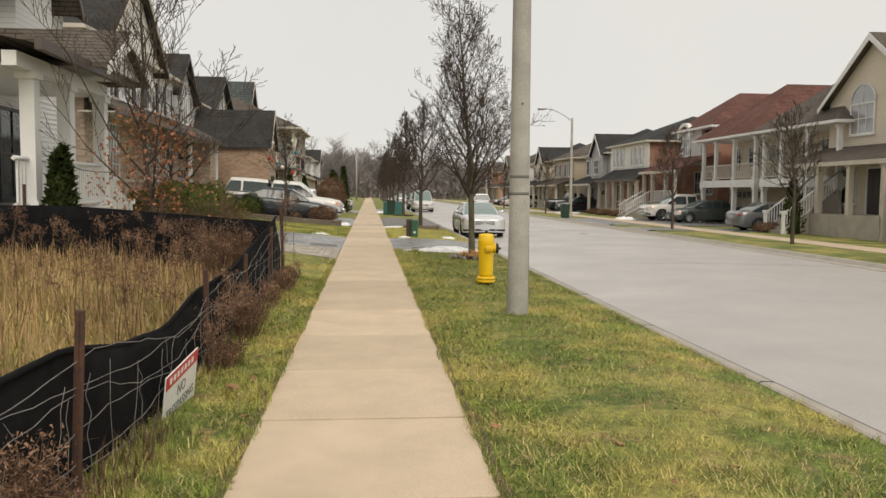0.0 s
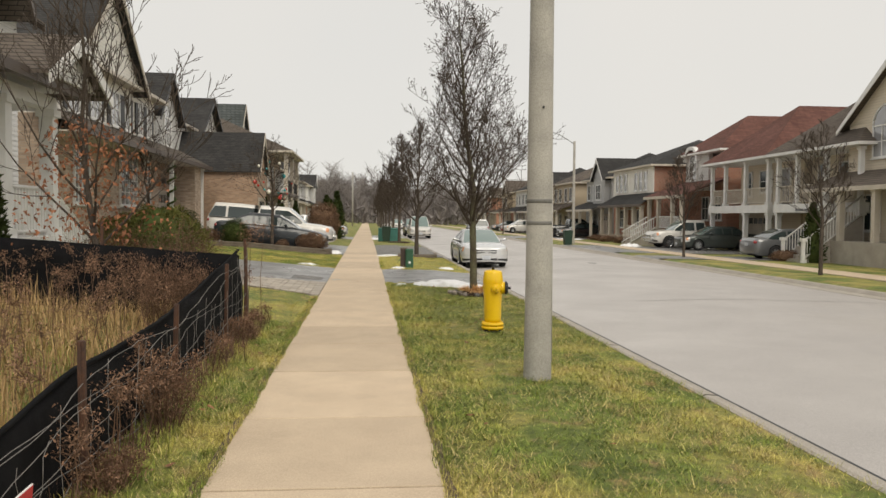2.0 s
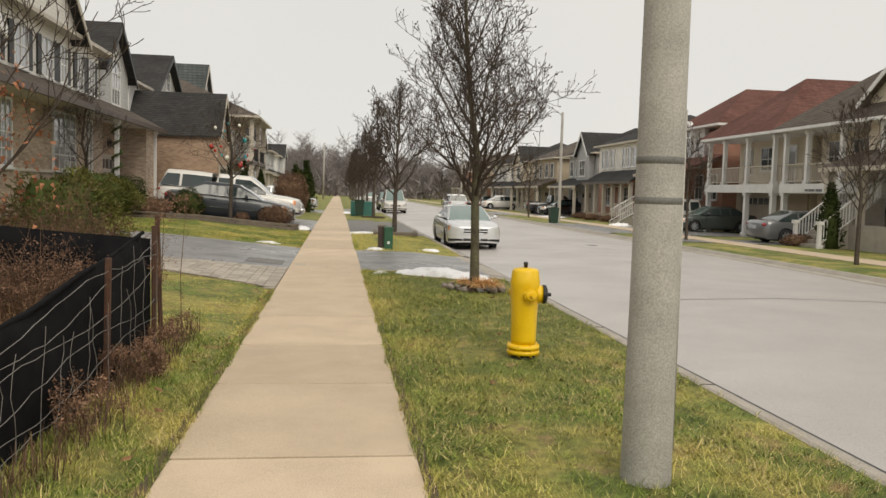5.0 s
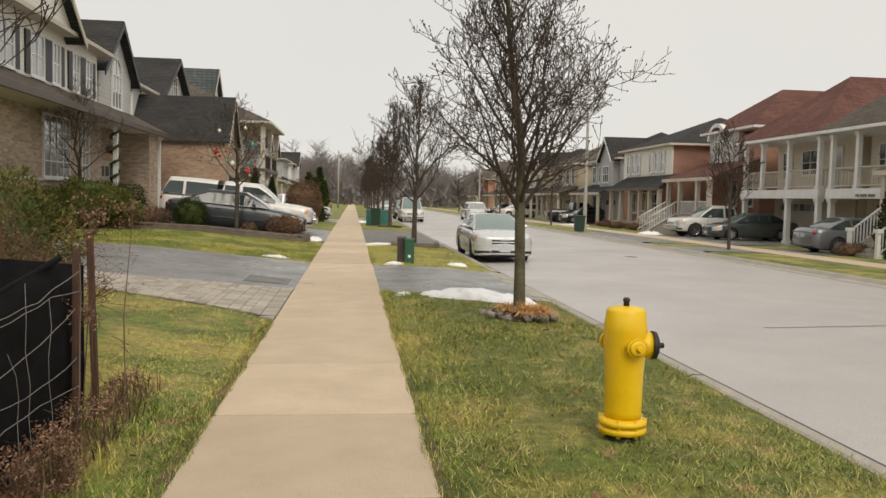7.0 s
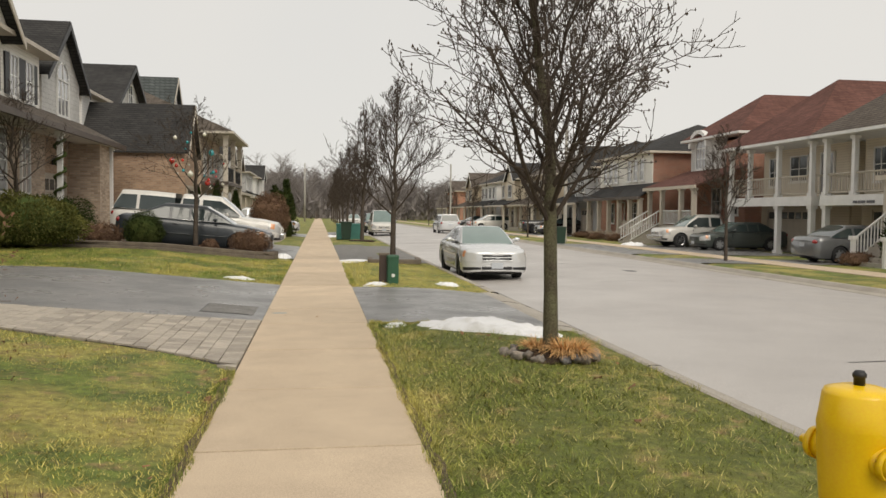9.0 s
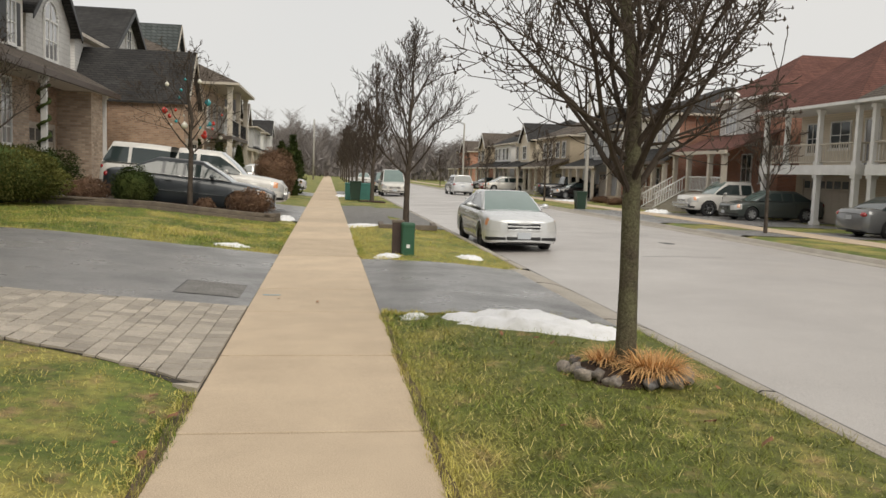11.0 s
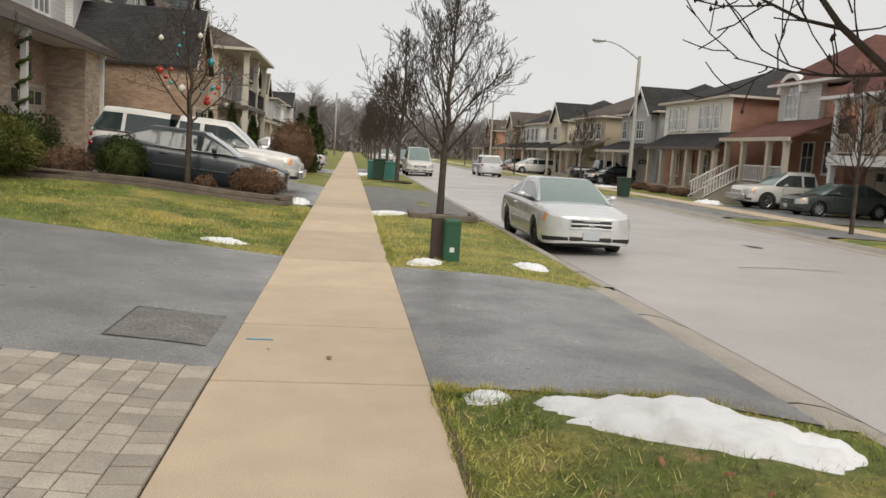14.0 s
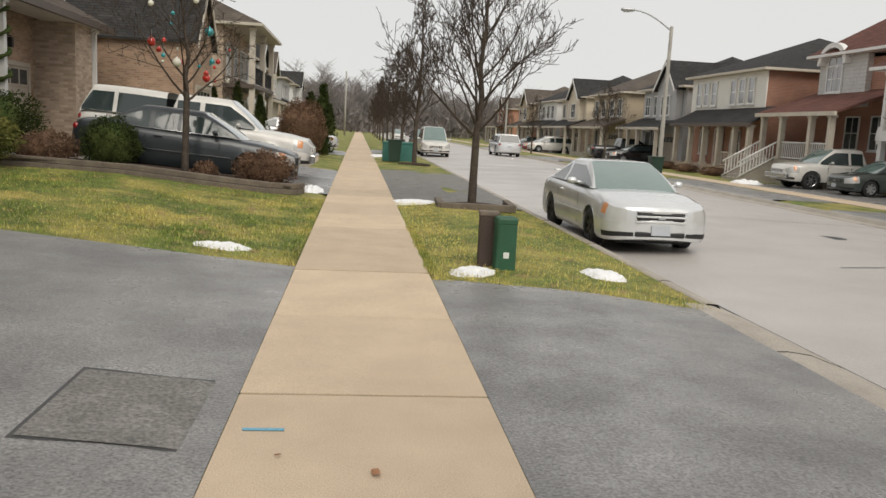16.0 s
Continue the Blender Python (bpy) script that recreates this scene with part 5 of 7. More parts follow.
def limb(tw, rng, start, way, length, radius, level, most, upward, spread, children, buds=0.0, min_r=0.003):
    steps_n = 5 if level <= 1 else (4 if level == 2 else 3)
    pts, radii = [start], [radius]
    p, d = start.copy(), way.normalized()
    for i in range(steps_n):
        d = (d + Vector((rng.gauss(0, 0.13), rng.gauss(0, 0.13), rng.gauss(0, 0.08) + upward * 0.12))).normalized()
        p = p + d * (length / steps_n)
        pts.append(p.copy())
        radii.append(max(min_r, radius * (1 - 0.82 * (i + 1) / steps_n)))
    tw.tube(pts, radii, 7 if level == 0 else (5 if level == 1 else (4 if level == 2 else 3)))
    if level >= most:
        if buds and rng.random() < buds:
            tw.bud(pts[-1], 0.014)
            if rng.random() < 0.5:
                tw.bud(pts[-2], 0.012)
        return
    if buds and level <= 1:
        # short spurs along the older wood
        for i in range(14 if level == 0 else 3):
            k = rng.uniform(0.06, 0.97)
            a = min(int(k * steps_n), steps_n - 1)
            q = pts[a].lerp(pts[a + 1], k * steps_n - a)
            limb(tw, rng, q, Vector((rng.gauss(0, 1), rng.gauss(0, 1), rng.gauss(0.3, 0.8))), rng.uniform(0.10, 0.34), 0.006, most, most, upward, spread, children, buds, min_r)
    first_k = 0.12 if buds else 0.22
    n = children[level]
    n = int(n + rng.uniform(-0.4, 0.4) * n * 0.5)
    for i in range(n):
        k = first_k + (0.98 - first_k) * (i + rng.random()) / n
        a = min(int(k * steps_n), steps_n - 1)
        q = pts[a].lerp(pts[a + 1], k * steps_n - a)
        dd = (pts[a + 1] - pts[a]).normalized()
        side = Vector((rng.gauss(0, 1), rng.gauss(0, 1), rng.gauss(0, 0.7))).cross(dd)
        if side.length < 1e-3:
            continue
        side.normalize()
        nd = (dd * (1 - spread * rng.uniform(0.75, 1.2)) + side * spread * rng.uniform(0.8, 1.2)).normalized()
        limb(tw, rng, q, nd, length * rng.uniform(0.38, 0.62) * (1.15 - 0.5 * k), max(min_r, radii[a] * 0.5), level + 1, most, upward, spread, children, buds, min_r)


def bare_tree_meshes(seed, trunk_r, fork, height, primaries, lean, reach, children, most=3, upward=1.0, spread=0.5, buds=0.0, bark=BARK, twig=TWIG, min_r=0.003, flare=1.35):
    rng = random.Random(seed)
    tr = Twigs()
    pts = [Vector((0, 0, -0.12)), Vector((0, 0, 0.08)), Vector((lean[0] * 0.3, lean[1] * 0.3, fork * 0.5)), Vector((lean[0], lean[1], fork))]
    radii = [trunk_r * flare, trunk_r * 1.1, trunk_r * 0.95, trunk_r * 0.9]
    # central leader
    n = 6
    p = pts[-1].copy()
    for i in range(n):
        p = p + Vector((rng.gauss(0, 0.06), rng.gauss(0, 0.06), (height - fork) * 0.92 / n))
        pts.append(p.copy())
        radii.append(trunk_r * 0.85 * (1 - (i + 1) / (n + 0.4)))
    tr.tube(pts, radii, 12)
    tw = Twigs()
    for i in range(primaries):
        k = (i / primaries) ** (1.6 if buds else 1.25)
        z = fork * 0.96 + (height - fork) * 0.80 * k
        j = max(a for a in range(len(pts) - 1) if pts[a].z <= z + 1e-6)
        q = pts[j].lerp(pts[j + 1], (z - pts[j].z) / (pts[j + 1].z - pts[j].z))
        a = i * 2.399 + rng.uniform(-0.4, 0.4)
        tilt = rng.uniform(0.75, 1.25)
        d = Vector((math.cos(a) * tilt, math.sin(a) * tilt, 0.95 + 0.6 * k))
        length = reach * (1.12 - 0.72 * k) * rng.uniform(0.8, 1.15)
        limb(tw, rng, q, d, length, trunk_r * 0.38 * (1 - 0.6 * k), 0, most, upward, spread, children, buds, min_r)
    return tri_mesh("trunk", tr.v, tr.f, bark, True), tri_mesh("crown", tw.v, tw.f, twig)


def bare_tree(name, m, meshes, label, group=""):
    t = thing(name, m, label, "tree", group)
    piece("trunk", meshes[0], t)
    piece("crown", meshes[1], t)
    return t


G = "young street trees"
pear = bare_tree_meshes(5, 0.078, 1.45, 6.9, 28, (0.04, 0.0), 1.95, (9, 5, 3), 3, 0.95, 0.50, 0.55, MOSSBARK, TWIG, 0.0038)
first = bare_tree("street_tree", pose(2.53, 19.45, 0.0, 0, 0, 215), pear, "leafless street tree with mossy trunk and dark buds", G)
pear2 = bare_tree_meshes(11, 0.085, 1.5, 6.0, 22, (0.0, 0.03), 1.95, (8, 6, 3), 3, 1.1, 0.46, 0.0, BARK, TWIG, 0.0055)
pear3 = bare_tree_meshes(23, 0.10, 1.7, 7.8, 22, (0.03, 0.0), 1.75, (7, 6, 3), 3, 1.3, 0.42, 0.0, BARK, TWIG, 0.008)
bare_tree("street_tree", pose(2.34, 36.0, -0.01, 0, 0, 200), pear2, "leafless street tree in a timber-edged bed", G)
bare_tree("street_tree", pose(2.35, 54.0, -0.01, 0, 0, 75), pear3, "leafless street tree further along the kerb", G)
for i, y in enumerate((64.0, 75.0, 86.0, 97.0, 109.0, 121.0, 134.0, 150.0)):
    t = bare_tree("street_tree", pose(2.3, y, -0.01, 0, 0, i * 67), pear3, "leafless street tree further along the kerb", G)
    t.scale = (0.95, 0.95, 0.9 + 0.06 * (i % 3))
thin = bare_tree_meshes(31, 0.065, 1.5, 5.3, 16, (0.02, 0.0), 1.7, (7, 5, 3), 3, 1.1, 0.45, 0.0, BARK, TWIG, 0.0065)
for i, (x, y) in enumerate(((15.3, 27.8), (15.4, 39.6), (15.3, 68.5), (15.3, 90.0), (15.3, 104.0), (15.3, 122.0))):
    bare_tree("far_street_tree", pose(x, y, -0.2, 0, 0, 30 + i * 80), thin, "slender leafless tree on the far lawn strip", G)
small = bare_tree_meshes(41, 0.07, 1.6, 4.6, 14, (0.03, 0.02), 1.9, (6, 5, 3), 3, 0.5, 0.55, 0.0, BARK, TWIG, 0.005)
bare_tree("ornament_tree", pose(-3.7, 36.7, 0.30, 0, 0, 10), small, "leafless garden tree hung with coloured baubles", "")
bare_tree("garden_tree", pose(-8.3, 35.2, 0.42, 0, 0, 120), small, "bare garden tree before the brick house", "")

# sapling with rust leaves behind the fence
sap = bare_tree_meshes(53, 0.06, 0.9, 6.6, 18, (0.05, 0.0), 2.5, (6, 5, 3), 3, 1.1, 0.45, 0.0, BARK, TWIG, 0.005)
sapling = bare_tree("sapling", pose(-3.95, 15.3, 0.22), sap, "bare sapling keeping rust-orange leaves low down")


def leaf_cloud(count, sampler, size, seed, wide=0.5):
    rng = random.Random(seed)
    v, f = [], []
    for i in range(count):
        p, out = sampler(rng)
        d = (out + Vector((rng.gauss(0, 0.6), rng.gauss(0, 0.6), rng.gauss(0, 0.6)))).normalized()
        s = d.cross(Vector((rng.gauss(0, 1), rng.gauss(0, 1), rng.gauss(0, 1)))).normalized()
        k = size * rng.uniform(0.6, 1.3)
        n = len(v)
        v += [tuple(p - s * k * wide * 0.5), tuple(p + d * k * 0.5 + s * k * wide * 0.35), tuple(p + d * k), tuple(p + s * k * wide * 0.5)]
        f += [(n, n + 1, n + 2), (n, n + 2, n + 3)]
    return v, f


def in_branches(rng):
    a = rng.uniform(0, math.tau)
    z = rng.uniform(1.0, 2.7)
    r = rng.uniform(0.15, 1.2) * (1.25 - 0.2 * z)
    return Vector((math.cos(a) * r, math.sin(a) * r, z + 0.2 * math.sin(a * 3))), Vector((0, 0, -0.7))


lv, lf = leaf_cloud(1100, in_branches, 0.07, 3, 0.7)
tagged(piece("leaves", tri_mesh("leaves", lv, lf, RUSTLEAF), sapling), "rust-orange dead leaves", kind="stuff")


def shrub(name, m, size, count, leaf, material, label, seed, cone=False, category="shrub", group="", stems=True):
    t = thing(name, m, label, category, group)
    sx, sy, sz = size

    def sample(rng):
        a, c = rng.uniform(0, math.tau), rng.uniform(-0.85, 1)
        if cone:
            k = rng.random() ** 0.8
            r = (1 - k) ** 0.8 * rng.uniform(0.55, 1.05) + 0.03
            bump = 1 + 0.15 * math.sin(a * 5 + k * 17)
            return Vector((math.cos(a) * r * sx * bump, math.sin(a) * r * sy * bump, k * sz)), Vector((math.cos(a) * 0.6, math.sin(a) * 0.6, 0.8))
        s = math.sqrt(1 - c * c)
        q = Vector((math.cos(a) * s, math.sin(a) * s, c))
        k = rng.uniform(0.72, 1.02) * (1 + 0.30 * noise.noise(q * 2.2 + Vector((seed, seed * 2.0, 0))))
        return Vector((q.x * sx * k, q.y * sy * k, sz * 0.5 + q.z * sz * 0.5 * k)), q
    v, f = leaf_cloud(count, sample, leaf, seed)
    piece("foliage", tri_mesh("foliage", v, f, material), t)
    bm = bmesh.new()
    if cone:
        lathe(bm, ((sx * 0.62, 0.02), (sx * 0.55, sz * 0.3), (sx * 0.25, sz * 0.75), (0.02, sz * 0.95)), 9)
    else:
        blob(bm, (0, 0, sz * 0.48), (sx * 0.72, sy * 0.72, sz * 0.46), seed, 0.3, 2)
    part("inner_growth", bm, STALK if material in (BROWNBUSH, PLUME) else CEDAR, t)
    return t


S = "garden shrubs"
shrub("cedar", pose(-5.5, 15.05, 0.25), (0.36, 0.36, 1.95), 1500, 0.13, CEDAR, "small green cedar beside the white porch", 1, True, "cedar", "cedars")
shrub("cedar", pose(-5.6, 15.65, 0.25), (0.34, 0.34, 2.1), 1500, 0.13, CEDAR, "small green cedar beside the white porch", 2, True, "cedar", "cedars")
shrub("spreading_juniper", pose(-8.0, 34.9, 0.41), (1.5, 1.2, 1.5), 15000, 0.075, JUNIPER, "sprawling olive-green juniper on the lawn", 3, group=S)
shrub("spreading_juniper", pose(-9.9, 33.2, 0.44), (1.2, 1.1, 1.2), 7000, 0.08, JUNIPER, "low olive-green juniper by the brick wall", 7, group=S)
shrub("yew", pose(-8.3, 37.6, 0.42), (1.5, 0.9, 1.5), 12000, 0.06, CEDAR, "dark green yew before the garage", 4, group=S)
shrub("brown_bush", pose(-6.5, 36.8, 0.38), (0.62, 0.45, 0.72), 6000, 0.045, BROWNBUSH, "leafless brown bush in the bed", 5, group=S)
shrub("box_bush", pose(-5.25, 36.9, 0.34), (0.60, 0.55, 1.12), 6000, 0.05, CEDAR, "clipped dark green box bush in the bed", 6, group=S)
shrub("dry_bush", pose(-2.05, 36.6, 0.12), (0.62, 0.42, 0.80), 7500, 0.042, BROWNBUSH, "dry tan ornamental bush at the bed's corner", 8, group=S)
shrub("dry_bush", pose(-3.25, 36.5, 0.22), (0.27, 0.25, 0.42), 1000, 0.06, BROWNBUSH, "small round brown bush in the bed", 9, group=S)
shrub("round_bush", pose(-2.55, 55.0, 0.1), (1.1, 1.1, 2.4), 12000, 0.07, BROWNBUSH, "large round leafless brown bush", 10, group=S)
for i in range(7):
    shrub("hedge_cedar", pose(-9.9 + i * 0.95, 53.8 + 0.15 * (i % 2), 0.25), (0.5, 0.5, 2.3 + 0.25 * (i % 3)), 2600, 0.1, CEDAR, "tall dark cedar in a hedge row", 20 + i, True, "cedar", "cedars")
shrub("hedge_cedar", pose(-1.75, 57.5, 0.08), (0.5, 0.5, 3.2), 900, 0.2, CEDAR, "tall dark cedar by the sidewalk", 30, True, "cedar", "cedars")
for i, (x, y) in enumerate(((-3.0, 69.0), (-3.3, 84.0), (-2.8, 97.0))):
    shrub("hedge_cedar", pose(x, y, 0.1), (0.7, 0.7, 3.2), 700, 0.24, CEDAR, "tall dark cedar further down the street", 33 + i, True, "cedar", "cedars")
shrub("cedar", pose(19.9, 36.2, -0.24), (0.6, 0.6, 2.6), 1000, 0.17, CEDAR, "dark cedar in front of the cream house", 40, True, "cedar", "cedars")
for i, (x, y) in enumerate(((19.4, 37.4), (19.8, 62.5), (19.6, 66.0), (20.0, 70.0))):
    shrub("brown_bush", pose(x, y, -0.25), (0.8, 0.6, 0.5), 1500, 0.07, BROWNBUSH, "brown winter bush by a far porch", 44 + i, group=S)


# far woods that close the street
def far_woods():
    rng = random.Random(9)
    tw = Twigs()
    for i in range(520):
        x = rng.uniform(-75, 75)
        y = rng.uniform(195, 300)
        if 1 < x < 14 and y < 215:
            continue
        h = rng.uniform(8.5, 14.0) * (1.12 if -25 < x < 5 else 0.85)
        base = Vector((x, y, -0.3))
        top = base + Vector((rng.gauss(0, 0.6), rng.gauss(0, 0.6), h))
        tw.tube([base, base.lerp(top, 0.5), top], [0.17, 0.11, 0.03], 4)
        for j in range(30):
            k = rng.uniform(0.22, 0.9)
            p = base.lerp(top, k)
            a = rng.uniform(0, math.tau)
            ln = h * 0.30 * math.sqrt(max(0.05, 1 - (2.0 * k - 1.0) ** 2)) * rng.uniform(0.6, 1.2)
            d = Vector((math.cos(a), math.sin(a), rng.uniform(0.5, 1.3))).normalized()
            q = p + d * ln
            tw.tube([p, q], [0.06, 0.022], 3)
            for s in range(8):
                b = rng.uniform(0, math.tau)
                w = p.lerp(q, rng.uniform(0.3, 1))
                tw.tube([w, w + Vector((math.cos(b), math.sin(b), 0.7)).normalized() * ln * rng.uniform(0.3, 0.6)], [0.026, 0.012], 3)
    tagged(new("far_woods", tri_mesh("far_woods", tw.v, tw.f, FARWOOD)), "leafless woods at the street's end, coloured pale grey for haze", "woods", kind="stuff")
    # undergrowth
    # undergrowth, in the same haze-lightened colour
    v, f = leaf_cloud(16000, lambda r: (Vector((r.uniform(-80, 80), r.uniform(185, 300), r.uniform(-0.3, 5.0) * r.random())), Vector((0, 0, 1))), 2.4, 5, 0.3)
    tagged(new("far_undergrowth", tri_mesh("far_undergrowth", v, f, FARWOOD)), "grey brown undergrowth below the far woods, paled for haze", "woods", kind="stuff")


far_woods()

# ---------------------------------------------------------------- street furniture
lamp_pole = thing("street_pole", pose(1.985, 10.49, -0.02), "tall grey concrete lamp pole with steel bands", "street lamp")
bm = bmesh.new()
lathe(bm, ((0.145, -0.1), (0.142, 0.05), (0.132, 1.0), (0.118, 4.0), (0.09, 9.0), (0.088, 9.02)), 28)
part("shaft", bm, POLE, lamp_pole)
for z in (1.60, 1.82):
    bm = bmesh.new()
    lathe(bm, ((0.1275, z - 0.02), (0.1305, z - 0.018), (0.1305, z + 0.018), (0.1275, z + 0.02)), 28)
    part("band", bm, mat("band_steel_%d" % round(z * 100), (0.17, 0.165, 0.15), None, 0.6), lamp_pole)
bm = bmesh.new()
tube(bm, (0.0, -0.115, 2.75), (0.0, -0.135, 2.75), 0.012, 0.012, 8)
part("bolt", bm, BLACK, lamp_pole)
bm = bmesh.new()
tube(bm, (0.128, -0.04, 0.2), (0.116, -0.04, 2.1), 0.012, 0.012, 6)
part("cable_duct", bm, POLE, lamp_pole)
bm = bmesh.new()
pts = [Vector((0, 0, 8.8)), Vector((0.9, 0, 9.3)), Vector((2.0, 0, 9.45))]
for a, b in zip(pts, pts[1:]):
    tube(bm, a, b, 0.03, 0.03, 8)
part("arm", bm, GALV, lamp_pole)
bm = bmesh.new()
box(bm, 1.9, 2.6, -0.12, 0.12, 9.38, 9.52, 0.04)
part("lamp_head", bm, GALV, lamp_pole)


def street_lamp(x, y, z, label):
    s = thing("street_lamp", pose(x, y, z), label, "street lamp", "street lamps")
    bm = bmesh.new()
    lathe(bm, ((0.13, -0.1), (0.12, 0.2), (0.095, 4.0), (0.08, 7.2), (0.07, 7.22)), 16)
    part("shaft", bm, POLE, s)
    bm = bmesh.new()
    k = 6
    pts = [Vector((-1.95 * i / k, 0, 7.0 + 0.85 * math.sin(i / k * math.pi / 2))) for i in range(k + 1)]
    bm.free()
    sweep = Twigs()
    sweep.tube(pts, [0.035] * (k + 1), 8)
    piece("arm", tri_mesh("arm", sweep.v, sweep.f, GALV, True), s)
    bm = bmesh.new()
    box(bm, -2.55, -1.9, -0.13, 0.13, 7.78, 7.92, 0.05)
    h = part("lamp_head", bm, GALV, s)
    bm = bmesh.new()
    box(bm, -2.45, -2.1, -0.09, 0.09, 7.74, 7.79, 0.02)
    part("lens", bm, LAMPGLASS, h)
    return s


street_lamp(14.7, 57.6, -0.2, "grey street lamp with curved arm on the far lawn")
street_lamp(14.7, 100.0, -0.2, "distant grey street lamp with curved arm")
post = thing("utility_pole", pose(-1.9, 128.0, 0), "distant plain utility pole beside the sidewalk", "utility pole")
bm = bmesh.new()
tube(bm, (0, 0, -0.2), (0, 0, 8.5), 0.14, 0.10, 10)
part("shaft", bm, POLE, post)


def hydrant():
    h = thing("fire_hydrant", pose(2.05, 13.82, -0.01, 0, 0, 6) @ Matrix.Diagonal((1.13, 1.13, 1.0, 1)), "bright yellow fire hydrant with black outlet cap", "fire hydrant")
    bm = bmesh.new()
    lathe(bm, ((0.10, -0.08), (0.105, 0.055)), 20)
    part("stand_pipe", bm, BLACK, h)
    bm = bmesh.new()
    lathe(bm, ((0.118, 0.05), (0.140, 0.055), (0.143, 0.075), (0.140, 0.09), (0.122, 0.094), (0.122, 0.104), (0.141, 0.108), (0.143, 0.128), (0.136, 0.142), (0.110, 0.155)), 32)
    fl = part("flange", bm, YELLOW, h)
    for i in range(8):
        a = i * math.tau / 8 + 0.2
        bm = bmesh.new()
        tube(bm, (0.128 * math.cos(a), 0.128 * math.sin(a), 0.04), (0.128 * math.cos(a), 0.128 * math.sin(a), 0.158), 0.013, 0.013, 6)
        part("bolt", bm, YELLOW, fl)
    bm = bmesh.new()
    lathe(bm, ((0.108, 0.15), (0.108, 0.2), (0.112, 0.45), (0.122, 0.60), (0.127, 0.74), (0.128, 0.75), (0.122, 0.79), (0.113, 0.865), (0.106, 0.88), (0.07, 0.892), (0.03, 0.897), (0.001, 0.898)), 36)
    part("barrel", bm, YELLOW, h)
    bm = bmesh.new()
    lathe(bm, ((0.018, 0.89), (0.018, 0.925), (0.022, 0.927), (0.022, 0.94), (0.014, 0.952)), 8)
    part("operating_nut", bm, BLACK, h)
    # outlets: one towards the walker, one to the road with a black cap
    for a, r, out, capmat, nm in ((-88, 0.058, 0.16, YELLOW, "side_outlet"), (-16, 0.085, 0.18, BLACK, "main_outlet"), (106, 0.058, 0.16, YELLOW, "side_outlet")):
        c, s = math.cos(radians(a)), math.sin(radians(a))
        bm = bmesh.new()
        tube(bm, (c * 0.08, s * 0.08, 0.64), (c * out * 0.86, s * out * 0.86, 0.64), r * 1.08, r, 24)
        o = part(nm, bm, YELLOW, h)
        bm = bmesh.new()
        tube(bm, (c * out * 0.85, s * out * 0.85, 0.64), (c * out, s * out, 0.64), r * 1.12, r * 1.06, 24)
        tube(bm, (c * out, s * out, 0.64), (c * (out + 0.012), s * (out + 0.012), 0.64), r * 1.0, r * 0.7, 24)
        tube(bm, (c * out, s * out, 0.64), (c * (out + 0.045), s * (out + 0.045), 0.64), 0.022, 0.018, 5)
        part("cap", bm, capmat, o)
    return h


hydrant()

# utility pedestals
ped = thing("utility_pedestal", pose(1.63, 28.3, -0.01, 0, 0, 4) @ Matrix.Diagonal((0.96, 1, 0.86, 1)), "dark green plastic utility pedestal on the grass", "utility box")
bm = bmesh.new()
box(bm, -0.125, 0.125, -0.10, 0.10, -0.05, 0.70, 0.03)
part("housing", bm, UTILGREEN, ped)
bm = bmesh.new()
box(bm, -0.13, 0.13, -0.105, 0.105, 0.60, 0.72, 0.035)
part("hood", bm, UTILGREEN, ped)
bm = bmesh.new()
box(bm, -0.04, 0.03, -0.110, -0.1035, 0.17, 0.25, 0.002)
part("sticker", bm, SIGNWHITE, ped, "small worn white sticker")
ped2 = thing("wooden_post_box", pose(1.46, 28.5, -0.01, 0, 0, -3) @ Matrix.Diagonal((0.9, 1, 0.86, 1)), "dark brown weathered box beside the green pedestal", "utility box")
bm = bmesh.new()
box(bm, -0.12, 0.12, -0.09, 0.09, -0.05, 0.74, 0.015)
part("housing", bm, mat("dark_brown_box", (0.075, 0.05, 0.04), None, 0.7), ped2)
bm = bmesh.new()
box(bm, -0.13, 0.13, -0.1, 0.1, 0.70, 0.76, 0.012)
part("lid", bm, TIMBER, ped2)
cab = thing("transformer_cabinet", pose(1.9, 56.5, -0.01), "teal green transformer cabinet on the grass", "utility box")
bm = bmesh.new()
box(bm, -0.85, 0.55, -0.5, 0.5, 0.0, 0.85, 0.03)
part("housing", bm, TEAL, cab)
bm = bmesh.new()
box(bm, -0.87, 0.57, -0.53, 0.52, 0.80, 0.9, 0.03)
part("lid", bm, TEAL, cab)
bin_ = thing("green_bin", pose(1.55, 55.2, -0.01), "dark green wheeled bin beside the cabinet", "bin")
bm = bmesh.new()
prism(bm, [(-0.22, 0.05), (0.22, 0.05), (0.29, 0.95), (-0.29, 0.95)], -0.28, 0.28, "y")
BINGREEN = mat("bin_plastic", (0.012, 0.04, 0.022), None, 0.5)
part("bin_body", bm, BINGREEN, bin_)
bm = bmesh.new()
box(bm, -0.31, 0.31, -0.31, 0.31, 0.95, 1.02, 0.02)
part("lid", bm, BINGREEN, bin_)
for i, (x, y) in enumerate(((13.9, 56.0),)):
    b2 = copy_thing(bin_, pose(x, y, -0.2))
    tagged(b2, "dark wheeled bin across the road")


# ---------------------------------------------------------------- beds, stones, snow
def stone(parent, x, y, z, sx, sy, sz, seed, material=STONES):
    bm = bmesh.new()
    blob(bm, (0, 0, 0), (sx, sy, sz), seed, 0.75, 2)
    s = part("stone", bm, material, parent)
    s.matrix_basis = pose(x, y, z, 0, 0, seed * 50)


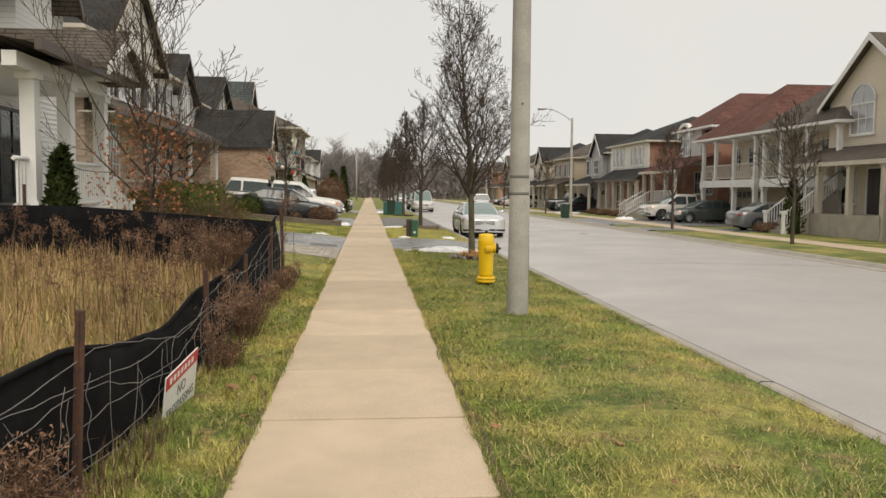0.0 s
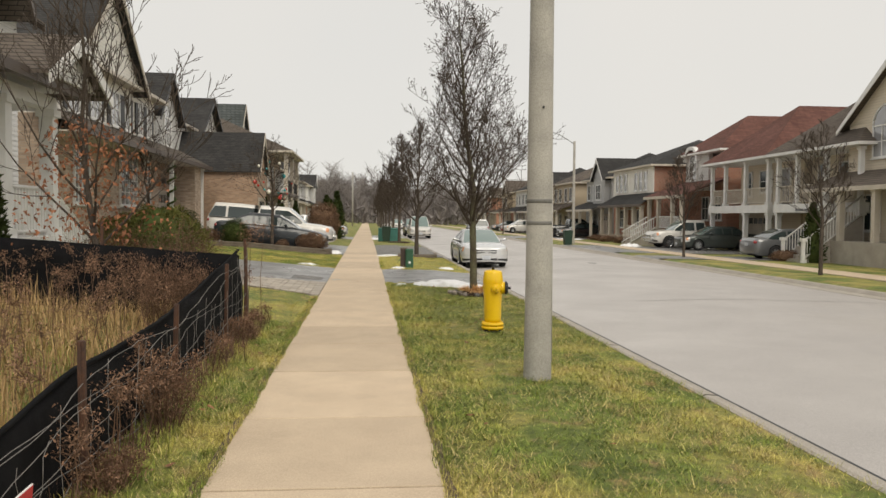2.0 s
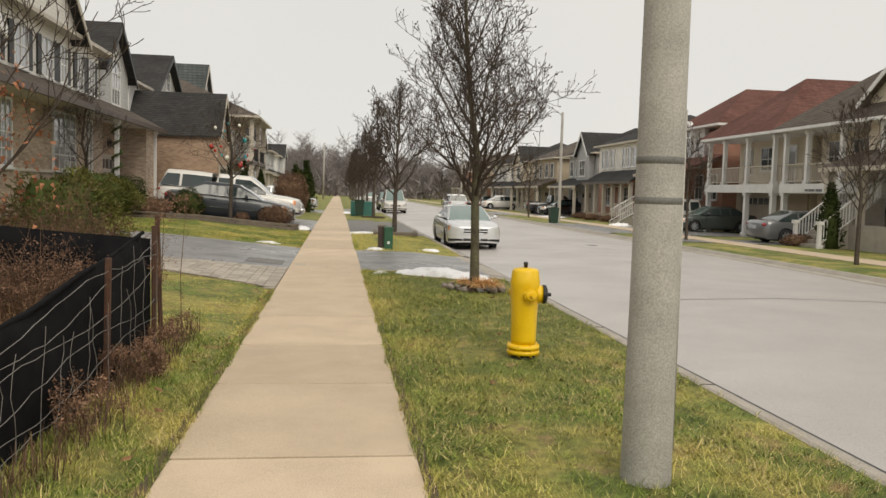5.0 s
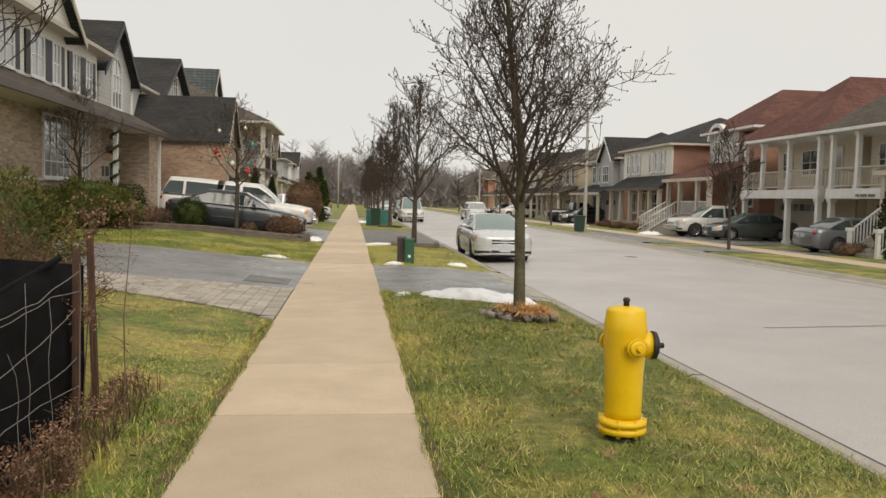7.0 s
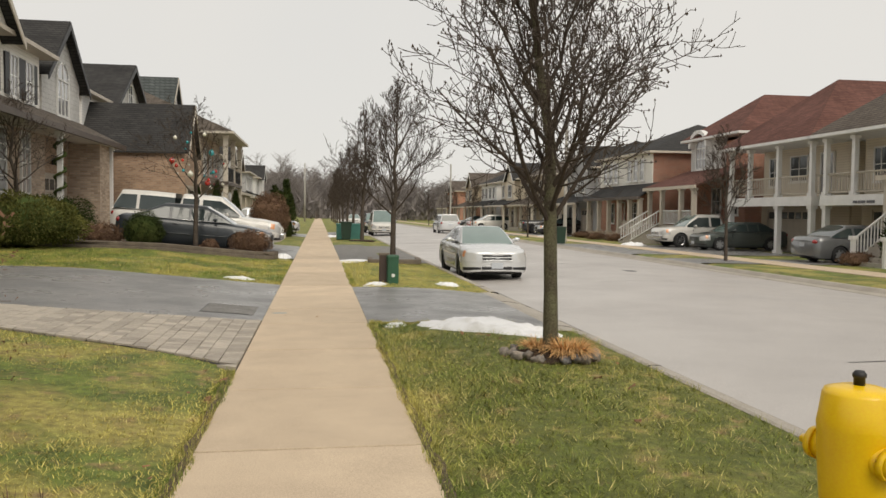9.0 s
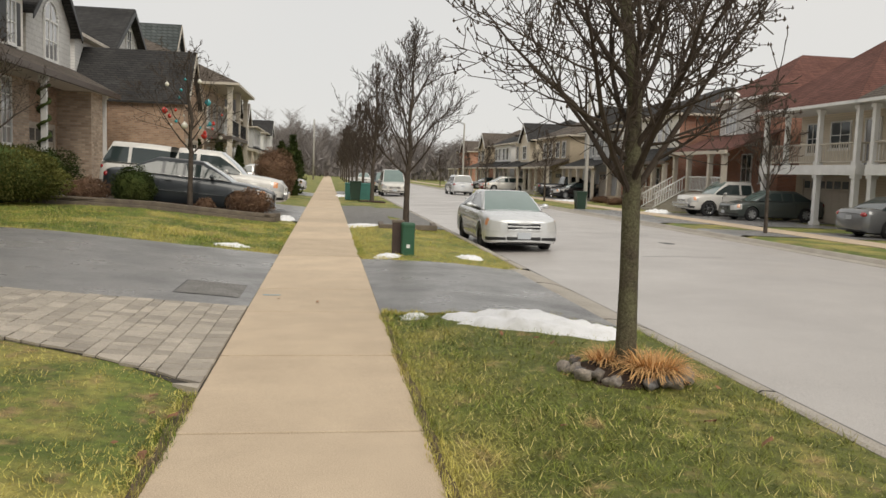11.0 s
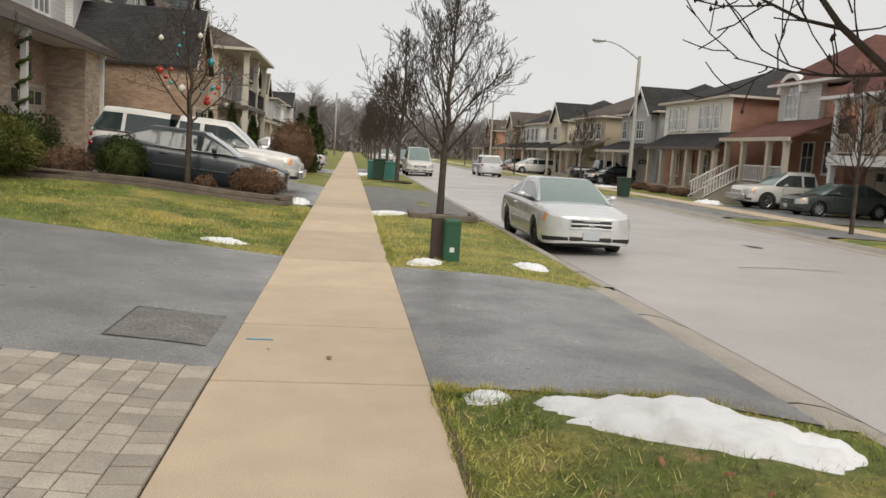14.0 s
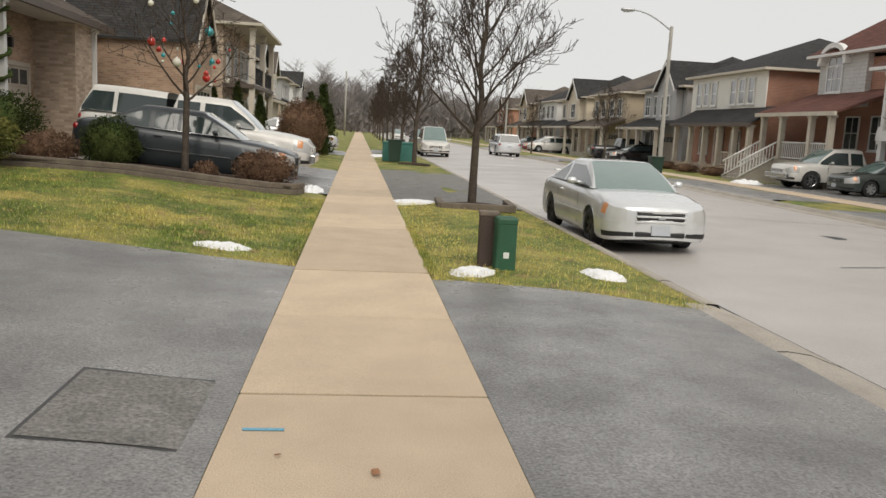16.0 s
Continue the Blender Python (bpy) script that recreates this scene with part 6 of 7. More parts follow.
bed = thing("tree_bed", pose(2.53, 19.40, 0) @ Matrix.Diagonal((0.86, 0.86, 1, 1)), "ring of field stones and mulch round the tree", "garden bed")
bm = bmesh.new()
blob(bm, (0, 0, -0.02), (0.55, 0.50, 0.07), 3, 0.3, 3)
part("mulch", bm, MULCH, bed)
rng = random.Random(4)
for i in range(15):
    a = math.pi * (0.72 + 1.15 * i / 14)
    stone(bed, 0.56 * math.cos(a) + rng.uniform(-0.07, 0.07), 0.48 * math.sin(a) + rng.uniform(-0.07, 0.07), rng.uniform(0.01, 0.05), rng.uniform(0.045, 0.10), rng.uniform(0.04, 0.075), rng.uniform(0.035, 0.07), i * 1.7 + 1.5)


def tuft(name, x, y, z, count, length, droop, material, label, seed, parent=None, spread=0.10, width=0.006, category="dry grass"):
    """Straps that rise from a point and arch over."""
    rng = random.Random(seed)
    v, f = [], []
    for i in range(count):
        a = rng.uniform(0, math.tau)
        r = spread * math.sqrt(rng.random())
        p = Vector((r * math.cos(a), r * math.sin(a), 0))
        a += rng.gauss(0, 0.5)
        ln = length * rng.uniform(0.55, 1.15)
        out = Vector((math.cos(a), math.sin(a), 0))
        side = Vector((-math.sin(a), math.cos(a), 0)) * width * rng.uniform(0.7, 1.3)
        n = len(v)
        k = 5
        lean = rng.uniform(0.3, 1.0)
        for j in range(k + 1):
            t = j / k
            q = p + out * (ln * lean * t * 0.85) + Vector((0, 0, ln * (0.75 * t - droop * lean * t * t)))
            q.z = max(q.z, 0.015)
            w = side * (1 - 0.8 * t)
            v += [tuple(q - w), tuple(q + w)]
        for j in range(k):
            f.append((n + 2 * j, n + 2 * j + 1, n + 2 * j + 3, n + 2 * j + 2))
    ob = new(name, tri_mesh(name, v, f, material))
    ob.matrix_basis = pose(x, y, z)
    tagged(ob, label, category, kind="stuff")
    return ob


tuft("daylily_straw", 2.68, 19.20, 0.05, 620, 0.40, 0.85, STRAW, "collapsed straw-coloured daylily leaves under the tree", 1, spread=0.16)
tuft("daylily_straw", 2.40, 19.55, 0.05, 260, 0.28, 0.75, STRAW, "collapsed straw-coloured daylily leaves under the tree", 2, spread=0.12)
bed2 = thing("tree_bed", pose(2.36, 35.9, 0), "timber-edged mulch bed round the second tree", "garden bed")
bm = bmesh.new()
blob(bm, (0, 0, 0), (0.75, 0.7, 0.06), 5, 0.2, 3)
part("mulch", bm, MULCH, bed2)
for a, b in (((-0.75, -0.6), (0.7, -0.75)), ((0.7, -0.75), (0.8, 0.6)), ((-0.75, -0.6), (-0.7, 0.6))):
    bm = bmesh.new()
    d = (Vector((*b, 0)) - Vector((*a, 0)))
    box(bm, 0, d.length, -0.07, 0.07, -0.03, 0.11, 0.015)
    o = part("timber", bm, TIMBER, bed2)
    o.matrix_basis = pose(a[0], a[1], 0, 0, 0, math.degrees(math.atan2(d.y, d.x)))
bed3 = thing("tree_bed", pose(2.35, 54.0, 0), "dark mulch ring round a further tree", "garden bed")
bm = bmesh.new()
blob(bm, (0, 0, 0), (0.7, 0.7, 0.07), 6, 0.2, 3)
part("mulch", bm, MULCH, bed3)

# lawn bed with a low timber edge
gb = thing("garden_bed", pose(0, 0, 0), "raised garden bed with a weathered stacked timber edge", "garden bed")
line = [(-12.0, 36.4), (-9.0, 36.3), (-6.6, 36.2), (-4.6, 36.0), (-3.0, 35.85), (-1.9, 35.95), (-1.4, 36.35), (-1.3, 36.9)]
for (x0, y0), (x1, y1) in zip(line, line[1:]):
    d = Vector((x1 - x0, y1 - y0, gz(x1, 0) - gz(x0, 0)))
    for j in range(2):
        bm = bmesh.new()
        box(bm, -0.03, d.length + 0.03, -0.09, 0.09, 0.0, 0.115, 0.014)
        o = part("timber", bm, TIMBER, gb)
        o.matrix_basis = pose(x0, y0 + j * 0.05, gz(x0, 0) - 0.01 + j * 0.118, 0, -math.degrees(math.atan2(d.z, math.hypot(d.x, d.y))), math.degrees(math.atan2(d.y, d.x)))
sheet_grid("bed_mulch", span(-1.45, -12.0, 11), lambda x: (36.1, 37.25), MULCH, "dark mulch in the raised bed", "garden bed", lift=0.17)


def snow_heap(x, y, sx, sy, h, seed, label="melting heap of old white snow", turn=0.0):
    ct, st = math.cos(radians(turn)), math.sin(radians(turn))
    verts, faces = [], []
    n = 46
    for j in range(n + 1):
        for i in range(n + 1):
            u, v = 2.8 * i / n - 1.4, 2.8 * j / n - 1.4
            q = Vector((u * 1.4, v * 1.4, seed * 3.7))
            edge = 1 - (u * u + v * v) + 0.42 * noise.noise(q * 1.6) + 0.30 * noise.noise(q * 5) - 2.0 * max(0.0, math.hypot(u, v) - 1.05)
            z = h * (max(-0.25, edge) ** 0.6 if edge > 0 else edge * 0.6) * (0.75 + 0.5 * noise.noise(q * 2.3 + Vector((5, 0, 0))))
            verts.append((x + u * sx * ct - v * sy * st, y + u * sx * st + v * sy * ct, gz(x, y) + z - 0.004))
    for j in range(n):
        for i in range(n):
            a = j * (n + 1) + i
            if max(verts[k][2] for k in (a, a + 1, a + n + 1, a + n + 2)) > gz(x, y) - 0.05:
                faces.append((a, a + 1, a + n + 2, a + n + 1))
    tagged(new("snow_patch", tri_mesh("snow_patch", verts, faces, SNOW, True)), label, "snow", "snow heaps")


snow_heap(2.20, 21.38, 0.84, 0.36, 0.15, 1, "melting heap of white snow on the grass edge", -22)
snow_heap(1.1, 21.95, 0.12, 0.1, 0.03, 2, "small patch of leftover snow")
snow_heap(1.28, 28.1, 0.22, 0.24, 0.05, 3, "small patch of snow beside the pedestal")
snow_heap(2.8, 28.3, 0.24, 0.36, 0.07, 4, "dirty snow lump on the grass edge")
snow_heap(-1.72, 28.85, 0.30, 0.24, 0.05, 5, "small patch of snow at the lawn's edge")
snow_heap(-1.1, 37.7, 0.25, 0.5, 0.16, 6, "snow lying along the driveway edge")
snow_heap(18.0, 55.0, 0.75, 0.7, 0.28, 7, "melting snow heap on the far lawn")
snow_heap(1.2, 36.4, 0.5, 0.35, 0.05, 8, "thin snow patch at the apron")
snow_heap(1.2, 62.0, 0.6, 0.7, 0.12, 9, "snow patch far along the lawn strip")
snow_heap(17.9, 71.5, 1.2, 0.6, 0.12, 10, "snow patch on a far lawn")

# ornaments on the garden tree
rng = random.Random(8)
for i in range(26):
    a, r, z = rng.uniform(0, math.tau), rng.uniform(0.25, 1.35), rng.uniform(1.9, 3.6)
    s = rng.choice((0.035, 0.045, 0.06)) if i > 3 else 0.095
    bm = bmesh.new()
    lathe(bm, ((0.002, -s), (s * 0.7, -s * 0.7), (s, 0), (s * 0.7, s * 0.7), (s * 0.25, s * 0.97), (s * 0.22, s * 1.2), (0.002, s * 1.22)), 14)
    kind = (BAUBLE_RED, BAUBLE_WHITE, BAUBLE_TEAL, BAUBLE_RED)[i % 4] if i < 4 else rng.choice((BAUBLE_RED, BAUBLE_WHITE, BAUBLE_WHITE, BAUBLE_TEAL))
    word = {"red_bauble": "red", "white_bauble": "cream", "teal_bauble": "teal"}[kind.name]
    bx, by, bz = -3.7 + r * math.cos(a), 36.7 + r * math.sin(a), 0.30 + z
    o = solo("bauble", bm, kind, pose(bx, by, bz), "shiny " + word + " bauble hanging in the garden tree", "ornament", "tree ornaments", smooth=True)
    bm = bmesh.new()
    tube(bm, (0, 0, s * 1.2), (0, 0, s * 1.2 + 0.12), 0.003, 0.003, 4)
    part("hook", bm, WIRE, o)
for i in range(5):
    bm = bmesh.new()
    x, y = -5.8, 62.6 + i * 1.7
    lathe(bm, ((0.002, 0), (0.10, 0.25), (0.13, 0.55), (0.05, 0.72), (0.002, 0.75)), 8)
    o = solo("icicle_ornament", bm, WHITE, pose(x, y, 2.055), "white icicle ornament under a porch beam", "ornament", "porch ornaments", smooth=True)
    bm = bmesh.new()
    tube(bm, (0, 0, 0.7), (0, 0, 1.0), 0.008, 0.008, 4)
    part("hook", bm, WIRE, o)


# garland wound round the white post
garland = Twigs()
turns = [Vector((0.17 * math.cos(i * 0.45), 0.17 * math.sin(i * 0.45), 0.35 + 3.1 * i / 84)) for i in range(85)]
garland.tube(turns, [0.05 + 0.015 * math.sin(i * 2.3) for i in range(85)], 6)
o = new("garland", tri_mesh("garland", garland.v, garland.f, CEDAR, True))
o.matrix_basis = pose(-8.45, 39.5, 0.4)
tagged(o, "dark green garland wound round a white post", "garland")


# ---------------------------------------------------------------- silt fence and vacant lot
TOPS = [(-6.0, 0.80), (0.0, 0.85), (2.0, 0.80), (3.6, 0.77), (4.3, 0.77), (5.3, 0.62), (6.2, 0.56), (7.4, 0.70), (8.2, 0.69), (9.6, 0.71), (11.0, 0.82), (12.4, 0.98), (14.2, 1.20)]


def fence_line(y):
    return -1.47 - 0.03 * math.sin(y * 0.7)


def fence():
    f = thing("silt_fence", pose(0, 0, 0), "sagging black silt fence on rusty stakes", "fence")
    verts, faces = [], []
    n, rows = 150, 8
    for i in range(n + 1):
        y = -6 + 19.75 * i / n
        top = curve_at(TOPS, y) + 0.015 * noise.noise(Vector((y * 3, 0, 1)))
        for j in range(rows + 1):
            k = j / rows
            x = fence_line(y) + 0.05 * noise.noise(Vector((y * 1.7, k * 2.5, 4))) + 0.03 * math.sin(y * 5 + k * 3) * k * (1 - k) * 2
            verts.append((x - 0.05 * (k ** 3), y, -0.03 + (top + 0.03) * k))
    for i in range(n):
        for j in range(rows):
            a = i * (rows + 1) + j
            faces.append((a, a + rows + 1, a + rows + 2, a + 1))
    ob = new("fabric", tri_mesh("fabric", verts, faces, FABRIC, True))
    ob.parent = f
    m = ob.modifiers.new("thick", "SOLIDIFY")
    m.thickness = 0.006
    # rolled top edge
    hem = Twigs()
    line = [-6 + 19.75 * i / n for i in range(0, n + 1, 2)]
    hem.tube([Vector((fence_line(y) - 0.05, y, curve_at(TOPS, y))) for y in line], [0.018] * len(line), 6)
    ob = piece("top_hem", tri_mesh("top_hem", hem.v, hem.f, FABRIC, True), f)
    for y, top in ((1.9, 1.0), (4.18, 1.0), (7.3, 0.90), (9.7, 0.85), (12.3, 1.05), (13.72, 1.22), (14.25, 1.30)):
        bm = bmesh.new()
        box(bm, -0.02, 0.02, -0.02, 0.02, -0.1, top, 0.004)
        box(bm, -0.004, 0.004, -0.03, 0.03, -0.1, top - 0.01)
        o = part("stake", bm, RUST, f)
        o.matrix_basis = pose(fence_line(y) + (0.055 if y < 14 else 0.0), y, 0, random.uniform(-2, 2), random.uniform(-3, 3), 0)
    # sagging page wire in front of the fabric: long strands and kinked stays
    rng = random.Random(12)
    for i, share in enumerate((0.16, 0.34, 0.52, 0.70, 0.86, 0.97)):
        line = []
        for j in range(67):
            y = 1.2 + 12.5 * j / 66
            sag = 0.05 * math.sin(y * 1.9 + i * 2.2) + 0.025 * noise.noise(Vector((y * 4, i * 3.0, 2)))
            line.append(Vector((fence_line(y) + 0.075 + 0.03 * noise.noise(Vector((y * 2, i * 5.0, 7))), y, max(0.03, curve_at(TOPS, y) * share + sag))))
        w = Twigs()
        w.tube(line, [0.0024] * len(line), 4)
        piece("wire", tri_mesh("wire", w.v, w.f, WIRE), f)
    for i in range(46):
        y = 1.4 + 12.2 * i / 45 + rng.uniform(-0.08, 0.08)
        top = curve_at(TOPS, y) * rng.uniform(0.75, 1.05)
        way = rng.gauss(0, 0.12)
        line = [Vector((fence_line(y) + 0.08 + 0.02 * rng.random(), min(y + way * k / 6 + rng.gauss(0, 0.02), 13.7), 0.04 + (top - 0.04) * k / 6)) for k in range(7)]
        w = Twigs()
        w.tube(line, [0.0018] * 7, 4)
        piece("wire_stay", tri_mesh("wire_stay", w.v, w.f, WIRE), f)
    # back run across the lot
    verts, faces = [], []
    for i in range(61):
        x = -1.62 - 14 * i / 60
        for j in range(5):
            k = j / 4
            verts.append((x, 14.52 + 0.06 * noise.noise(Vector((x * 1.5, k * 2, 9))), gz(x, 0) - 0.05 + (1.04 - 0.003 * i + 0.02 * noise.noise(Vector((x, 0, 3)))) * k))
    for i in range(60):
        for j in range(4):
            a = i * 5 + j
            faces.append((a, a + 1, a + 6, a + 5))
    ob = new("back_fabric", tri_mesh("back_fabric", verts, faces, FABRIC, True))
    ob.parent = f
    m = ob.modifiers.new("thick", "SOLIDIFY")
    m.thickness = 0.006
    for x in (-3.6, -5.9, -8.2):
        bm = bmesh.new()
        box(bm, -0.02, 0.02, -0.02, 0.02, -0.1, 1.3)
        o = part("stake", bm, RUST, f)
        o.matrix_basis = pose(x, 14.62, gz(x, 0))


fence()

sign = thing("warning_sign", look((-1.385, 6.25, 0.36), (-0.2, 5.9, 0.36)) @ pose(0, 0, 0, 0, 0, 0), "white sign with red header leaning on the fence", "sign")
sign.matrix_basis = pose(-1.31, 5.92, 0.16, 8, -7, 84)
bm = bmesh.new()
box(bm, -0.34, 0.34, -0.004, 0.004, -0.23, 0.22)
part("board", bm, SIGNWHITE, sign)
boxpart("header", (-0.335, 0.335, -0.007, -0.0045, 0.12, 0.215), SIGNRED, sign, "red header band with white bars")
for i in range(7):
    boxpart("header_bar", (-0.27 + i * 0.075, -0.225 + i * 0.075, -0.009, -0.0072, 0.147, 0.19), SIGNWHITE, sign)


def lettering(text, x, y, z, size, parent, material):
    c = bpy.data.curves.new("lettering", "FONT")
    c.body, c.size, c.align_x, c.extrude = text, size, "CENTER", 0.0006
    tmp = bpy.data.objects.new("lettering", c)
    me = bpy.data.meshes.new_from_object(tmp)
    bpy.data.objects.remove(tmp)
    me.materials.clear()
    me.materials.append(material)
    o = piece("lettering", me, parent, pose(x, y, z, 90, 0, 0))
    return o


lettering("NO", 0, -0.006, 0.0, 0.115, sign, SIGNGREY)
lettering("TRESPASSING", 0, -0.006, -0.11, 0.098, sign, SIGNGREY)
boxpart("small_print", (-0.2, 0.2, -0.0065, -0.0045, -0.185, -0.168), SIGNGREY, sign)


# dry grass and weeds of the lot
def blades(name, count, area, length, width, material, label, seed, category="grass", lean=0.5, accept=None, bend=True, clump=0.0, flat=0.12):
    rs = np.random.RandomState(seed)
    x0, x1, y0, y1 = area
    x, y = rs.uniform(x0, x1, count), rs.uniform(y0, y1, count)
    if accept is not None:
        keep = accept(x, y, rs)
        x, y = x[keep], y[keep]
    n = len(x)
    z = np.array([gz(a, b) for a, b in zip(x, y)])
    ln = length * rs.uniform(0.45, 1.25, n)
    ln *= 1 + clump * np.sin(x * 8.3 + 2.1 * np.sin(y * 4.7)) * np.sin(y * 7.1 + 2.3 * np.sin(x * 5.9))
    a = rs.uniform(0, 2 * np.pi, n)
    tilt = np.abs(rs.normal(0, lean, n)) if lean < 1.3 else np.clip(np.abs(rs.normal(0, 0.5, n)) + 0.75, 0, 1.75)
    w = width * rs.uniform(0.6, 1.3, n)
    c, s = np.cos(a), np.sin(a)
    base = np.stack([x, y, z - 0.01], 1)
    side = np.stack([-s, c, np.zeros(n)], 1) * w[:, None]
    out = np.stack([c, s, np.zeros(n)], 1)
    mid = base + out * (ln * np.sin(tilt) * 0.35)[:, None] + np.stack([0 * x, 0 * x, ln * 0.6 * np.cos(tilt * 0.6)], 1)
    tip = base + out * (ln * np.sin(tilt))[:, None] + np.stack([0 * x, 0 * x, ln * np.maximum(np.cos(tilt), flat)], 1)
    if bend:
        v = np.concatenate([base - side, base + side, mid - side * 0.6, mid + side * 0.6, tip], 1).reshape(-1, 3)
        k = np.arange(n)[:, None] * 5
        f = np.concatenate([k + np.array([[0, 1, 3]]), k + np.array([[0, 3, 2]]), k + np.array([[2, 3, 4]])], 1).reshape(-1, 3)
    else:
        v = np.concatenate([base - side, base + side, tip], 1).reshape(-1, 3)
        f = np.arange(n * 3).reshape(-1, 3)
    me = bpy.data.meshes.new(name)
    me.vertices.add(len(v))
    me.vertices.foreach_set("co", v.ravel())
    me.loops.add(len(f) * 3)
    me.loops.foreach_set("vertex_index", f.ravel().astype(np.int32))
    me.polygons.add(len(f))
    me.polygons.foreach_set("loop_start", np.arange(0, len(f) * 3, 3, dtype=np.int32))
    me.update(calc_edges=True)
    me.materials.append(material)
    return tagged(new(name, me), label, category, kind="stuff")


blades("dry_meadow", 42000, (-11, -1.7, 1.5, 14.4), 0.36, 0.005, DRY, "matted dry golden grass filling the vacant lot", 1, "dry grass", 0.85, clump=0.5)
blades("green_undergrowth", 6000, (-6, -1.8, 5.0, 13.8), 0.16, 0.006, BLADE, "pale green growth among the dry grass", 2, "grass", 0.9, lambda x, y, rs: (np.sin(x * 1.7) + np.sin(y * 1.1 + x) > 0.6))


def weeds(name, spots, height, label, seed, head=0.16, heads=16):
    """Stalks with branched, fluffy seed heads."""
    rng = random.Random(seed)
    tw = Twigs()
    v, f = [], []
    for x, y in spots:
        h = height * rng.uniform(0.65, 1.2)
        b = Vector((x, y, gz(x, y) - 0.02))
        t = b + Vector((rng.gauss(0, 0.10) * h, rng.gauss(0, 0.10) * h, h))
        m = b.lerp(t, 0.5) + Vector((rng.gauss(0, 0.03), rng.gauss(0, 0.03), 0))
        tw.tube([b, m, t], [0.0045, 0.004, 0.002], 4)
        for j in range(6):
            k = rng.uniform(0.25, 0.85)
            p = b.lerp(t, k)
            a = rng.uniform(0, math.tau)
            q = p + Vector((math.cos(a), math.sin(a), rng.uniform(0.3, 1.2))) * rng.uniform(0.04, 0.12)
            tw.tube([p, q], [0.0025, 0.0015], 3)
        for j in range(heads):
            a = rng.uniform(0, math.tau)
            k = rng.random()
            p = t + Vector((math.cos(a) * head * k, math.sin(a) * head * k, rng.uniform(-0.8, 0.35) * head))
            tw.tube([t - Vector((0, 0, head * 0.5)), p], [0.002, 0.001], 3)
            for s in range(9):
                d = Vector((rng.gauss(0, 1), rng.gauss(0, 1), rng.gauss(0, 1))).normalized()
                e = d.cross(Vector((rng.gauss(0, 1), rng.gauss(0, 1), 1))).normalized()
                r = rng.uniform(0.007, 0.018)
                q = p + Vector((rng.gauss(0, 0.02), rng.gauss(0, 0.02), rng.gauss(0, 0.02)))
                n = len(v)
                v += [tuple(q - e * r * 0.4), tuple(q + e * r * 0.4), tuple(q + d * r * 1.6)]
                f.append((n, n + 1, n + 2))
    st = tagged(new(name, tri_mesh(name, tw.v, tw.f, STALK)), label, "weeds", kind="stuff")
    o = piece("seed_heads", tri_mesh("seed_heads", v, f, PLUME), st)
    tagged(o, "fluffy brown seed heads", kind="stuff")


rng = random.Random(77)
spots = [(rng.uniform(-10, -1.9), rng.uniform(12.4, 14.3)) for i in range(60)]
spots += [(rng.uniform(-4.0, -1.65), rng.uniform(7.0, 14.2)) for i in range(50)]
spots += [(rng.uniform(-9, -2), rng.uniform(3, 12)) for i in range(40)]
weeds("tall_weeds", spots, 0.82, "tall dry brown weeds inside the black fence", 3)
spots = [(-1.30 + rng.gauss(0, 0.07), y + rng.gauss(0, 0.22)) for y in (3.0, 3.5, 7.0, 8.0, 8.4, 8.8) for i in range(4)]
weeds("fence_weeds", spots, 0.60, "dry brown weeds leaning against the fence", 4)
weeds("corner_weeds", [(-1.43, 14.05), (-1.5, 14.1), (-1.25, 14.2), (-1.6, 13.9)], 1.25, "dry goldenrod beside the corner stake", 6, 0.17, 22)
spots = [(-1.38 + rng.gauss(0, 0.14), rng.uniform(11.0, 14.6)) for i in range(60)]
weeds("low_weeds", spots, 0.28, "low dry weeds at the fence's foot", 7, 0.08, 8)
blades("fence_foot_grass", 4500, (-1.5, -1.05, 2.0, 14.8), 0.11, 0.004, BLADE, "longer grass along the fence's foot", 8, "grass", 1.0, lambda x, y, rs: (y < 5.5) | (y > 6.9) | (x < -1.36))
blades("fence_foot_straw", 2600, (-1.5, -1.2, 2.0, 15.2), 0.2, 0.004, STALK, "dry straw along the fence's foot", 9, "dry grass", 1.0, lambda x, y, rs: (y < 5.4) | (y > 7.0) | (x < -1.36))


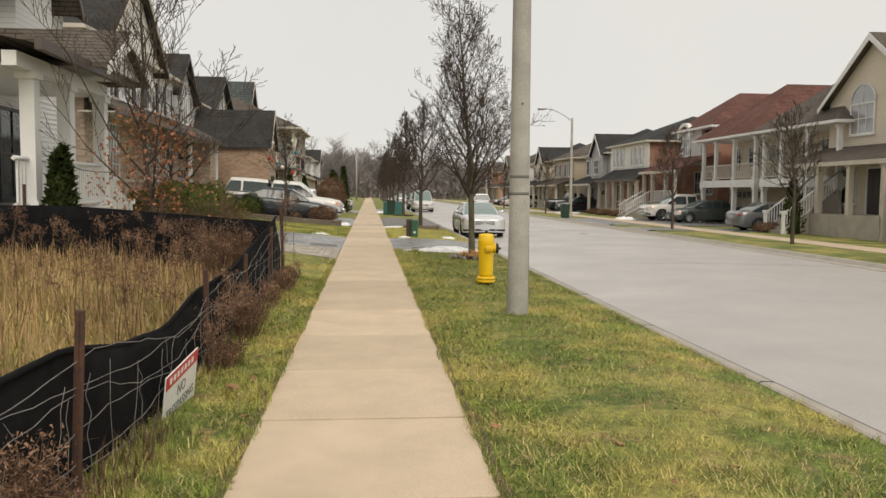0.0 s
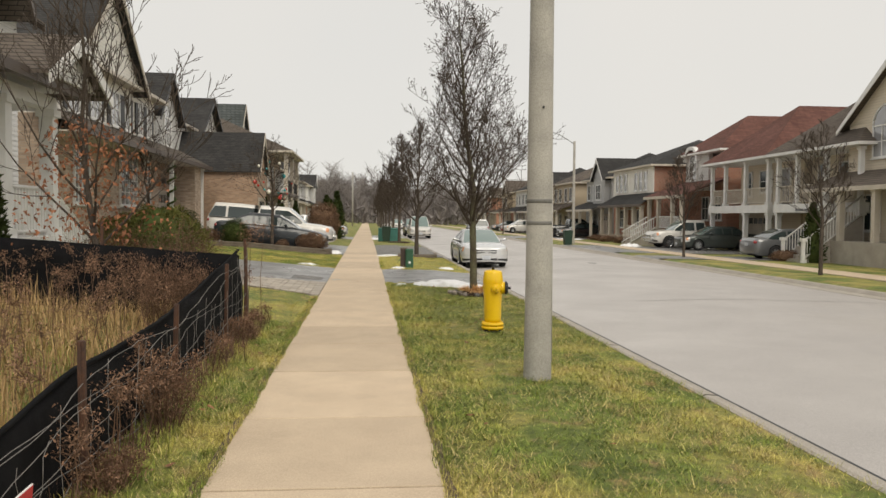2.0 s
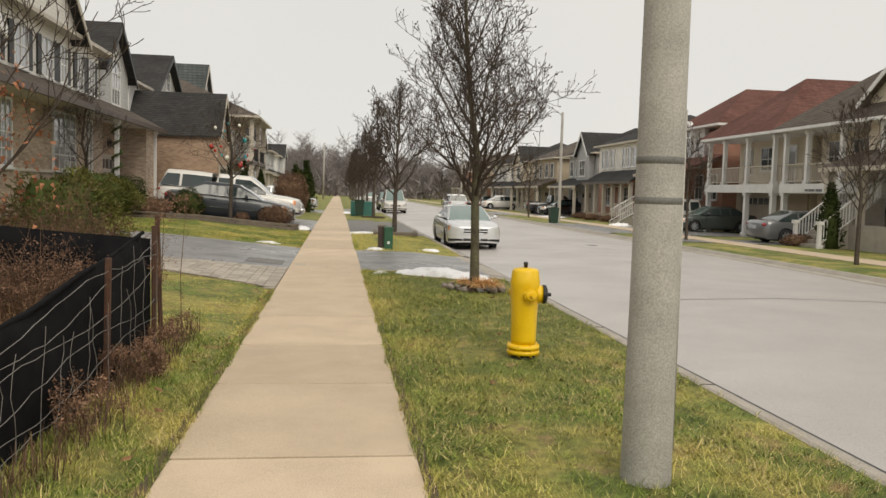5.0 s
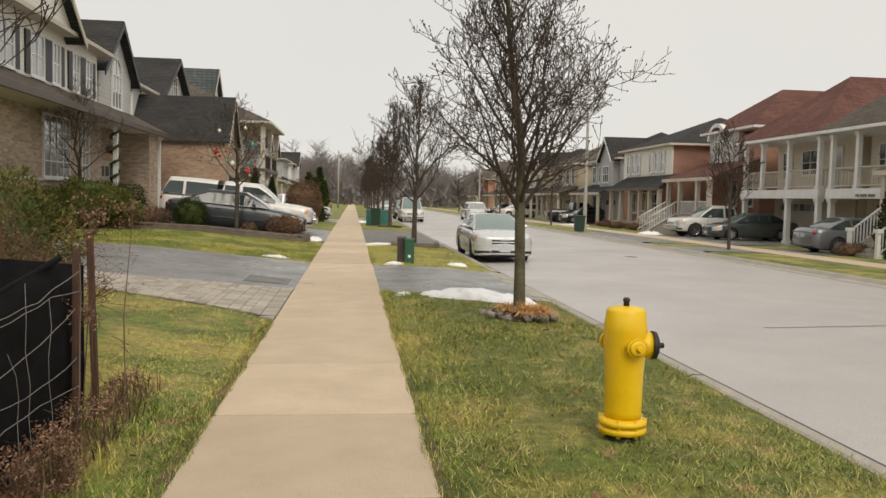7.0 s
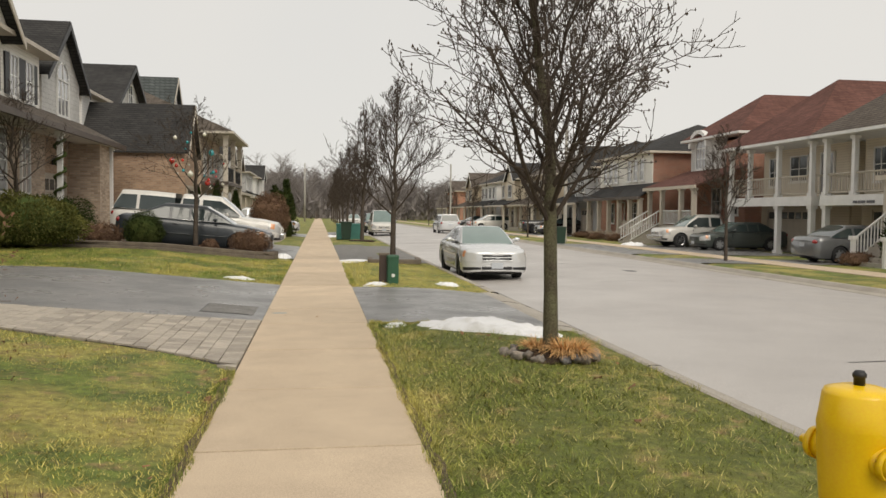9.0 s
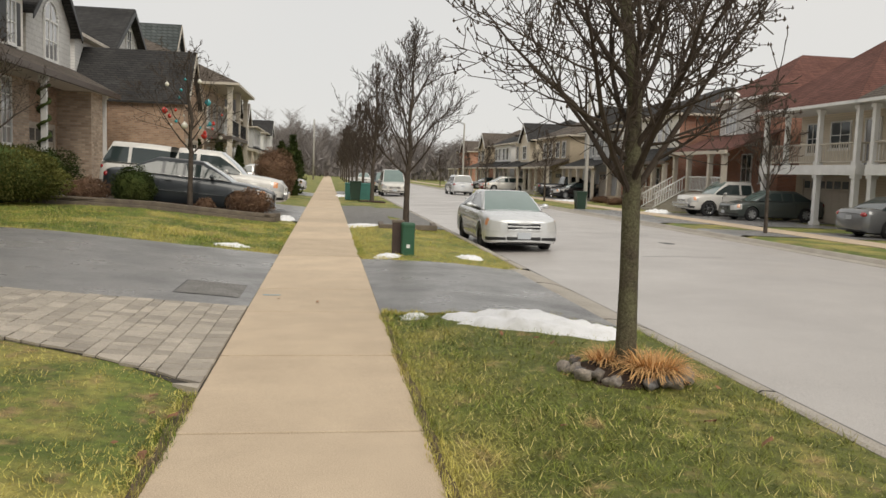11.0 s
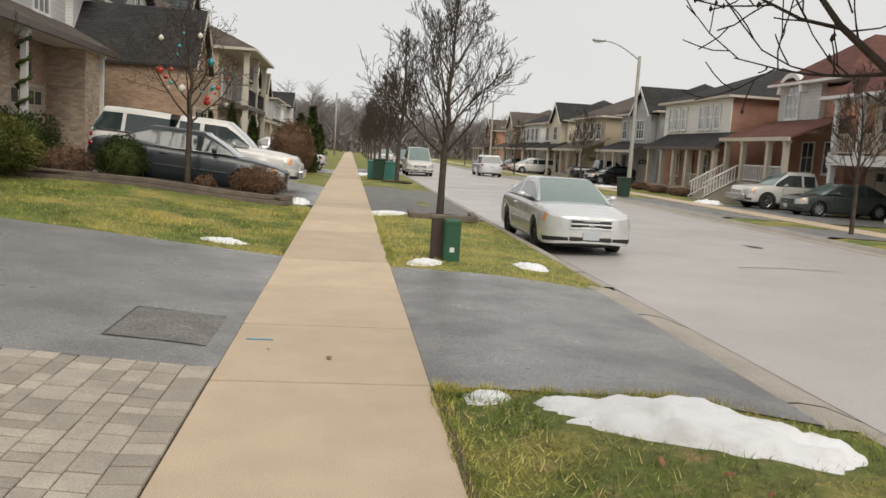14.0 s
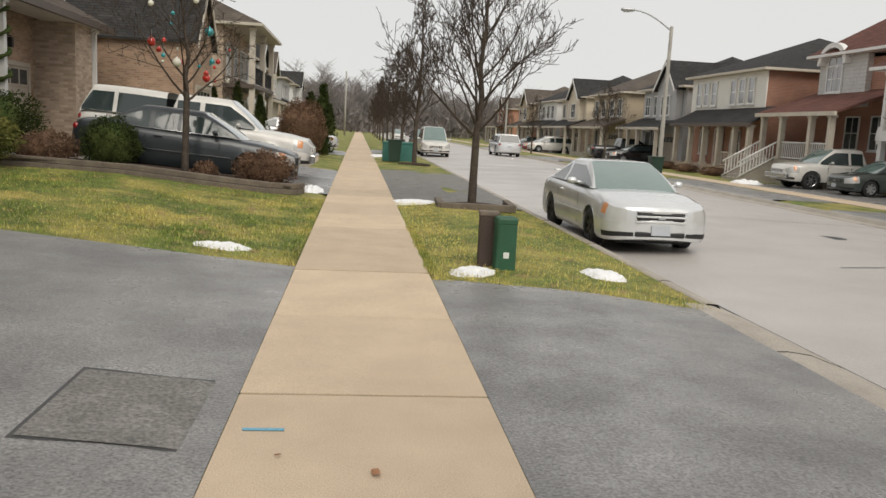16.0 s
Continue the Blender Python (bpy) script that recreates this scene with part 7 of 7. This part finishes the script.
# tangles of dead brush
def brush(name, m, size, stems, label, seed, thick=0.004, material=None, heads=0):
    """Arching dead stems with side twigs that fill a rough mound."""
    rng = random.Random(seed)
    t = thing(name, m, label, "dry brush")
    tw = Twigs()
    tips = []
    sx, sy, sz = size
    for i in range(stems):
        a, k = rng.uniform(0, math.tau), math.sqrt(rng.random())
        base = Vector((math.cos(a) * sx * 0.35 * k, math.sin(a) * sy * 0.35 * k, -0.02))
        top = Vector((math.cos(a) * sx * k, math.sin(a) * sy * k, sz * rng.uniform(0.55, 1.0) * (1.05 - 0.4 * k)))
        mid = base.lerp(top, 0.55) + Vector((rng.gauss(0, 0.06), rng.gauss(0, 0.06), 0.12 * sz))
        tw.tube([base, mid, top], [thick, thick * 0.75, thick * 0.4], 4)
        for j in range(9):
            q = (base.lerp(mid, rng.uniform(0.4, 1)) if rng.random() < 0.35 else mid.lerp(top, rng.random()))
            e = q + Vector((rng.gauss(0, 1), rng.gauss(0, 1), rng.gauss(0.15, 0.7))).normalized() * rng.uniform(0.06, 0.20) * sz
            tw.tube([q, e], [thick * 0.5, thick * 0.25], 3)
            tips.append(e)
    piece("stem_tangle", tri_mesh("stem_tangle", tw.v, tw.f, STALK), t)
    if heads:
        def at_tip(g):
            p = g.choice(tips)
            return p + Vector((g.gauss(0, 0.025), g.gauss(0, 0.025), g.gauss(0, 0.025))), Vector((0, 0, 0.3))
        v, f = leaf_cloud(heads, at_tip, 0.022, seed + 1, 0.5)
        tagged(piece("seed_fluff", tri_mesh("seed_fluff", v, f, material or PLUME), t), "brown seed heads", kind="stuff")
    return t


for i, (x, y, sx, sy, sz) in enumerate(((-1.24, 8.7, 0.2, 0.5, 0.66), (-1.22, 7.3, 0.18, 0.4, 0.34), (-1.27, 3.4, 0.18, 0.3, 0.55), (-1.27, 2.5, 0.2, 0.4, 0.5), (-1.27, 12.9, 0.18, 0.5, 0.3))):
    brush("fence_brush", pose(x, y, 0), (sx, sy, sz), 55, "tangle of dead brown stems against the black fence", 60 + i, 0.0032, PLUME, 1200)
brush("brown_brush", pose(-2.6, 15.6, 0.1), (0.9, 0.6, 1.55), 130, "dead brown brush behind the black fence", 71, 0.005, PLUME, 5200)
brush("brown_brush", pose(-3.9, 16.2, 0.15), (1.1, 0.7, 1.6), 130, "dead brown brush behind the black fence", 72, 0.005, BROWNBUSH, 4200)
brush("brown_brush", pose(-2.3, 13.3, 0.1), (0.7, 0.7, 1.25), 110, "dead brown brush inside the lot's corner", 73, 0.004, PLUME, 4200)
shrub("juniper", pose(-3.3, 17.2, 0.12), (0.8, 0.6, 1.6), 6500, 0.06, JUNIPER, "olive-green bush behind the black fence", 52, group=S)


# short lawn blades where the walker passes
def lawn_zone(x, y, rs):
    left = (x < -0.735) & (y < np.array([paver_near(min(a, -0.74)) for a in x]) - 0.03)
    right = (x > 0.735) & (x < 3.52) & ((y < 22.06 - 0.10 * np.maximum(0, x - 0.8) - 0.25 * np.maximum(0, x - 2.6)) | ((y > 27.74 - 0.31 * x) & (y < 36.1)))
    near = 1.0 - np.clip((y - 12) / 30, 0, 0.65)
    bed_hole = ((x - 2.53) / 0.43) ** 2 + ((y - 19.40) / 0.38) ** 2 > 1
    return (left | right) & bed_hole & (rs.rand(len(x)) < near)


blades("lawn_grass", 230000, (0.73, 3.52, 1.0, 24.0), 0.078, 0.0032, BLADE, "short winter grass between sidewalk and kerb", 21, "grass", 1.6, lawn_zone, False, 0.5, 0.16)
blades("dead_grass", 26000, (0.73, 3.5, 1.0, 14.0), 0.085, 0.0028, HAY, "flattened straw-coloured strands in the turf", 26, "grass", 1.5, lambda x, y, rs: lawn_zone(x, y, rs) & (np.sin(x * 3.1 + 1.3 * np.sin(y * 2.2)) + np.sin(y * 2.7 + x) > 0.1), False, 0.3, 0.2)
blades("lawn_grass", 90000, (-1.55, -0.73, 1.0, 14.7), 0.078, 0.0032, BLADE, "short winter grass along the sidewalk", 22, "grass", 1.6, lawn_zone, False, 0.5, 0.16)
blades("dead_grass", 9000, (-1.5, -0.75, 1.0, 14.7), 0.09, 0.003, HAY, "flattened straw-coloured strands beside the fence", 27, "grass", 1.5, lawn_zone, False, 0.3, 0.2)
blades("lawn_grass", 125000, (-6.5, -0.73, 14.6, 22.0), 0.052, 0.0036, DORMANT, "short yellow-green lawn before the driveway", 23, "grass", 1.4, lawn_zone, False, 0.4)
blades("lawn_grass", 60000, (0.73, 3.52, 26.6, 36.2), 0.05, 0.004, DORMANT, "short winter grass beyond the apron", 24, "grass", 1.0, lawn_zone, False, 0.4)
blades("lawn_grass", 90000, (-9.0, -0.74, 28.0, 35.9), 0.055, 0.005, BLADE, "short green lawn before the garden bed", 25, "grass", 1.0, lambda x, y, rs: y > np.array([drive_far(a) for a in x]) + 0.03, False, 0.4)
# ragged turf over the apron's two edges
for seed, low, high, edge in ((51, 21.85, 22.2, lambda x: 22.08 - 0.10 * np.maximum(0, x - 0.8) - 0.25 * np.maximum(0, x - 2.6)), (52, 26.4, 27.9, lambda x: 27.72 - 0.31 * x)):
    blades("edge_grass", 16000, (0.74, 3.3, low, high), 0.07, 0.0035, DORMANT, "ragged yellow turf over the asphalt edge", seed, "grass", 1.1, lambda x, y, rs: np.abs(y - edge(x)) < 0.03 + 0.02 * np.sin(x * 9) + 0.03 * rs.rand(len(x)), False, 0.5)

# grass that creeps over the slab edges
def edge_zone(x, y, rs):
    side = np.where(x > 0, 1, -1)
    away = np.abs(x) - 0.725
    left_ok = (x < 0) & (y < 18.85)
    right_ok = (x > 0) & ((y < 22.0) | (y > 27.8))
    wav = 0.010 * np.sin(y * 3.1) + 0.010 * np.sin(y * 7.7 + 1) + 0.012
    return (left_ok | right_ok) & (away > -0.03 + wav) & (away < 0.10)


for a, b in ((-0.83, -0.66), (0.66, 0.83)):
    o = blades("edge_grass", 26000, (a, b, 1.5, 32.0), 0.055, 0.003, BLADE, "grass creeping over the sidewalk edge", 41, "grass", 0.95, edge_zone, False)
    o.matrix_basis = pose(0, 0, 0.006)
SOIL = mat("edge_soil", (0.13, 0.095, 0.055), (0.085, 0.062, 0.04), 0.95, 7, 60, 0.6, 0.6)
for s in (-1, 1):
    verts, faces = [], []
    n = 180
    y1 = 18.8 if s < 0 else 21.9
    for i in range(n + 1):
        y = 0.5 + (y1 - 0.5) * i / n
        w = 0.045 + 0.05 * abs(noise.noise(Vector((y * 1.3, s, 2)))) + 0.03 * noise.noise(Vector((y * 4, s, 5)))
        verts += [(s * 0.722, y, -0.004), (s * (0.725 + max(0.015, w)), y, 0.012 if s * 0.8 > -0.9 else 0.012)]
    for i in range(n):
        faces.append((2 * i, 2 * i + 1, 2 * i + 3, 2 * i + 2))
    tagged(new("soil_edge", tri_mesh("soil_edge", verts, faces, SOIL)), "bare brown soil along the sidewalk edge", "soil", kind="structure")

# fallen leaves and twigs
rng = random.Random(31)
bm = bmesh.new()
vs = [bm.verts.new(p) for p in ((0, 0, 0), (0.03, 0.025, 0.012), (0.075, 0.02, 0.004), (0.10, 0, 0.02), (0.07, -0.028, 0.006), (0.03, -0.022, 0.014))]
bm.faces.new(vs)
leaf_mesh = mesh_of("fallen_leaf", bm, LEAF)
for i in range(60):
    x = rng.choice((rng.uniform(0.8, 3.2), rng.uniform(-1.3, -0.75), rng.uniform(0.8, 3.2), rng.uniform(-5, -0.8)))
    y = rng.uniform(3, 21)
    if x < -1.4 and y < 15.2 or x < -0.74 and y > paver_near(x) - 0.1:
        continue
    o = new("fallen_leaf", leaf_mesh)
    o.matrix_basis = pose(x, y, gz(x, y) + 0.03, rng.uniform(-25, 25), rng.uniform(-25, 25), rng.uniform(0, 360)) @ Matrix.Scale(rng.uniform(0.5, 1.1), 4)
    tagged(o, "curled brown fallen leaf on the grass", "leaf", "fallen leaves")
for x, y, k in ((-0.98, 6.4, 1.6), (0.02, 22.75, 0.8), (-0.4, 22.9, 0.4)):
    o = new("fallen_leaf", leaf_mesh)
    o.matrix_basis = pose(x, y, 0.012 if x > -0.7 else 0.05, 5, 4, rng.uniform(0, 360)) @ Matrix.Scale(k, 4)
    tagged(o, "brown leaf lying near the slab joint", "leaf", "fallen leaves")
mark = solo("paint_mark", bmesh.new(), BLUEPAINT, pose(0, 0, 0), "short pale blue survey mark on the slab", "marking")
bm = bmesh.new()
box(bm, -0.63, -0.42, 23.22, 23.25, 0.0035, 0.0065)
bm.to_mesh(mark.data)
bm.free()
sheet_grid("patch_seam", span(-0.78, -1.645, 5), lambda x: (22.935 + 0.015 * math.sin(9 * x), 23.985 + 0.015 * math.sin(7 * x)), TAR, "dark crack round the sunken patch", lift=0.0145)
sheet_grid("asphalt_patch", span(-0.80, -1.62, 5), lambda x: (22.95, 23.95), PATCH, "rough sunken asphalt patch beside the sidewalk", lift=0.018)
for i in range(14):
    y = 6.9 + 3.05 * i
    low = 21.6 < y < 27.0
    bm = bmesh.new()
    prism(bm, [(x, z + 0.004) for x, z in (LOW_KERB if low else FULL_KERB)[1:]] + [(3.93, -0.24), (3.3 if low else 3.5, -0.24)], y - 0.009, y + 0.009, "y")
    solo("kerb_joint", bm, SAND, pose(0, 0, 0), "dark joint across the concrete kerb", "curb", kind="structure")
# tar seams on the road and drive
for x0, x1, y, w in ((6.1, 12.4, 19.5, 0.03), (3.9, 12.4, 37.0, 0.03), (7.0, 9.0, 30.2, 0.035), (3.9, 12.4, 60.0, 0.04)):
    bm = bmesh.new()
    k = 24
    last = None
    for i in range(k + 1):
        x = x0 + (x1 - x0) * i / k
        z = curve_at([(3.84, -0.205), (5.5, -0.17), (8.1, -0.13), (10.8, -0.19), (12.4, -0.235)], x) + 0.006
        yy = y + 0.06 * noise.noise(Vector((x * 1.5, y, 0)))
        cur = (bm.verts.new((x, yy - w / 2, z)), bm.verts.new((x, yy + w / 2, z)))
        if last:
            bm.faces.new((last[0], cur[0], cur[1], last[1]))
        last = cur
    solo("tar_seam", bm, TAR, pose(0, 0, 0), "dark crack seam across the road", "road", kind="structure")
strip("gutter_seam", [(3.885, -0.1985), (3.925, -0.2025)], TAR, -60, 160, "dark seam between gutter and road", "road")
bm = bmesh.new()
lathe(bm, ((0.30, -0.01), (0.30, 0.008), (0.275, 0.012)), 28)
solo("manhole_cover", bm, BLACK, pose(9.2, 34.0, -0.165), "dark iron manhole cover in the road", "manhole cover", kind="structure")


# ---------------------------------------------------------------- pavers
def pavers():
    p = thing("paver_apron", pose(0, 0, 0), "grey interlocking paver border of mixed stones", "paving", kind="structure")
    sheet_grid("paver_bed", span(-0.727, -9.0, 14), lambda x: (paver_near(x), paver_far(x)), SAND, "dark sand bed below the pavers", "paving", lift=0.006)
    rng = random.Random(3)
    cache = {}
    rest_v, rest_f = [], []
    made = 0
    # soldier row along the sidewalk, then rows that shift
    u = 0.0
    rows = []
    w_cycle = (0.20, 0.165, 0.14, 0.165, 0.20, 0.11, 0.165)
    r = 0
    while u < 5.2:
        w = w_cycle[r % len(w_cycle)]
        rows.append((u, w))
        u += w
        r += 1
    for ri, (u, w) in enumerate(rows):
        x1 = -0.730 - u
        x0 = x1 - w
        y = min(paver_near(x0), paver_near(x1))
        end = paver_far((x0 + x1) / 2) - 0.02
        y += 0 if ri == 0 else -rng.uniform(0, 0.12)
        while y < end - 0.05:
            ln = rng.choice((0.11, 0.15, 0.165, 0.20, 0.24))
            a, b = y, min(y + ln, end)
            y += ln
            if b - max(a, min(paver_near(x0), paver_near(x1))) < 0.05:
                continue
            n0, n1 = paver_near(x0), paver_near(x1)
            if a < max(n0, n1) + 0.02:
                a0, a1 = max(a, n0), max(a, n1)
                a0, a1 = min(a0, b - 0.02), min(a1, b - 0.02)
                mx, my = (x0 + x1) / 2, (a + b) / 2
                bm = bmesh.new()
                quad = [(x0 + 0.005 - mx, a0 + 0.005 - my), (x1 - 0.005 - mx, a1 + 0.005 - my), (x1 - 0.005 - mx, b - 0.005 - my), (x0 + 0.005 - mx, b - 0.005 - my)]
                lo = [bm.verts.new((p, q, -0.04)) for p, q in quad]
                hi = [bm.verts.new((p, q, 0.02)) for p, q in quad]
                bm.faces.new(hi)
                for k in range(4):
                    bm.faces.new((lo[k], lo[(k + 1) % 4], hi[(k + 1) % 4], hi[k]))
                key = (ri, "cut", round(a, 3))
                cache[key] = mesh_of("paver", bm, PAVER)
            else:
                key = (round(w, 2), round(b - a, 2))
            if key not in cache:
                bm = bmesh.new()
                box(bm, -w / 2 + 0.002, w / 2 - 0.002, -(b - a) / 2 + 0.010, (b - a) / 2 - 0.010, -0.04, 0.02)
                top = [e for e in bm.edges if all(v.co.z > 0 for v in e.verts)]
                bmesh.ops.bevel(bm, geom=top, offset=0.006, segments=1, affect="EDGES")
                cache[key] = mesh_of("paver", bm, PAVER)
            cx, cy = (x0 + x1) / 2, (a + b) / 2
            spot = pose(cx, cy, gz(cx, cy) + 0.004 + rng.uniform(-0.002, 0.002), rng.uniform(-0.5, 0.5), (4.8 if cx < -0.9 else 0) + rng.uniform(-0.4, 0.4), 0)
            if u < 2.3:
                piece("paver", cache[key], p, spot)
            else:
                base = len(rest_v)
                rest_v += [tuple(spot @ q.co) for q in cache[key].vertices]
                rest_f += [tuple(base + k for k in face.vertices) for face in cache[key].polygons]
            made += 1
    far = piece("far_paving", tri_mesh("far_paving", rest_v, rest_f, PAVER), p)
    tagged(far, "grey pavers further from the sidewalk", kind="stuff")
    return made


pavers()
